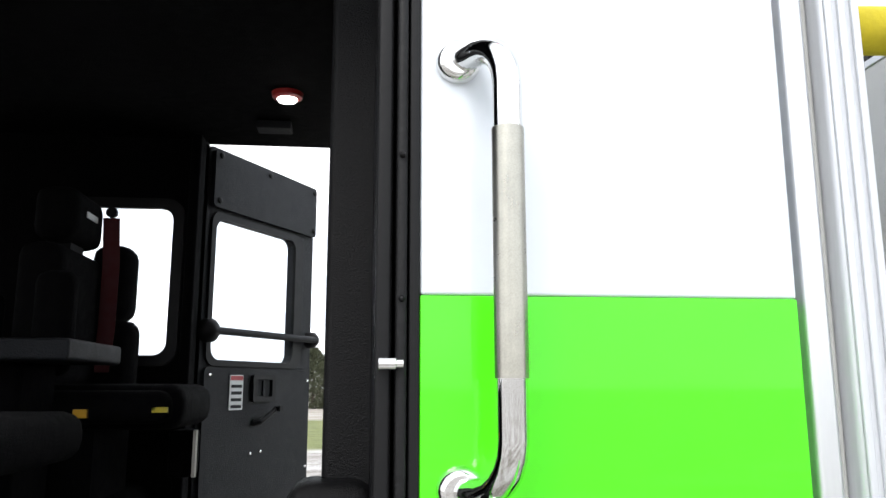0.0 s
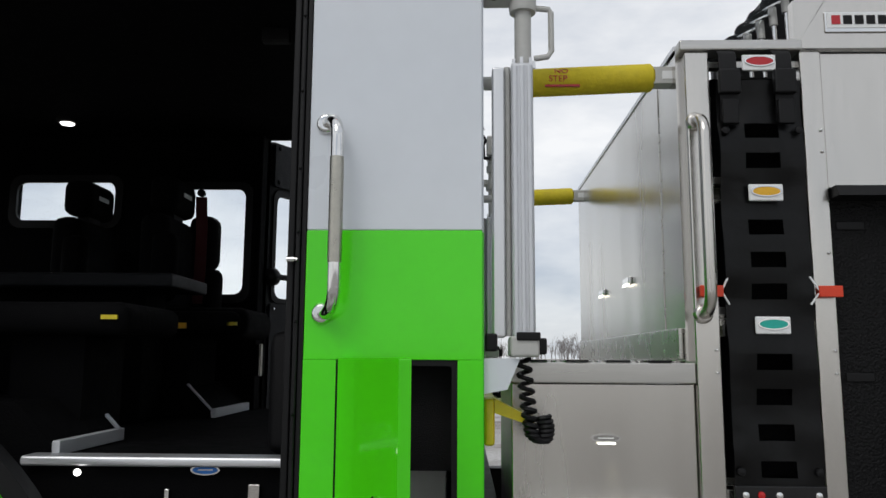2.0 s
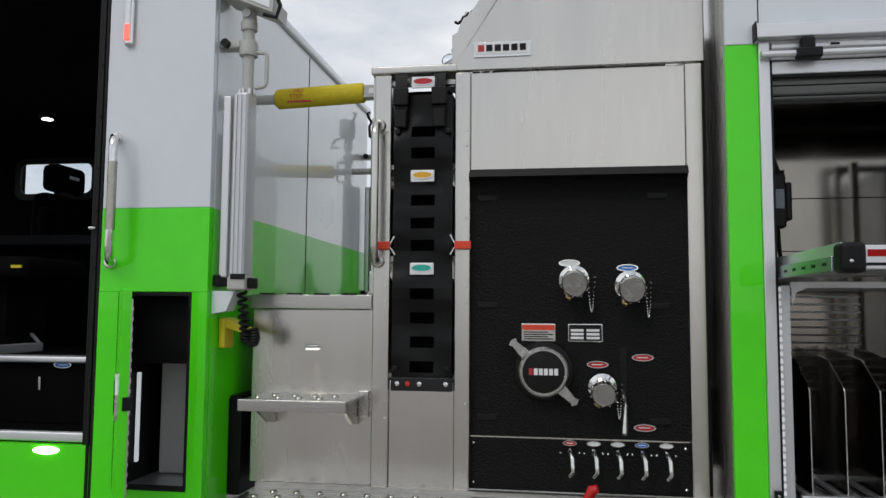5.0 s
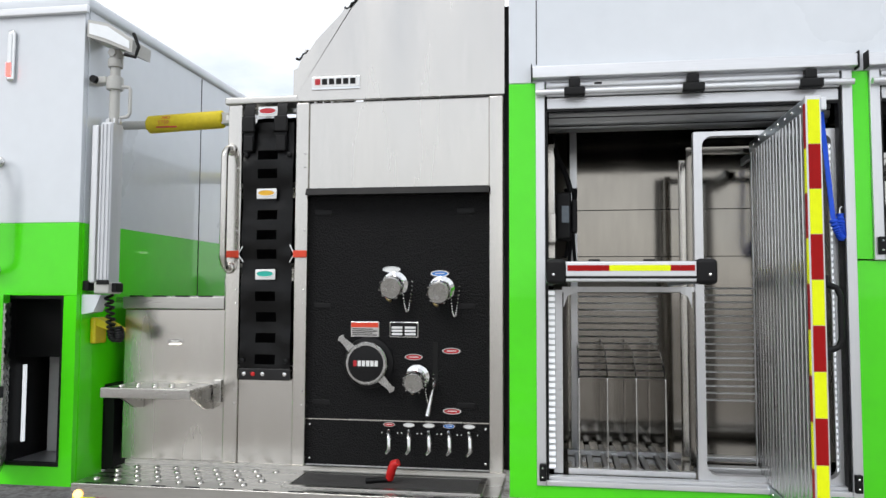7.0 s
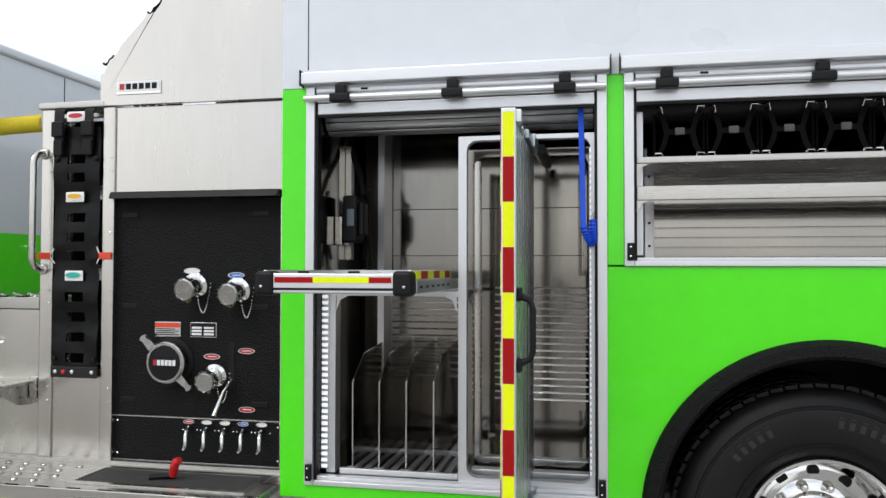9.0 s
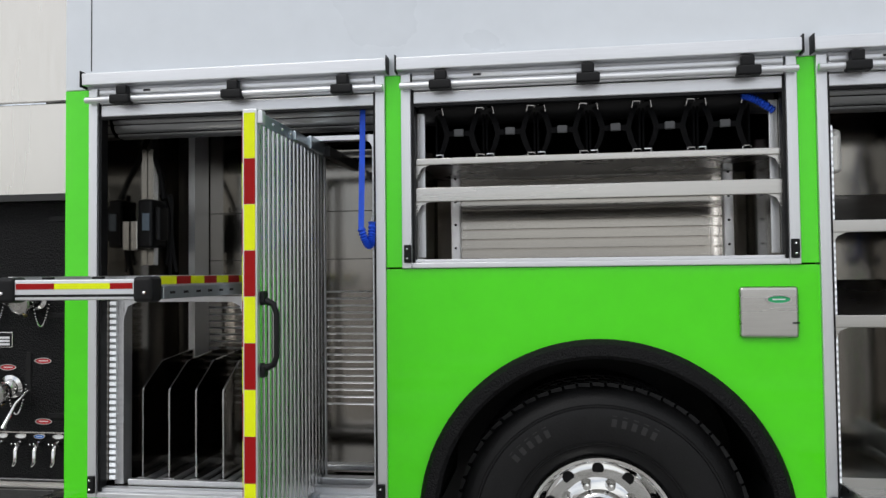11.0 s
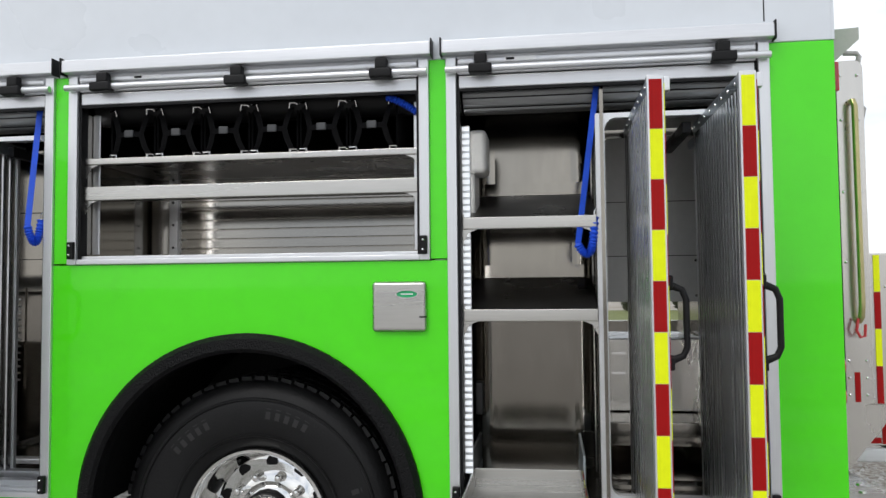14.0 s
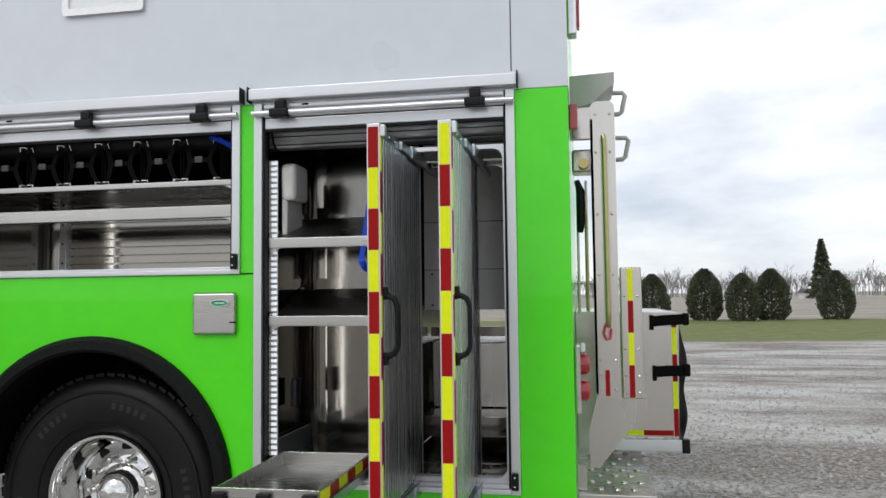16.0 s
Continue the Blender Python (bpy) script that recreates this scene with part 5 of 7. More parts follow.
def build_cover():
    """Black vinyl hose-bed cover with two straps, cut-out rows and pull tabs."""
    cv = thing("hose_bed_cover", (1.385, YC - 0.012, 0.99), "black vinyl hose bed cover with ladder of cut-outs", "cover")
    x0, x1, z0, z1, y = 1.276, 1.506, 0.975, 2.10, YC - 0.012
    holes = [1.955, 1.872, 1.689, 1.600, 1.515, 1.330, 1.239, 1.148, 1.055]
    hx0, hx1, hh = 1.345, 1.437, 0.021

    def wav(x, z):
        return 0.012 * noise.noise((x * 9, 0, z * 7)) + 0.005 * math.sin(z * 23 + 4 * x) + 0.004 * noise.noise((x * 26, 3, z * 19))
    bm = bmesh.new()
    zs = sorted({z0, z1, *[h - hh for h in holes], *[h + hh for h in holes], *[z0 + (z1 - z0) * i / 60 for i in range(61)]})
    xs = sorted({x0, x1, hx0, hx1, *[x0 + 0.023 * i for i in range(10) if abs(x0 + 0.023 * i - hx0) > 0.006 and abs(x0 + 0.023 * i - hx1) > 0.006]})
    grid = {(i, j): bm.verts.new((x, y + wav(x, z), z)) for i, x in enumerate(xs) for j, z in enumerate(zs)}
    for i in range(len(xs) - 1):
        for j in range(len(zs) - 1):
            mz = (zs[j] + zs[j + 1]) / 2
            if hx0 <= xs[i] < hx1 and any(h - hh < mz < h + hh for h in holes):
                continue
            bm.faces.new((grid[i, j], grid[i + 1, j], grid[i + 1, j + 1], grid[i, j + 1]))
    bmesh.ops.solidify(bm, geom=bm.faces[:], thickness=0.004)
    part("sheet", bm, VINYL, cv)
    part("hem", B(x0 - 0.002, x1 + 0.002, y - 0.006, y + 0.006, z0 - 0.010, z0 + 0.040, bevel=0.003), VINYL, cv)
    for x, m in ((1.300, CHROME), (1.340, REDPLASTIC), (1.385, CHROME), (1.485, CHROME)):
        part("snap", lathe(bmesh.new(), [(0.010, 0), (0.009, 0.004), (0, 0.006)], (x, y - 0.006, 0.992), (0, -1, 0), 10), m, cv)
    for x in (1.292, 1.490):
        for z in (1.955, 1.05):
            part("snap", lathe(bmesh.new(), [(0.012, 0), (0.010, 0.005), (0, 0.007)], (x, y - 0.008, z), (0, -1, 0), 10), BLACK, cv)
    for x in (1.305, 1.455):
        s = part("strap", band(bmesh.new(), [(x, YC - 0.004, 2.188), (x, YC - 0.022, 2.17), (x, YC - 0.025, 2.08), (x, YC - 0.022, 1.98)], (0.024, 0, 0), 0.004), BLACK, cv, "black webbing strap")
        part("buckle", B(x - 0.030, x + 0.030, YC - 0.042, YC - 0.020, 2.055, 2.125, bevel=0.006), BLACK, cv, "black side-release buckle")
        part("strap_end", B(x - 0.022, x + 0.022, YC - 0.036, YC - 0.022, 1.97, 2.04, bevel=0.004), BLACK, cv)
    for z, m, l in ((2.150, REDLAB, "red"), (1.784, AMBER, "amber"), (1.428, TEAL, "teal")):
        pl = part("hose_label_plate", B(1.345, 1.437, YC - 0.026, YC - 0.018, z - 0.026, z + 0.020, bevel=0.004), WHITE, cv, "white label plate with %s oval" % l)
        part("oval_field", prism(bmesh.new(), ellipse(1.391, z, 0.038, 0.0125), front(YC - 0.0285), 0.003), m, pl)
        part("oval_rim", ring_plate(bmesh.new(), ellipse(1.391, z, 0.041, 0.015), ellipse(1.391, z, 0.037, 0.012), front(YC - 0.0292), 0.003), CHROME, pl)
    for s, x in ((-1, 1.272), (1, 1.51)):
        tab = part("pull_tab", B(min(x + s * 0.006, x + s * 0.068), max(x + s * 0.006, x + s * 0.068), YC - 0.026, YC - 0.018, 1.500, 1.530, bevel=0.002), ORANGE, cv, "orange-red pull tab")
        part("cord", tube(bmesh.new(), [(x - s * 0.012, YC - 0.012, 1.555), (x + s * 0.010, YC - 0.02, 1.515), (x - s * 0.012, YC - 0.012, 1.48)], 0.0028, 6), WHITE, cv)


build_cover()
part("hose_fold", B(1.285, 1.49, YC + 0.09, YC + 0.5, 1.01, 1.40, bevel=0.02), CABIN, truck, "dark folded hose behind the cover")
part("hose_fold", B(1.285, 1.49, YC + 0.09, YC + 0.5, 1.475, 1.78, bevel=0.02), CABIN, truck)
part("hose_fold", B(1.285, 1.49, YC + 0.09, YC + 0.5, 1.835, 2.15, bevel=0.02), CABIN, truck)
h = grab_handle(1.216, YC, 1.455, 1.985, 0.075, "grab_rail", False, "satin stainless grab rail")


for ob in set(bpy.data.objects) - before_pump:
    if ob.type == "MESH":
        ob.data.transform(Matrix.Translation(PUMP_AT))


def build_bars():
    """Yellow padded NO STEP bars that bridge cab and hose bed."""
    for y in (1.085, 2.74):
        b = part("padded_bar", tube(bmesh.new(), [(0.735, y, 2.135), (0.745, y, 2.135), (1.105, y, 2.150), (1.115, y, 2.150)], [0.030, 0.041, 0.041, 0.030], 24), YELLOW_FOAM, truck, "yellow foam-padded bar lettered in red")
        e = part("bar_end", B(1.105, 1.196, y - 0.026, y + 0.026, 2.124, 2.176, bevel=0.003), TAN, b)
        part("core_bar", C((0.612, y, 2.135), (0.75, y, 2.135), 0.02), TAN, b)
        part("end_label", B(1.135, 1.175, y - 0.0275, y - 0.026, 2.138, 2.162), WHITE, b)
        for s, z, x in (("NO", 2.158, 0.822), ("STEP", 2.133, 0.806)):
            cu = bpy.data.curves.new("lettering", "FONT")
            cu.body, cu.size, cu.extrude = s, 0.026, 0.0006
            tmp = bpy.data.objects.new("lettering", cu)
            me = bpy.data.meshes.new_from_object(tmp)
            bpy.data.objects.remove(tmp)
            me.materials.append(REDLAB)
            for v in me.vertices:
                a = v.co.y + (z - 2.140) - 0.008
                ang = a / 0.0418
                v.co = Vector((x + v.co.x, y - 0.0416 * math.cos(ang) - v.co.z, 2.141 + 0.0416 * math.sin(ang)))
            ob = new("lettering", me)
            ob.parent = b
        part("red_bar", prism(bmesh.new(), [(0.796, 2.112), (0.896, 2.112), (0.896, 2.118), (0.796, 2.118)], front(y - 0.0375), 0.008), REDLAB, b)


build_bars()


def build_mast(y, s):
    """A telescoping light mast on the cab's rear corner; s: -1 for the near side."""
    x = 0.700
    m = part("light_mast", B(x - 0.018, x + 0.038, y - 0.045, y + 0.045, 1.375, 2.085, bevel=0.010), TRIM, truck, "ribbed aluminium telescoping light mast")
    for k in range(3):
        part("rib", B(x - 0.014 + k * 0.018, x - 0.004 + k * 0.018, y - 0.050, y - 0.044, 1.385, 2.075, bevel=0.002), TRIM, m)
    part("side_rail", B(x - 0.066, x - 0.034, y - 0.035, y + 0.02, 1.385, 2.075, bevel=0.006), ALU, m)
    part("rail_gap", B(x - 0.036, x - 0.018, y + 0.01, y + 0.03, 1.39, 2.07), ALU, m)
    part("guide_rod", C((x - 0.027, y - 0.012, 1.39), (x - 0.027, y - 0.012, 2.08), 0.0085, seg=14), TAN, m, "pale round guide rod")
    part("foot_block", B(x - 0.025, x + 0.046, y - 0.052, y + 0.052, 1.338, 1.390, bevel=0.008), TAN, m)
    part("foot_clip", B(x - 0.010, x + 0.048, y - 0.058, y - 0.050, 1.378, 1.398, bevel=0.003), BLACK, m)
    part("foot_rubber", B(x - 0.085, x - 0.055, y - 0.04, y + 0.03, 1.352, 1.395, bevel=0.005), BLACK, m)
    part("foot_rubber", B(x + 0.040, x + 0.066, y - 0.03, y + 0.03, 1.345, 1.385, bevel=0.005), BLACK, m)
    part("bracket", prism(bmesh.new(), [(0.612, 1.335), (0.70, 1.335), (0.668, 1.26), (0.612, 1.25)], lambda a, b, h: (a, y - 0.035 + h, b), 0.07), SILVER, m, "grey triangular mast bracket")
    part("inner_tube", C((x + 0.016, y, 2.08), (x + 0.016, y, 2.36), 0.022), TAN, m)
    part("collar", lathe(bmesh.new(), [(0.034, 0), (0.036, 0.01), (0.036, 0.05), (0.03, 0.058)], (x + 0.016, y, 2.235), (0, 0, 1), 20), TAN, m)
    part("collar", lathe(bmesh.new(), [(0.030, 0), (0.032, 0.008), (0.032, 0.035), (0.026, 0.04)], (x + 0.016, y, 2.335), (0, 0, 1), 20), TAN, m)
    for k in range(7):
        a = 2 * math.pi * k / 7
        part("castle_tooth", B(x + 0.012 + 0.028 * math.cos(a), x + 0.020 + 0.028 * math.cos(a), y - 0.005 + 0.028 * math.sin(a), y + 0.005 + 0.028 * math.sin(a), 2.083, 2.103), ALU, m)
    part("side_handle", tube(bmesh.new(), [(x + 0.036, y, 2.25), (x + 0.085, y, 2.245), (x + 0.09, y, 2.235), (x + 0.09, y, 2.13), (x + 0.08, y, 2.115), (x + 0.045, y, 2.11)], 0.008, 8), TAN, m)
    clamp = part("wall_clamp", B(0.612, x - 0.01, y - 0.03, y + 0.03, 2.262, 2.292, bevel=0.006), TAN, m)
    part("clamp_knob", C((0.64, y - 0.05, 2.277), (0.64, y - 0.02, 2.277), 0.016), BLACK, m)
    # lamp head
    part("knuckle", lathe(bmesh.new(), [(0.02, 0), (0.026, 0.01), (0.026, 0.045), (0.018, 0.055)], (x + 0.016, y, 2.36), (0, 0, 1), 16), TAN, m)
    part("knuckle_bolt", C((x + 0.016, y - 0.035, 2.395), (x + 0.016, y + 0.035, 2.395), 0.017), TAN, m)
    if s < 0:
        hd = part("lamp_head", prism(bmesh.new(), [(-0.075, 2.455), (0.015, 2.425), (0.135, 2.375), (0.14, 2.43), (0.02, 2.51), (-0.075, 2.53)], lambda a, b, h: (x + a, y - 0.075 + h, b), 0.15), TAN, m, "grey flood lamp head")
        part("lamp_lens", prism(bmesh.new(), [(-0.065, 2.466), (0.015, 2.440), (0.125, 2.392), (0.125, 2.425), (0.02, 2.495), (-0.065, 2.515)], lambda a, b, h: (x + a, y - 0.079 + h, b), 0.005), LENS, m)
        part("lamp_guard", tube(bmesh.new(), [(x + 0.14, y - 0.07, 2.46), (x + 0.165, y - 0.07, 2.40), (x + 0.15, y - 0.07, 2.355), (x + 0.10, y - 0.07, 2.37)], 0.008, 8), BLACK, m)
    else:
        hd = part("lamp_head", B(x - 0.015, x + 0.060, y - 0.07, y + 0.07, 2.415, 2.525, bevel=0.008), TAN, m, "grey flood lamp head")
        for k in range(4):
            part("cooling_fin", B(x - 0.01 + k * 0.018, x - 0.004 + k * 0.018, y - 0.078, y - 0.07, 2.42, 2.52), TAN, m)
        part("lamp_guard", tube(bmesh.new(), [(x - 0.03, y - 0.06, 2.40), (x - 0.035, y - 0.06, 2.47), (x - 0.02, y - 0.06, 2.50), (x - 0.04, y - 0.06, 2.53), (x - 0.05, y - 0.06, 2.56), (x - 0.03, y - 0.06, 2.565)], 0.009, 8), BLACK, m, "black tube guard")
        part("lamp_guard", tube(bmesh.new(), [(x - 0.03, y - 0.06, 2.40), (x + 0.03, y - 0.06, 2.405), (x + 0.09, y - 0.06, 2.385), (x + 0.115, y - 0.06, 2.33), (x + 0.07, y - 0.06, 2.335)], 0.009, 8), BLACK, m, "black tube guard")
    # coiled lead
    bm = bmesh.new()
    pts, n = [], 150
    for i in range(n):
        f = i / (n - 1)
        cz = 1.335 - 0.20 * math.sin(min(1, f * 1.5) * math.pi / 2) + (0.06 * ((f - 0.67) / 0.33) ** 1 if f > 0.67 else 0)
        cxp = x + 0.01 + 0.045 * f + (0.02 * math.sin((f - 0.5) * 6) if f > 0.5 else 0)
        a = f * 2 * math.pi * 17
        pts.append((cxp + 0.016 * math.cos(a), y + 0.01 + 0.016 * math.sin(a), cz))
    part("coiled_lead", tube(bm, pts, 0.0062, 6), BLACK, m, "black coiled lead")


build_mast(0.835, -1)
build_mast(3.00, 1)
# yellow plug on the cab's rear wall
pg = part("shore_plug", B(0.613, 0.640, 0.86, 0.95, 1.12, 1.235, bevel=0.008), YELPLASTIC, truck, "yellow auto-eject power inlet")
part("flap", prism(bmesh.new(), [(0.64, 1.235), (0.70, 1.205), (0.735, 1.185), (0.735, 1.17), (0.70, 1.18), (0.64, 1.20)], lambda a, b, h: (a, 0.865 + h, b), 0.08), YELPLASTIC, pg)


def build_cap_row():
    """Clear domed caps on bright stems that climb beside the hose bed, over a black sloped plate."""
    part("slope_plate", prism(bmesh.new(), [(1.40, 2.22), (1.66, 2.22), (1.66, 2.60), (1.62, 2.60), (1.40, 2.335)], front(1.36), 0.02), BLACK, truck, "black sloped hose bed plate")
    for k in range(5):
        x, z = 1.435 + k * 0.042, 2.335 + k * 0.045
        st = part("cap_stem", C((x + 0.008, 1.30, 2.23), (x, 1.30, z), 0.008, seg=10), CHROME, truck, "bright cap stem")
        part("sleeve", C((x + 0.002, 1.30, z - 0.065), (x, 1.30, z - 0.005), 0.013, seg=12), TAN, st)
        part("clear_cap", lathe(bmesh.new(), [(0.012, -0.01), (0.030, 0.0), (0.034, 0.006), (0.030, 0.022), (0.016, 0.033), (0.0, 0.036)], (x - 0.004, 1.30, z), (-0.45, -0.2, 0.87), 20), PANE, st, "clear domed cap")
        part("cap_ring", tube(bmesh.new(), [Vector((x - 0.004, 1.30, z)) + 0.034 * (math.cos(a) * Vector((0.87, 0, 0.45)) + math.sin(a) * Vector((0, 0.97, 0.2))) for a in (2 * math.pi * i / 20 for i in range(21))], 0.0045, 8), CHROME, st)


build_cap_row()


# the step lamp's beam down the step box
spot = new("step_lamp_light", bpy.data.lights.new("step_lamp_light", "SPOT"))
spot.data.energy, spot.data.spot_size, spot.data.spot_blend, spot.data.color, spot.data.shadow_soft_size = 7.0, radians(30), 0.8, (1.0, 0.95, 0.74), 0.006
spot.matrix_world = look((0.955, YC + 0.004, 1.112), (0.955, YC + 0.030, 0.93))


# ---- compartments: fittings ----
def led_strip(x, y, z0, z1, parent, dots=True):
    """A light strip beside a door opening; dots: whether its row of diodes can be seen from outside."""
    s = part("led_strip", B(x - 0.015, x + 0.015, y, y + 0.008, z0, z1, bevel=0.003), ALU, parent, "bright LED light strip")
    n = int((z1 - z0) / 0.0235) if dots else 0
    for i in range(n):
        z = z0 + (i + 0.2) * (z1 - z0) / n
        part("led", B(x - 0.012, x + 0.012, y - 0.004, y, z, z + 0.013), LEDSTRIP, s)
    part("led_lens", B(x - 0.005, x + 0.005, y + 0.008, y + 0.012, z0 + 0.01, z1 - 0.01), LEDBACK, s, "lit lens facing into the compartment")


def divider_frame(x0, x1, y, parent_label, depth=0.04):
    """An upright aluminium frame with rounded inner corners."""
    f = part("divider_frame", ring_plate(bmesh.new(), rrect(x0, x1, 0.642, 1.972, 0.004), rrect(x0 + 0.032, x1 - 0.020, 0.662, 1.955, 0.040), front(y), depth), ALU, truck, parent_label)
    # the rear frame sits in shade, so its metal is coloured darker
    part("frame_back", ring_plate(bmesh.new(), rrect(x0 + 0.004, x1 - 0.004, 0.65, 1.95, 0.004), rrect(x0 + 0.024, x1 - 0.030, 0.67, 1.92, 0.045), front(y + 0.20), 0.02), STEEL_SHADE, f)
    part("frame_post", B(x0 + 0.002, x0 + 0.030, y + 0.38, y + 0.42, 0.65, 1.93, bevel=0.003), STEEL, f)
    part("top_slide", B(x0 + 0.30, x0 + 0.33, y + depth, 1.28, 1.90, 1.94, bevel=0.003), BLACK, f)
    return f


f1 = divider_frame(3.165, 3.688, 0.815, "aluminium divider frame for tool board")
f3 = divider_frame(5.730, 6.262, 0.815, "aluminium divider frame for tool boards")
part("divider_sheet", B(5.735, 5.747, 1.0, 2.2, 0.64, 2.15), STEEL_SHADE, truck)
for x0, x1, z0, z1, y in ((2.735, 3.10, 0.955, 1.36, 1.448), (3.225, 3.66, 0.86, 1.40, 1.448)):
    lv = part("louvre_panel", B(x0 - 0.02, x1 + 0.02, y - 0.006, y, z0 - 0.04, z1 + 0.03), STEEL_SHADE, truck, "louvred stainless back panel")
    n = int((z1 - z0) / 0.030)
    for i in range(n):
        z = z0 + (z1 - z0) * i / n
        part("louvre", prism(bmesh.new(), [(y - 0.006, z), (y - 0.014, z + 0.002), (y - 0.012, z + 0.006), (y - 0.006, z + 0.009)], lambda a, b, h: (x0 + h, a, b), x1 - x0), ALU_X, lv)
for z in (1.52, 1.74):
    part("sheet_joint", B(2.61, 3.68, 1.444, 1.449, z, z + 0.003), BLACK, truck)
led_strip(2.618, 0.835, 0.66, 1.36, truck)
led_strip(3.676, 0.835, 0.66, 1.92, truck)
led_strip(3.846, 0.850, 1.51, 2.05, truck, False)
led_strip(5.100, 0.850, 1.51, 2.05, truck, False)
led_strip(5.276, 0.835, 0.72, 1.95, truck)
led_strip(6.272, 0.835, 0.66, 1.92, truck)
part("corner_channel", B(2.625, 2.66, 0.84, 0.90, 0.645, 1.36), ALU, truck)
part("corner_channel", B(2.70, 2.73, 1.30, 1.44, 0.645, 2.14), ALU, truck)
# back of the compartment beside the rear corner
part("rear_bay_panel", B(5.76, 6.27, 1.60, 1.615, 1.30, 2.14), POLY, truck, "pale grey removable panel")
for z in (1.50, 1.74):
    part("sheet_joint", B(5.76, 6.27, 1.597, 1.601, z, z + 0.003), BLACK, truck)
for x, z in ((5.80, 1.325), (5.80, 1.48), (6.20, 1.325), (6.20, 1.48)):
    bolt(x, 1.60, z, truck, 0.007)
part("rear_bay_floor", B(5.75, 6.45, YS + 0.032, YF - 0.05, 0.628, 0.640), STEEL_SHADE, truck)
part("rear_bay_top", B(5.75, 6.45, YS + 0.032, YF - 0.05, 2.15, 2.16), STEEL_SHADE, truck)
part("rear_bay_side", B(6.28, 6.292, YS + 0.05, 2.6, 0.64, 2.15), STEEL_SHADE, truck)
part("rear_bay_beam", B(5.76, 6.27, 1.75, 1.80, 1.16, 1.21), STEEL_SHADE, truck)
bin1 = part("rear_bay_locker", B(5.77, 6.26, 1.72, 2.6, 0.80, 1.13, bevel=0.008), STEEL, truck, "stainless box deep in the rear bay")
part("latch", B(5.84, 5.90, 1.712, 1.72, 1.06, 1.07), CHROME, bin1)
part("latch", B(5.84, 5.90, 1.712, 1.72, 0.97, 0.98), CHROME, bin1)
part("rear_bay_step", B(5.77, 6.26, 1.45, 1.72, 0.70, 0.80, bevel=0.006), STEEL_SHADE, truck)
part("rear_bay_far_wall", B(5.75, 6.45, 2.90, 2.93, 1.30, 2.14), STEEL_SHADE, truck)
part("rear_bay_far_wall", B(5.75, 6.45, 2.90, 2.93, 0.64, 1.05), STEEL_SHADE, truck)


def build_shelf(x0, x1, y0, y1, z, lip, label, rise=0.0):
    """A shelf with a folded front lip; rise: by how much its back edge is higher."""
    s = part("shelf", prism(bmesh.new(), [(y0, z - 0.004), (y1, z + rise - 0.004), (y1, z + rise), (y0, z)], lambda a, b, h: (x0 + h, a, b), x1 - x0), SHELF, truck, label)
    if rise:
        part("back_flange", B(x0, x1, y1 - 0.004, y1, z + rise, z + rise + 0.05), STEEL_SHADE, s)
        for x in (x0, x1 - 0.003):
            part("side_flange", prism(bmesh.new(), [(y0, z), (y1, z + rise), (y1, z + rise + 0.04), (y0, z + 0.012)], lambda a, b, h, x=x: (x + h, a, b), 0.003), STEEL_SHADE, s)
    part("front_lip", B(x0, x1, y0 - 0.004, y0 + 0.012, z - lip, z + 0.006, bevel=0.003), STEEL_H, s)
    for x in (x0, x1 - 0.02):
        s2 = 1 if x == x0 else -1
        e = x0 if s2 == 1 else x1
        part("gusset", prism(bmesh.new(), [(e, z - lip), (e + s2 * 0.05, z - lip), (e + s2 * 0.02, z - lip - 0.012), (e, z - lip - 0.05)], front(y0 + 0.004), 0.004), STEEL_H, s)
    return s


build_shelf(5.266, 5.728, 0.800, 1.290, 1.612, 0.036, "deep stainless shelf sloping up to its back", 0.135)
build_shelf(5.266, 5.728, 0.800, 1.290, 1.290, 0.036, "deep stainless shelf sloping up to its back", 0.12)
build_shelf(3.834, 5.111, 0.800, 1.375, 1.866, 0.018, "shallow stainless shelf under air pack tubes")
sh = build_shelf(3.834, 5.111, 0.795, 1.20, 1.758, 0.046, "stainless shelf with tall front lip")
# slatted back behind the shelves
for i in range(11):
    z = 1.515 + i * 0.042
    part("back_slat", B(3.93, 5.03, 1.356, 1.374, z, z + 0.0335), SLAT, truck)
for x in (3.892, 5.03):
    p = part("slat_bracket", B(x, x + 0.04, 1.335, 1.375, 1.50, 1.99, bevel=0.003), ALU, truck)
    for k in range(4):
        bolt(x + 0.02, 1.335, 1.56 + k * 0.1, p, 0.006, BLACK)
gu = part("unit_box", B(5.275, 5.345, 0.90, 1.06, 1.79, 1.95, bevel=0.02, seg=3), TAN, truck, "pale grey rounded electrical unit")
part("unit_foot", B(5.272, 5.30, 0.92, 1.1, 1.62, 1.80, bevel=0.008), TAN, truck)
part("door_switch", B(5.285, 5.315, 0.99, 1.05, 0.90, 1.02, bevel=0.006), BLACK, truck)


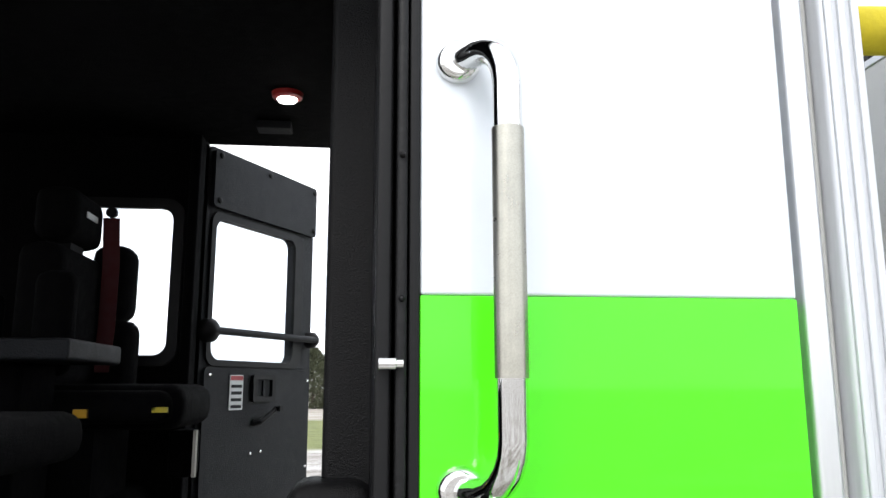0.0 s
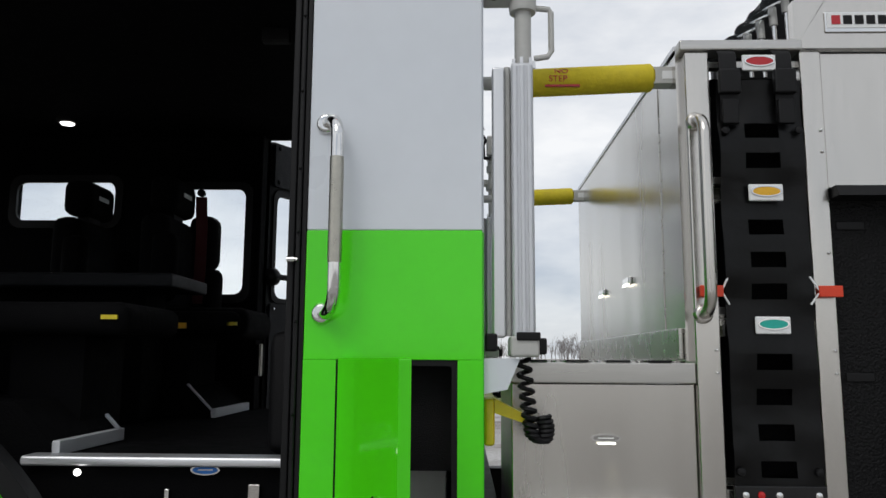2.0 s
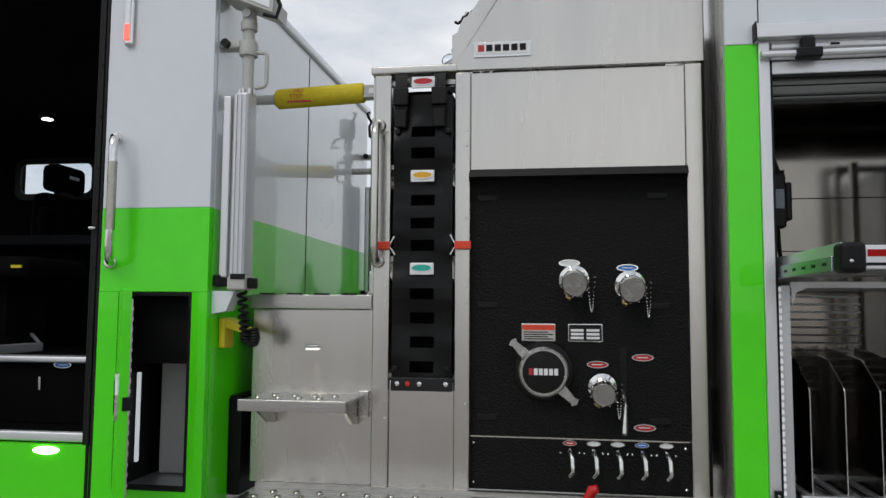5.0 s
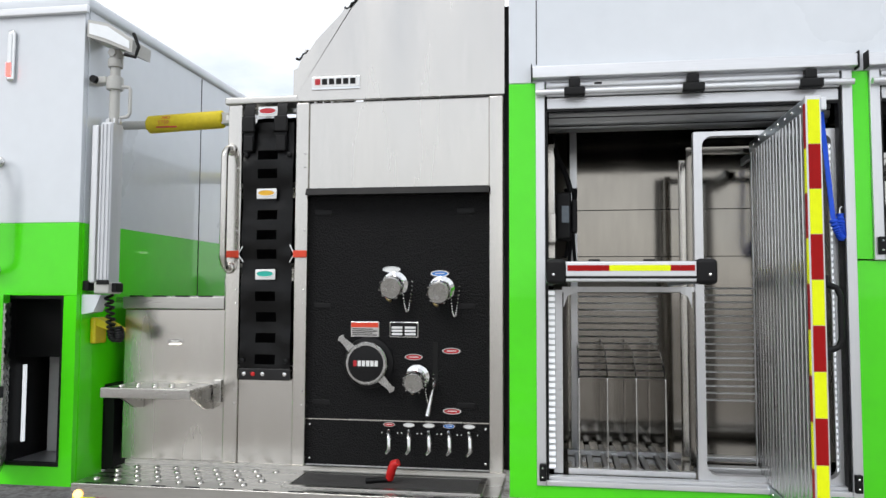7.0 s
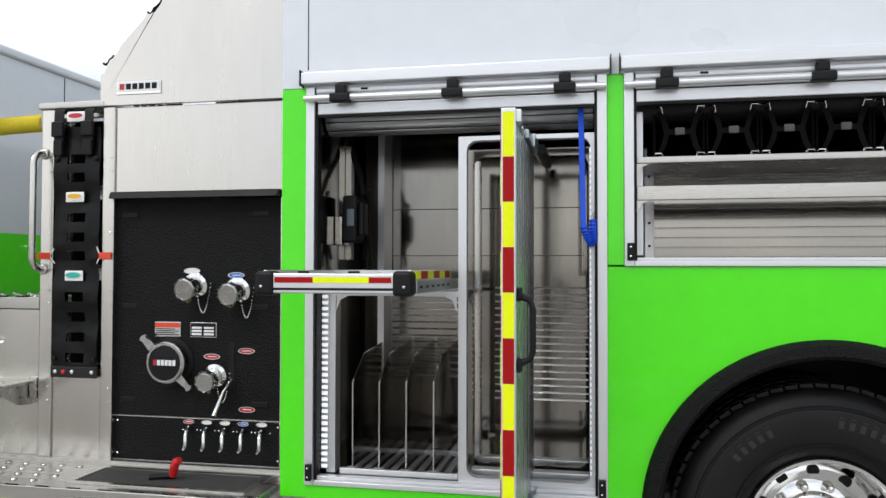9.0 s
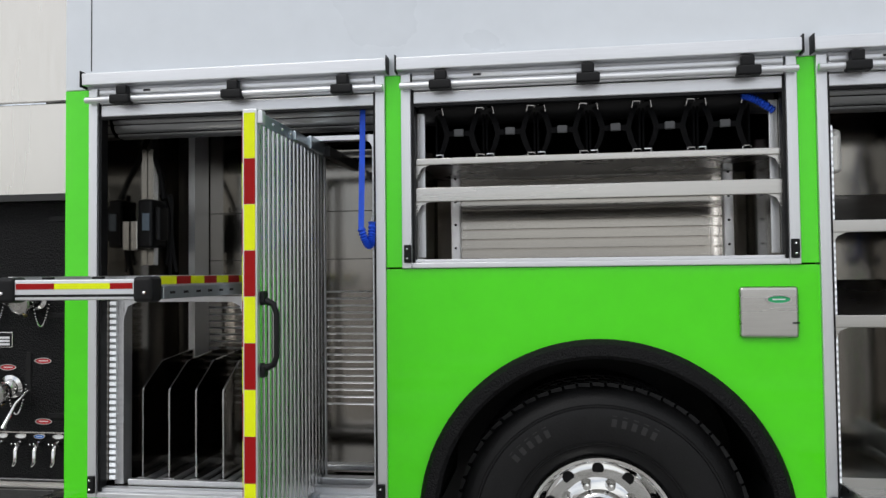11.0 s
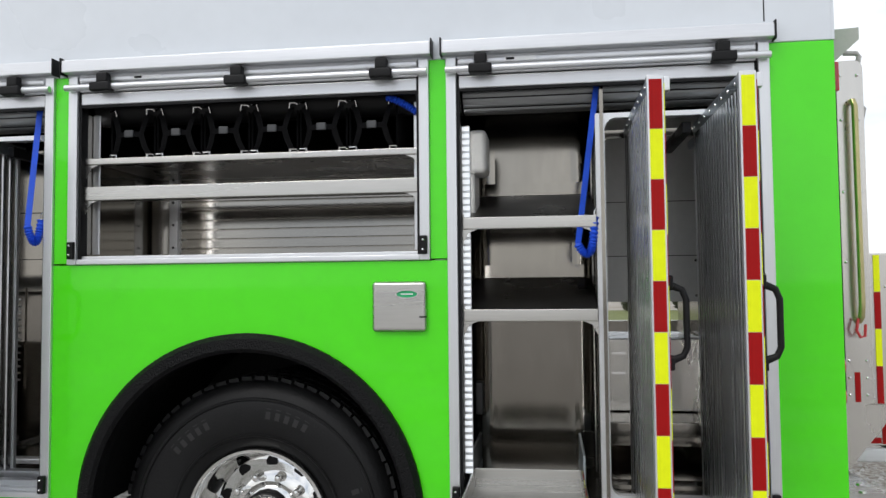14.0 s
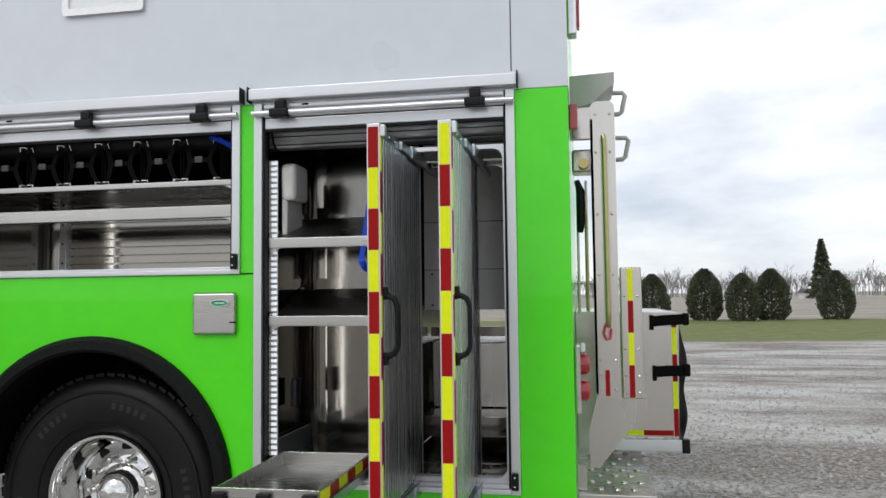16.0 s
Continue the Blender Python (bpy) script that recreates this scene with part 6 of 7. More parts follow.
def build_charger():
    c = thing("battery_charger", (2.66, 1.05, 1.60), "black battery charger with looped cables on wall", "charger")
    part("case", B(2.635, 2.70, 0.98, 1.10, 1.57, 1.77, bevel=0.012), BLACK, c)
    part("face", B(2.70, 2.725, 1.0, 1.07, 1.60, 1.74, bevel=0.008), BLACK, c)
    part("display", B(2.66, 2.69, 0.974, 0.98, 1.64, 1.71), mat("grey_display", (0.10, 0.13, 0.16), 0.2), c)
    part("mount_plate", B(2.604, 2.635, 0.98, 1.08, 1.56, 1.68, bevel=0.003), STEEL, c)
    for k, (dx, sag) in enumerate(((0.0, 0.30), (0.025, 0.36), (0.05, 0.33))):
        pts = []
        for i in range(18):
            f = i / 17
            pts.append((2.675 + dx * 0.5 + 0.022 * math.sin(f * 3.1 + k) + 0.02 * k * f, 1.10 + 0.05 * f, 1.80 + 0.04 * math.sin(f * math.pi) - sag * f))
        part("cable", tube(bmesh.new(), pts, 0.008, 7), BLACK, c, "black flexible cable")
    part("cable", tube(bmesh.new(), [(2.62, 1.15, 2.05), (2.64, 1.12, 1.95), (2.68, 1.1, 1.86), (2.70, 1.08, 1.78)], 0.012, 8), BLACK, c)
    part("bracket_strip", B(2.604, 2.63, 1.12, 1.16, 1.50, 2.0), STEEL, c)


build_charger()


def build_dividers():
    for k in range(4):
        x = 2.722 + k * 0.111
        d = thing("upright_divider", (x, 1.1, 0.642), "thin upright divider sheet with bright edges in foot rail", "divider", "divider sheets in the front compartment")
        part("sheet", prism(bmesh.new(), [(0.872, 0.66), (1.40, 0.66), (1.40, 1.13), (1.02, 1.10), (0.880, 1.015), (0.872, 1.005)], lambda a, b, h: (x + h, a, b), 0.003), STEEL_SHADE, d)
        part("bright_edge", tube(bmesh.new(), [(x + 0.0015, 0.870, 0.66), (x + 0.0015, 0.870, 1.005), (x + 0.0015, 0.882, 1.017), (x + 0.0015, 1.02, 1.102), (x + 0.0015, 1.40, 1.132)], 0.003, 6), CHROME, d, "bright metal edge")
        part("foot", B(x - 0.022, x + 0.025, 0.862, 0.88, 0.642, 0.665, bevel=0.003), ALU, d)
        part("foot_rail", B(x - 0.012, x + 0.015, 0.88, 1.40, 0.642, 0.656, bevel=0.003), ALU, d)
        part("foot_rail", B(x + 0.035, x + 0.060, 0.90, 1.40, 0.642, 0.652, bevel=0.003), ALU, d)
    for z, y in ((0.642, 0.835), (0.642, 1.2)):
        part("cross_rail", B(2.68, 3.16, y, y + 0.022, z, z + 0.024, bevel=0.003), ALU, truck)
    for y in (0.90, 1.10):
        part("cross_rail", B(3.20, 3.66, y, y + 0.05, 0.642, 0.675, bevel=0.004), ALU, truck)


build_dividers()


def tape_run(parent, place, a0, a1, pitch, first):
    i = 0
    while a0 < a1 - 0.01:
        b = min(a0 + pitch, a1)
        part("tape", place(a0 + 0.0006, b - 0.0006), (YEL_TAPE, RED_TAPE)[(i + first) % 2], parent)
        a0, i = b, i + 1


def build_board(x, first, label, yf, outer):
    """A slide-out tool board: corrugated aluminium sheets in a frame, pulled out on top and bottom slides."""
    t = thing("slide_out_tool_board", (x, 0.6, 0.60), label, "tool board", "slide-out tool boards")
    z0, z1, yb = 0.618, 1.955, 0.945
    part("front_post", B(x - 0.023, x + 0.023, yf, yf + 0.026, z0 - 0.02, z1, bevel=0.003), ALU, t, "aluminium front post")
    n, top = 0, z1 - 0.012
    while top > z0:
        b = max(top - 0.139, z0)
        part("tape", B(x - 0.0175, x + 0.0175, yf - 0.0022, yf - 0.0002, b + 0.0006, top - 0.0006), (YEL_TAPE, RED_TAPE)[(n + first) % 2], t)
        for s in (outer,):
            e = x + s * 0.023
            part("edge_tape", B(min(e, e + s * 0.002), max(e, e + s * 0.002), yf + 0.002, yf + 0.018, b - 0.012, top - 0.013), (YEL_TAPE, RED_TAPE)[(n + first + 1) % 2], t)
        top, n = b, n + 1
    for s in (-1, 1):
        bm = bmesh.new()
        m = 17
        pts = []
        for i in range(m):
            y = yf + 0.03 + (yb - yf - 0.035) * i / m
            w = (yb - yf - 0.035) / m
            for f, h in ((0.0, 0.0), (0.07, 0.0045), (0.12, 0.0055), (0.55, 0.0058), (0.76, 0.0055), (0.81, 0.0045), (0.88, 0.0)):
                pts.append((y + f * w, x + s * (0.0135 + h)))
        lo = [bm.verts.new((px, py, z0 + 0.03)) for py, px in pts]
        hi = [bm.verts.new((px, py, z1 - 0.035)) for py, px in pts]
        for i in range(len(pts) - 1):
            bm.faces.new((lo[i], lo[i + 1], hi[i + 1], hi[i]))
        part("corrugated_sheet", bm, bpy.data.materials.get("ribbed_aluminium") or mat("ribbed_aluminium", (0.58, 0.585, 0.59), 0.24, 0.95, 0.10, 3, stretch=(2, 9, 0.12), rvary=0.4), t, "vertically ribbed aluminium sheet")
    part("back_post", B(x - 0.018, x + 0.018, yb, yb + 0.02, z0, z1 - 0.01, bevel=0.003), ALU, t)
    part("core", B(x - 0.012, x + 0.012, yf + 0.028, yb, z0 + 0.01, z1 - 0.02), ALU, t)
    for zc in (z1 - 0.022, z0 + 0.004):
        part("edge_rail", B(x - 0.020, x + 0.020, yf + 0.026, yb + 0.02, zc - 0.020, zc + 0.020, bevel=0.003), GALV, t, "zinc-plated edge rail")
        part("slide", B(x + 0.020, x + 0.034, 0.56, 1.30, zc - 0.018, zc + 0.014, bevel=0.003), GALV, t, "zinc-plated drawer slide")
        part("slide_carriage", B(x + 0.032, x + 0.044, 0.70, 0.96, zc - 0.026, zc + 0.022, bevel=0.003), GALV, t)
        for k in range(8):
            part("bolt", lathe(bmesh.new(), [(0.005, 0), (0.004, 0.003), (0, 0.004)], (x + 0.020, yf + 0.058 + k * 0.085, zc), (1, 0, 0), 8), CHROME, t)
            part("bolt", lathe(bmesh.new(), [(0.005, 0), (0.004, 0.003), (0, 0.004)], (x - 0.020, yf + 0.058 + k * 0.085, zc), (-1, 0, 0), 8), CHROME, t)
    part("top_fin", B(x + 0.023, x + 0.040, yf + 0.002, yf + 0.03, z1 - 0.045, z1 - 0.005, bevel=0.003), ALU, t)
    hx = x + 0.023
    pts = [(hx, yf + 0.033, 1.372), (hx + 0.018, yf + 0.033, 1.372), (hx + 0.040, yf + 0.030, 1.362), (hx + 0.050, yf + 0.028, 1.335), (hx + 0.050, yf + 0.028, 1.205), (hx + 0.040, yf + 0.030, 1.182), (hx + 0.018, yf + 0.033, 1.172), (hx, yf + 0.033, 1.172)]
    h = part("pull_handle", tube(bmesh.new(), pts, [0.014, 0.011, 0.0095, 0.009, 0.009, 0.0095, 0.011, 0.014], 12), BLACK, t, "black D-shaped pull handle")
    for z in (1.385, 1.160):
        part("handle_foot", B(hx - 0.001, hx + 0.016, yf + 0.016, yf + 0.050, z - 0.018, z + 0.018, bevel=0.005), BLACK, t)
    part("support_rail", B(x - 0.02, x + 0.02, yb + 0.02, 1.30, z0 - 0.02, z0 + 0.015), ALU, t)
    return t


build_board(3.426, 0, "ribbed aluminium tool board with red and yellow chevron edge, pulled out", 0.235, -1)
build_board(5.861, 1, "ribbed aluminium tool board, red at its top, pulled out", 0.275, 1)
build_board(6.105, 0, "ribbed aluminium tool board, yellow at its top, pulled out", 0.275, 1)


def build_tray():
    t = thing("slide_out_tray", (2.88, 0.5, 1.37), "aluminium drawer tray pulled out, with black corner guards", "tray")
    x0, x1, yf, yb, z = 2.620, 3.118, 0.240, 0.900, 1.392
    part("pan", B(x0 + 0.01, x1 - 0.01, yf, yb, z, z + 0.005), STEEL_H, t)
    part("front_extrusion", B(x0 + 0.03, x1 - 0.03, yf - 0.030, yf + 0.004, z - 0.012, z + 0.052, bevel=0.005), ALU_X, t, "aluminium front bar")
    part("front_groove", B(x0 + 0.03, x1 - 0.03, yf - 0.0315, yf - 0.028, z - 0.002, z + 0.006), BLACK, t)
    xs = [x0 + 0.055, x0 + 0.185, x0 + 0.37, x1 - 0.055]
    for i in range(3):
        part("tape", B(xs[i], xs[i + 1], yf - 0.0325, yf - 0.0300, z + 0.022, z + 0.040), (RED_TAPE, YEL_TAPE)[i % 2], t)
    for x, s in ((x0, 1), (x1, -1)):
        a, b = (x - 0.012, x + 0.052) if s == 1 else (x - 0.052, x + 0.012)
        part("corner_guard", B(a, b, yf - 0.040, yf + 0.03, z - 0.020, z + 0.060, bevel=0.014, seg=3), BLACK, t, "rounded black corner guard")
        bolt(x + s * 0.012, yf - 0.040, z + 0.010, t, 0.006)
    for x in (2.76, 2.93):
        part("divider_clip", B(x - 0.018, x + 0.018, yf - 0.005, yf + 0.012, z + 0.046, z + 0.060, bevel=0.003), BLACK, t)
    for x in (x0, x1 - 0.012):
        part("side_wall", B(x, x + 0.012, yf + 0.004, yb, z, z + 0.062, bevel=0.002), ALU, t)
        e, s = (x, -1) if x == x0 else (x + 0.012, 1)
        sl = part("slide", B(min(e, e + s * 0.014), max(e, e + s * 0.014), yf + 0.03, 1.25, z - 0.012, z + 0.028, bevel=0.003), GALV, t, "zinc-plated drawer slide")
        for k in range(6):
            part("slot", B(min(e + s * 0.0135, e + s * 0.0155), max(e + s * 0.0135, e + s * 0.0155), yf + 0.07 + k * 0.09, yf + 0.10 + k * 0.09, z + 0.004, z + 0.012), BLACK, t)
    i = 0
    y = yf + 0.035
    while y < yb - 0.02:
        part("tape", B(x1 + 0.0002, x1 + 0.002, y, min(y + 0.10, yb), z + 0.034, z + 0.060), (YEL_TAPE, RED_TAPE)[i % 2], t)
        y, i = y + 0.10, i + 1
    part("back_wall", B(x0, x1, yb, yb + 0.01, z, z + 0.062), ALU, t)
    # fixed shelf frame that carries it
    fr = part("tray_carrier", B(2.66, 3.165, 0.83, 1.30, 1.352, 1.372), ALU, truck, "aluminium carrier under the drawer tray")
    for x, s in ((2.665, 1), (3.155, -1)):
        part("gusset", prism(bmesh.new(), [(x, 1.352), (x + s * 0.05, 1.352), (x + s * 0.015, 1.335), (x, 1.29)], front(0.835), 0.005), ALU, fr)


build_tray()


def build_low_tray():
    t = thing("slide_out_tray", (5.5, 0.5, 0.64), "shallow steel drawer tray pulled out low, with chevron edge", "tray")
    x0, x1, yf, yb, z = 5.285, 5.668, 0.285, 0.900, 0.665
    part("pan", B(x0, x1, yf, yb, z, z + 0.005), STEEL_H, t)
    for b in ((x0, x1, yf - 0.012, yf, z - 0.01, z + 0.065), (x0, x0 + 0.008, yf, yb, z - 0.005, z + 0.06), (x1 - 0.008, x1, yf, yb, z - 0.005, z + 0.06), (x0, x1, yb, yb + 0.008, z, z + 0.06)):
        part("wall", B(*b, bevel=0.002), STEEL_H, t)
    tape_run(t, lambda a, b: B(x1 + 0.0003, x1 + 0.002, a, b, z + 0.018, z + 0.056), yf, yb, 0.10, 0)
    for x in (x0 + 0.03, (x0 + x1) / 2, x1 - 0.03):
        part("front_clip", B(x - 0.025, x + 0.025, yf - 0.034, yf - 0.012, z - 0.02, z + 0.052, bevel=0.006), BLACK, t, "black plastic front clip")
    for x, s in ((x0, -1), (x1, 1)):
        part("slide", B(min(x, x + s * 0.013), max(x, x + s * 0.013), yf + 0.05, 1.28, z - 0.02, z + 0.016, bevel=0.003), GALV, t)
        part("slide_arm", B(min(x + s * 0.002, x + s * 0.012), max(x + s * 0.002, x + s * 0.012), 0.86, 1.28, z + 0.02, z + 0.12, bevel=0.003), GALV, t)


build_low_tray()


def build_strap(x, ytop, ztop, low, hookx, name_label):
    s = thing("pull_strap", (x, ytop, ztop), name_label, "strap", "blue pull-down straps")
    pts = [Vector((x, ytop, ztop)).lerp(Vector(low), k / 5) for k in range(6)]
    part("webbing", band(bmesh.new(), pts, (0.0095, 0.004, 0), 0.003), BLUE, s)
    bm = bmesh.new()
    path, rad = [], []
    a, b = Vector(low), Vector(hookx)
    for i in range(40):
        f = i / 39
        p = a.lerp(b, f) + Vector((0.012 * math.sin(f * math.pi), -0.01 * math.sin(f * math.pi), -0.075 * math.sin(f * math.pi) ** 0.8))
        path.append(p)
        rad.append(0.0125 + (0.0035 if i % 2 else -0.002))
    part("gathered_cord", tube(bm, path, rad, 10), BLUE, s, "gathered elastic blue webbing")
    part("hook", tube(bmesh.new(), [b, b + Vector((0, 0, 0.02)), b + Vector((0.006, 0, 0.03))], 0.003, 6), CHROME, s)


build_strap(3.632, 0.815, 2.068, (3.642, 0.74, 1.62), (3.676, 0.77, 1.640), "blue nylon pull strap hanging from rolled-up door")
build_strap(5.737, 0.825, 2.068, (5.664, 0.80, 1.52), (5.722, 0.812, 1.61), "blue nylon pull strap hooked to divider frame")
bs = thing("pull_strap", (5.05, 0.82, 2.05), "blue pull strap looped at the shutter's end", "strap", "blue pull-down straps")
part("gathered_cord", tube(bmesh.new(), [Vector((4.99 + 0.11 * i / 24, 0.82 + 0.02 * i / 24, 2.062 - 0.055 * (i / 24) ** 1.5)) for i in range(25)], [0.012 + (0.003 if i % 2 else -0.002) for i in range(25)], 10), BLUE, bs)


def build_packs():
    """Black air-cylinder tubes with webbing harnesses, six in a row."""
    W = 0.1885
    t = thing("air_bottle_tube", (3.99, 0.85, 1.868), "black square storage tube with webbing retainer strap", "storage tube", "storage tubes on the top shelf")
    x0 = 3.897
    bm = bmesh.new()
    ring_plate(bm, rrect(x0 + 0.003, x0 + W - 0.003, 1.870, 2.062, 0.006), rrect(x0 + 0.010, x0 + W - 0.010, 1.877, 2.055, 0.006), front(0.86), 0.40)
    part("shell", bm, CABIN, t)
    part("back", B(x0 + 0.01, x0 + W - 0.01, 1.25, 1.26, 1.877, 2.055), CABIN, t)
    for s, xe in ((1, x0 + 0.004), (-1, x0 + W - 0.004)):
        for z, zz in ((2.056, 2.03), (1.884, 1.90)):
            part("d_ring", tube(bmesh.new(), [(xe, 0.855, z), (xe + s * 0.004, 0.845, z + 0.006), (xe + s * 0.026, 0.842, z + 0.006), (xe + s * 0.030, 0.848, z - 0.014), (xe + s * 0.024, 0.852, zz)], 0.0032, 6), CHROME, t, "chrome wire ring")
        part("webbing", band(bmesh.new(), [(xe + s * 0.020, 0.848, 2.045), (xe + s * 0.034, 0.842, 2.01), (xe + s * 0.046, 0.838, 1.965), (xe + s * 0.034, 0.842, 1.92), (xe + s * 0.020, 0.848, 1.892)], (0.010, 0.002, 0.002), 0.003), WEBBING, t, "black webbing")
    part("cross_strap", band(bmesh.new(), [(x0 + 0.05, 0.838, 1.966), (x0 + W / 2, 0.834, 1.968), (x0 + W - 0.05, 0.838, 1.966)], (0, 0.001, 0.010), 0.003), WEBBING, t)
    part("buckle", B(x0 + W / 2 - 0.018, x0 + W / 2 + 0.018, 0.824, 0.834, 1.954, 1.982, bevel=0.004), mat("dull_buckle", (0.05, 0.052, 0.055), 0.5, 0.0), t, "grey release buckle")
    part("snap", lathe(bmesh.new(), [(0.007, 0), (0.006, 0.004), (0, 0.005)], (x0 + 0.02, 0.846, 1.872), (0, -1, 0), 8), CHROME, t)
    part("snap", lathe(bmesh.new(), [(0.007, 0), (0.006, 0.004), (0, 0.005)], (x0 + W - 0.02, 0.846, 1.872), (0, -1, 0), 8), CHROME, t)
    for k in range(1, 6):
        copy_thing(t, Matrix.Translation((3.99 + k * W, 0.85, 1.868)))


build_packs()


# ---- fire truck: rear ----
def build_rear():
    a = part("tailgate_arm", prism(bmesh.new(), rrect(6.590, 6.690, 0.945, 2.175, 0.03), front(1.030), 0.022), STEEL, truck, "stainless folding arm on the rear")
    part("arm_flange", B(6.590, 6.60, 1.03, 1.10, 0.96, 2.10), STEEL, a)
    part("head_plate", B(6.506, 6.690, 1.055, 1.075, 2.02, 2.16, bevel=0.006), STEEL, a)
    part("rail", tube(bmesh.new(), [(6.642, 1.02, 2.022), (6.642, 1.000, 2.02), (6.644, 0.990, 2.00), (6.646, 0.990, 1.30), (6.646, 1.0, 1.255), (6.646, 1.02, 1.24)], 0.011, 12), bpy.data.materials.get("dull_bronze_rail") or mat("dull_bronze_rail", (0.45, 0.40, 0.20), 0.3, 0.9), a, "slim bronze-tinted rail")
    part("loop", tube(bmesh.new(), [(6.635, 1.0, 1.25), (6.625, 0.99, 1.21), (6.635, 0.985, 1.185), (6.65, 0.985, 1.19), (6.655, 0.99, 1.23)], 0.005, 8), REDLAB, a)
    for z in (2.12, 1.96, 1.70, 1.45, 1.10, 1.04, 0.98):
        for x in (6.612, 6.670):
            bolt(x, 1.03, z, a, 0.006)
    part("hood", prism(bmesh.new(), [(6.508, 2.20), (6.508, 2.296), (6.694, 2.304), (6.694, 2.26), (6.60, 2.175), (6.52, 2.16)], front(1.06), 0.28), TAN, a, "pale grey lamp hood")
    for z, x in ((2.22, 6.69), (2.02, 6.70)):
        part("grab_loop", tube(bmesh.new(), [(x, 1.20, z + 0.03), (x + 0.045, 1.20, z + 0.028), (x + 0.055, 1.20, z + 0.015), (x + 0.04, 1.20, z - 0.055), (x + 0.028, 1.20, z - 0.065), (x, 1.20, z - 0.066)], 0.010, 10), TAN, a, "pale grey grab loop")
    part("tape", B(6.628, 6.646, 1.0275, 1.03, 0.955, 1.06), RED_TAPE, a)
    p = part("light_bar_post", B(6.698, 6.786, 1.100, 1.135, 0.935, 1.482, bevel=0.006), STEEL, truck, "stainless post with chevron tape")
    tape_run(p, lambda u, v: B(6.728, 6.750, 1.0975, 1.0998, u, v), 0.94, 1.478, 0.134, 1)
    for z in (1.36, 1.14, 1.03, 0.96):
        bolt(6.716, 1.10, z, p, 0.006)
        bolt(6.768, 1.10, z, p, 0.006)
    bx = part("rear_hopper", prism(bmesh.new(), [(6.508, 1.284), (6.998, 1.276), (6.984, 0.681), (6.74, 0.681), (6.58, 0.57), (6.508, 0.55)], front(1.66), 1.1), STEEL, truck, "brushed stainless rear hopper box")
    part("arm_plate", prism(bmesh.new(), [(6.560, 0.64), (6.60, 0.64), (6.80, 0.90), (6.80, 0.96), (6.60, 0.96), (6.560, 0.80)], front(1.142), 0.02), STEEL, bx)
    tape_run(bx, lambda u, v: B(6.962, 6.984, 1.6575, 1.6598, u, v), 0.686, 1.266, 0.130, 1)
    tape_run(bx, lambda u, v: B(u, v, 1.6570, 1.6592, 0.689, 0.713), 6.68, 6.958, 0.14, 0)
    part("slide_rail", B(6.60, 6.998, 1.64, 1.66, 0.615, 0.670, bevel=0.004), ALU_X, bx)
    part("rail_end", B(6.993, 7.030, 1.63, 1.67, 0.61, 0.676, bevel=0.006), BLACK, bx)
    bm = bmesh.new()
    rows = []
    for i in range(24):
        z = 1.276 - 0.62 * i / 23
        x = 6.998 + 0.020 * noise.noise((0.3, z * 7, 0)) + 0.026 * math.sin(math.pi * i / 23)
        rows.append([bm.verts.new((x, y, z)) for y in (1.655, 1.9, 2.3, 2.7)])
    for r0, r1 in zip(rows, rows[1:]):
        for k in range(3):
            bm.faces.new((r0[k], r0[k + 1], r1[k + 1], r1[k]))
    bmesh.ops.solidify(bm, geom=bm.faces[:], thickness=0.006)
    part("vinyl_cover", bm, VINYL, bx, "black vinyl flap over hopper end")
    for z, x in ((1.238, 6.864), (0.995, 6.872)):
        part("strap", band(bmesh.new(), [(x, 1.648, z - 0.004), (x + 0.06, 1.644, z + 0.002), (x + 0.12, 1.642, z + 0.004), (x + 0.165, 1.650, z + 0.010)], (0.002, 0, 0.025), 0.006), WEBBING, bx, "black hook-and-loop strap")
        part("strap_end", B(x - 0.004, x + 0.014, 1.638, 1.652, z - 0.044, z + 0.028, bevel=0.003), WEBBING, bx)
        part("strap_end", B(7.012, 7.042, 1.63, 1.68, z - 0.022, z + 0.036, bevel=0.008), WEBBING, bx)
    tb = part("tailboard", B(6.508, 6.815, 0.95, 2.95, 0.548, 0.578, bevel=0.004), STEEL_H, truck, "punched stainless tailboard")
    grips(tb, 6.53, 6.80, 0.98, 2.4, 0.578, 4, 12)
    part("tail_bracket", B(6.508, 6.545, 1.0, 1.04, 0.58, 0.68), STEEL, truck)
    lp = part("tail_lamp", B(6.506, 6.530, 0.90, 1.02, 0.90, 1.17, bevel=0.006), CHROME, truck, "stacked red tail lamps in chrome bezel")
    for z in (1.09, 0.985):
        part("red_lens", lathe(bmesh.new(), [(0.042, 0), (0.042, 0.022), (0.034, 0.034), (0, 0.038)], (6.530, 0.96, z), (1, 0, 0), 20), REDLENS, lp, "red lamp lens")
    part("white_lens", B(6.530, 6.550, 0.92, 1.0, 1.14, 1.175, bevel=0.006), LENS, lp)
    ul = part("upper_lamp", B(6.506, 6.545, 0.83, 0.90, 2.40, 2.62, bevel=0.008), CHROME, truck, "chrome-bezel upper rear lamp")
    part("red_lens", B(6.545, 6.556, 0.84, 0.89, 2.43, 2.58, bevel=0.005), REDLENS, ul)
    part("lower_lamp", B(6.506, 6.54, 0.83, 0.88, 2.02, 2.12, bevel=0.005), REDLENS, truck)
    for x in (6.530, 6.568):
        part("stay_rod", C((x, 1.15, 1.29), (x, 1.15, 1.86), 0.006, seg=8), STEEL, truck)
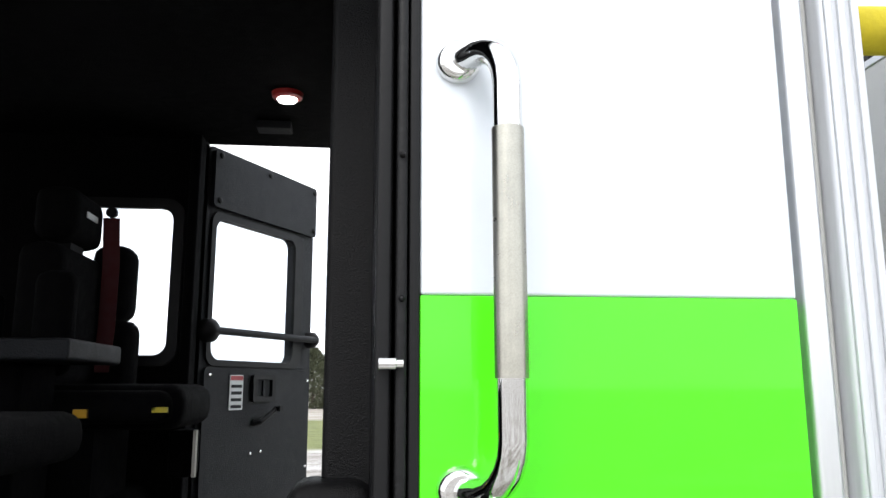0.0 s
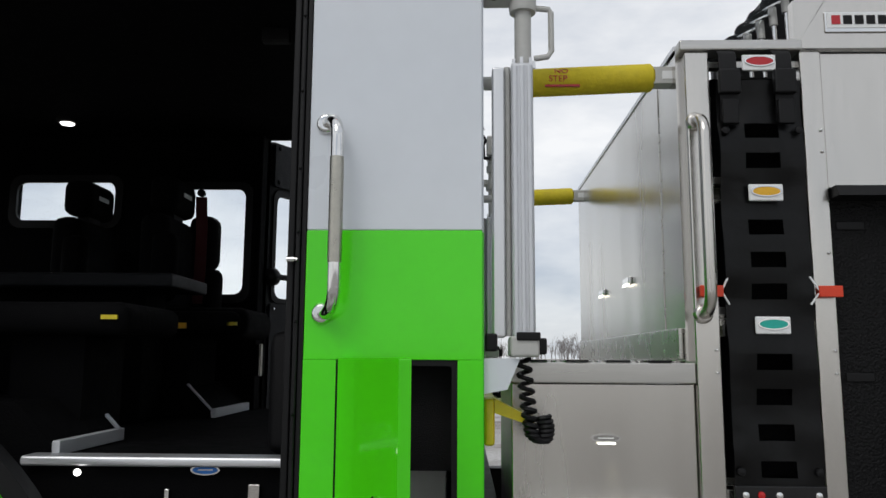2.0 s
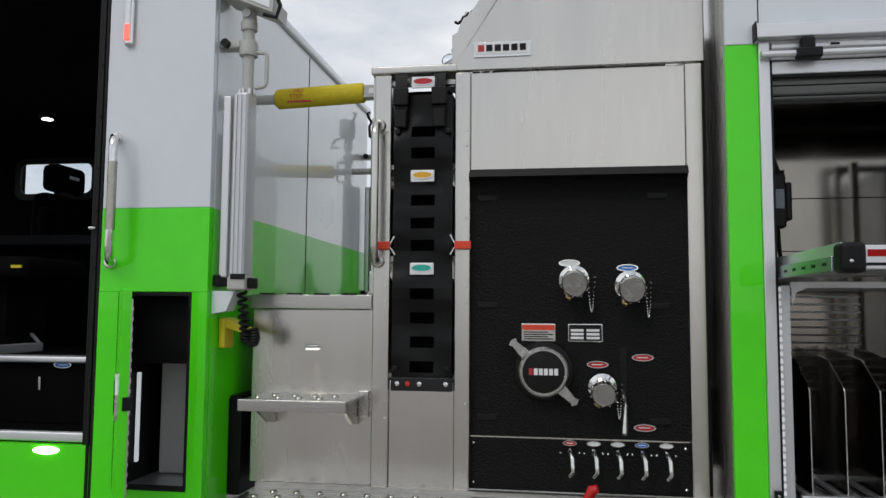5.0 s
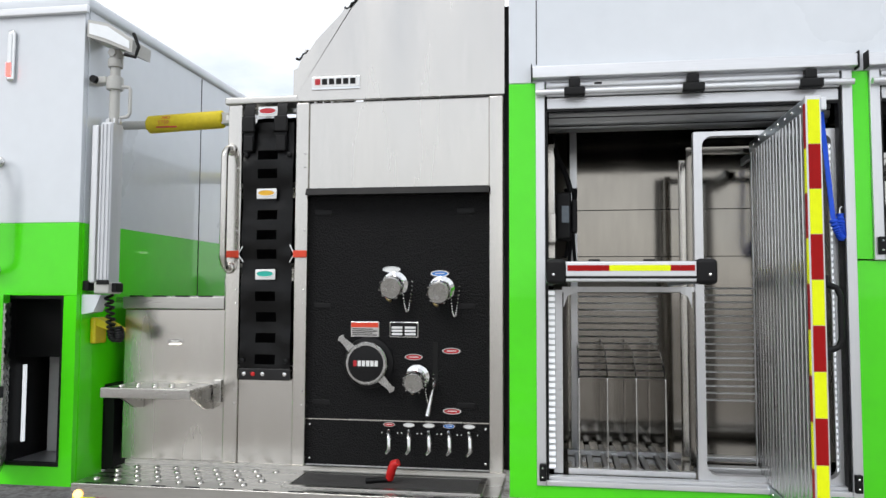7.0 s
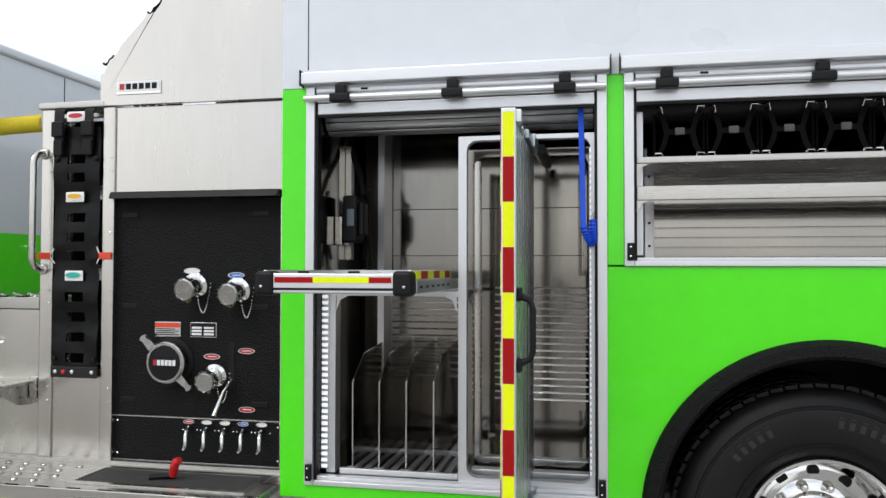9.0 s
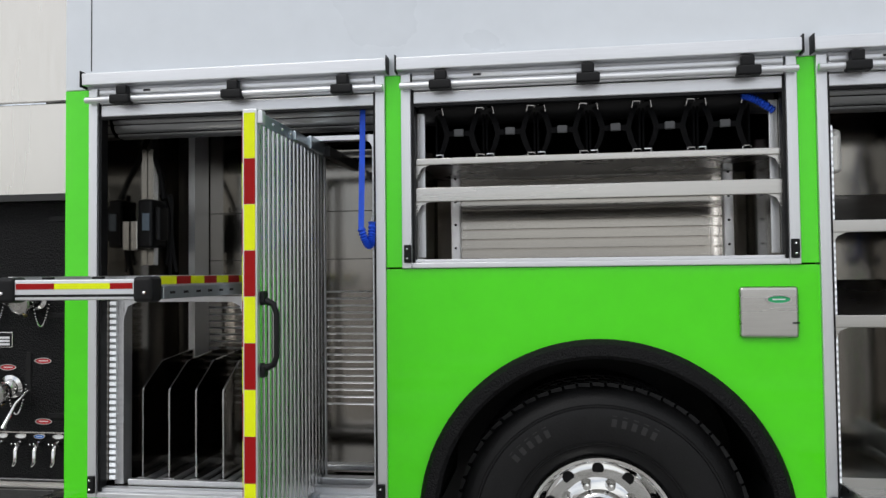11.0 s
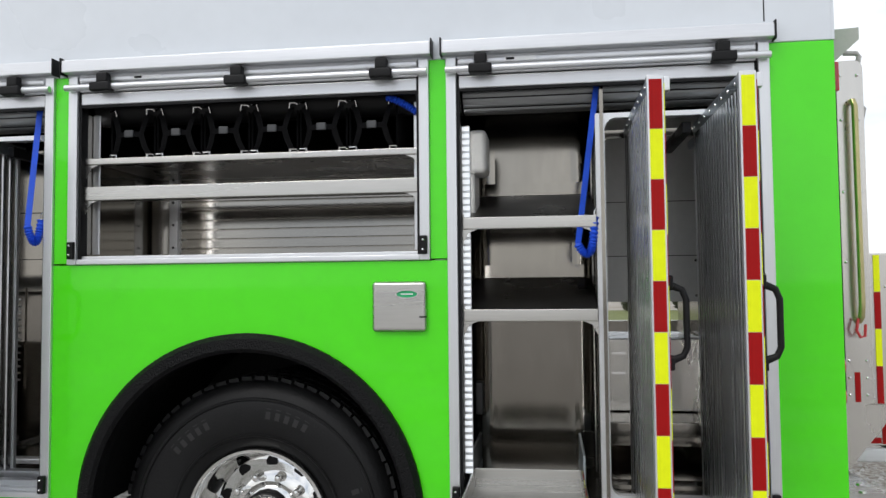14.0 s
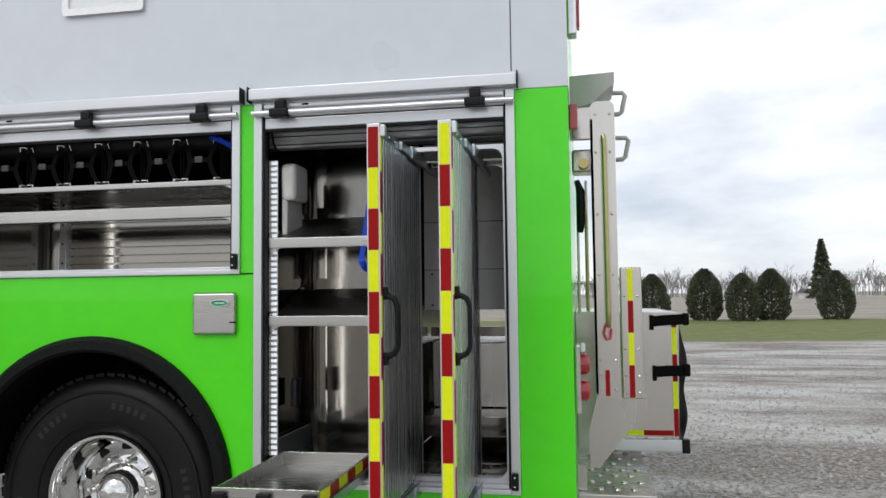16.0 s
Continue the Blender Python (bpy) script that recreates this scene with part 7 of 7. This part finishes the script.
    part("curved_tube", tube(bmesh.new(), [(6.535, 1.16, 1.82), (6.55, 1.15, 1.83), (6.562, 1.15, 1.80), (6.566, 1.15, 1.70), (6.566, 1.15, 1.30)], 0.008, 10), bpy.data.materials["dull_bronze_rail"], truck, "slim curved bronze tube")
    part("cross_rod", C((6.51, 1.15, 1.42), (6.60, 1.15, 1.42), 0.006, seg=8), STEEL, truck)
    vb = part("valve_block", B(6.51, 6.60, 1.16, 1.28, 1.90, 2.0, bevel=0.01), STEEL, truck)
    part("valve_knob", C((6.56, 1.10, 1.93), (6.56, 1.16, 1.93), 0.022), BRASS, vb)
    lv = part("black_lever", tube(bmesh.new(), [(6.53, 1.08, 1.85), (6.545, 1.07, 1.80), (6.545, 1.07, 1.68), (6.54, 1.07, 1.63)], [0.012, 0.018, 0.018, 0.012], 10), BLACK, truck)


build_rear()


# ---- landscape ----
def leaf_mat(name, base):
    m = mat(name, base, 0.8, 0, 0.45, 1.4)
    return m


CONIFER = leaf_mat("dark_evergreen_foliage", (0.078, 0.088, 0.050))
BARK = mat("bark", (0.07, 0.055, 0.045), 0.9, 0, 0.3, 12, bump=0.5)
TWIG = mat("bare_branches", (0.20, 0.185, 0.18), 0.9, 0, 0.25, 3)


def evergreen(x, y, h, w, seed, pointed, label):
    rnd = random.Random(seed)
    t = thing("evergreen_tree", (x, y, 0), label, "tree", "evergreens along the field edge")
    part("trunk", tube(bmesh.new(), [(x, y, 0), (x + 0.02, y, h * 0.4), (x, y, h * 0.95)], [h * 0.03, h * 0.022, 0.01], 8), BARK, t)
    bm = bmesh.new()
    n = 9000 if not pointed else 4200
    for i in range(n):
        f = rnd.random() ** 0.85
        z = h * f
        a = rnd.random() * 2 * math.pi
        if pointed:
            tier = 0.66 + 0.34 * (1 - (f * 9 + 0.15 * math.sin(3 * a)) % 1.0)
            env = w / 2 * (1 - f) ** 0.9 * tier
        else:
            env = w / 2 * max(0.0, 1 - abs((f - 0.33) / (0.68 if f > 0.33 else 0.50)) ** 2.1) ** 0.72
        env *= 0.90 + 0.16 * noise.noise((math.cos(a) * 2.5 + seed, math.sin(a) * 2.5, f * 6)) + 0.10 * rnd.random()
        r = env * (0.45 + 0.55 * rnd.random() ** 0.4)
        c = Vector((x + r * math.cos(a), y + r * math.sin(a), z))
        out = Vector((math.cos(a), math.sin(a), 0.7 if not pointed else -0.1)).normalized()
        s = h * 0.026 * (0.6 + rnd.random())
        u = (out + Vector((rnd.uniform(-.6, .6), rnd.uniform(-.6, .6), rnd.uniform(-.4, .6)))).normalized()
        v = u.orthogonal().normalized()
        v.rotate(Matrix.Rotation(rnd.random() * 6.28, 3, u))
        bm.faces.new([bm.verts.new(q) for q in (c - v * s * 0.40, c + u * s * 1.3, c + v * s * 0.40, c - u * s * 0.5)])
    me = bpy.data.meshes.new("crown")
    bm.to_mesh(me)
    bm.free()
    me.materials.append(CONIFER)
    ob = new("crown", me)
    ob.parent = t
    ob.matrix_parent_inverse = t.matrix_basis.inverted()


evergreen(10.00, 38, 2.30, 1.79, 1, False, "rounded dark evergreen at the grass edge")
evergreen(12.55, 38, 2.53, 1.79, 2, False, "rounded dark evergreen at the grass edge")
evergreen(14.15, 37, 2.25, 1.65, 3, False, "small greener evergreen at the grass edge")
evergreen(15.70, 38, 2.48, 1.79, 4, False, "rounded dark evergreen at the grass edge")
evergreen(18.80, 38.5, 2.35, 1.74, 5, False, "rounded dark evergreen at the grass edge")
evergreen(50.2, 150, 11.0, 6.0, 6, True, "tall dark spruce far across the field")
evergreen(64.0, 150, 5.6, 5.0, 7, False, "distant dark shrub across the field")
evergreen(-3.5, 60, 4.5, 3.0, 8, False, "evergreen beyond the truck's far side")
evergreen(2.2, 70, 3.6, 2.4, 9, True, "evergreen beyond the truck's far side")


def build_woods():
    rnd = random.Random(5)
    bm = bmesh.new()

    def twig(p, d, L, r, depth):
        q = p + d * L
        u = d.orthogonal().normalized() * r
        v = d.cross(u).normalized() * r
        a = [bm.verts.new(p + w) for w in (u, -0.5 * u + 0.87 * v, -0.5 * u - 0.87 * v)]
        b = bm.verts.new(q)
        for i in range(3):
            bm.faces.new((a[i], a[(i + 1) % 3], b))
        if depth:
            for k in range(4 if depth > 1 else 3):
                e = (d + Vector((rnd.uniform(-.8, .8), rnd.uniform(-.5, .5), rnd.uniform(-.1, .6)))).normalized()
                twig(p + d * L * rnd.uniform(0.3, 0.9), e, L * rnd.uniform(0.45, 0.68), r * 0.6, depth - 1)
    for i in range(1100):
        ang = radians(rnd.uniform(-34, 46))
        dist = rnd.uniform(230, 330)
        x, y = 6 + dist * math.tan(ang), dist
        h = rnd.uniform(4.5, 8.5) * (0.75 + 0.35 * noise.noise((ang * 9, 0, 1)))
        twig(Vector((x, y, -0.1)), Vector((rnd.uniform(-.06, .06), 0, 1)).normalized(), h, 0.16, 3)
    me = finish(bm, "far_woods", TWIG, 0)
    tagged(new("far_woods", me), "bare grey-brown winter woods along the horizon", "woods", kind="stuff")


build_woods()


def build_houses():
    for x, y, w in ((70.5, 150, 5), (47.5, 152, 4)):
        t = thing("farm_house", (x, y, 0), "small pale house beyond the field", "house")
        part("wall", B(x, x + w, y, y + 4, 0, 1.1), WHITE, t)
        part("roof", prism(bmesh.new(), [(x - 0.3, 1.1), (x + w + 0.3, 1.1), (x + w - 0.4, 1.9), (x + 0.4, 1.9)], front(y - 0.3), 4.6), BARK, t)
        part("window", B(x + 1, x + 1.6, y - 0.02, y, 0.45, 0.85), BLACK, t)


build_houses()


def build_gravel():
    """Loose stones on the yard where the camera sees it."""
    rnd = random.Random(9)
    verts, faces = [], []
    for i in range(9000):
        if i < 7200:
            d = 3.2 + 19 * rnd.random() ** 2.0
            ang = radians(rnd.uniform(-6, 26))
            x, y = 6.5 + d * math.tan(ang) + rnd.uniform(-.3, .3), -2.0 + d
            if y < 3.3 and x < 7.0:
                continue
        else:
            x, y = rnd.uniform(3.4, 5.6), rnd.uniform(0.2, 3.0)
        s = rnd.uniform(0.008, 0.024)
        b = len(verts)
        for k in range(5):
            a = k * 1.2566 + rnd.uniform(-.3, .3)
            verts.append((x + s * math.cos(a), y + s * math.sin(a), -0.008))
        verts.append((x + rnd.uniform(-.3, .3) * s, y, s * rnd.uniform(0.5, 0.9)))
        faces += [(b + k, b + (k + 1) % 5, b + 5) for k in range(5)]
    me = bpy.data.meshes.new("gravel")
    me.from_pydata(verts, [], faces)
    me.materials.append(mat("gravel_stone", (0.33, 0.32, 0.31), 0.85, 0, 0.5, 14, bump=0.3))
    tagged(new("gravel", me), "loose grey gravel stones", "gravel", kind="stuff")


build_gravel()
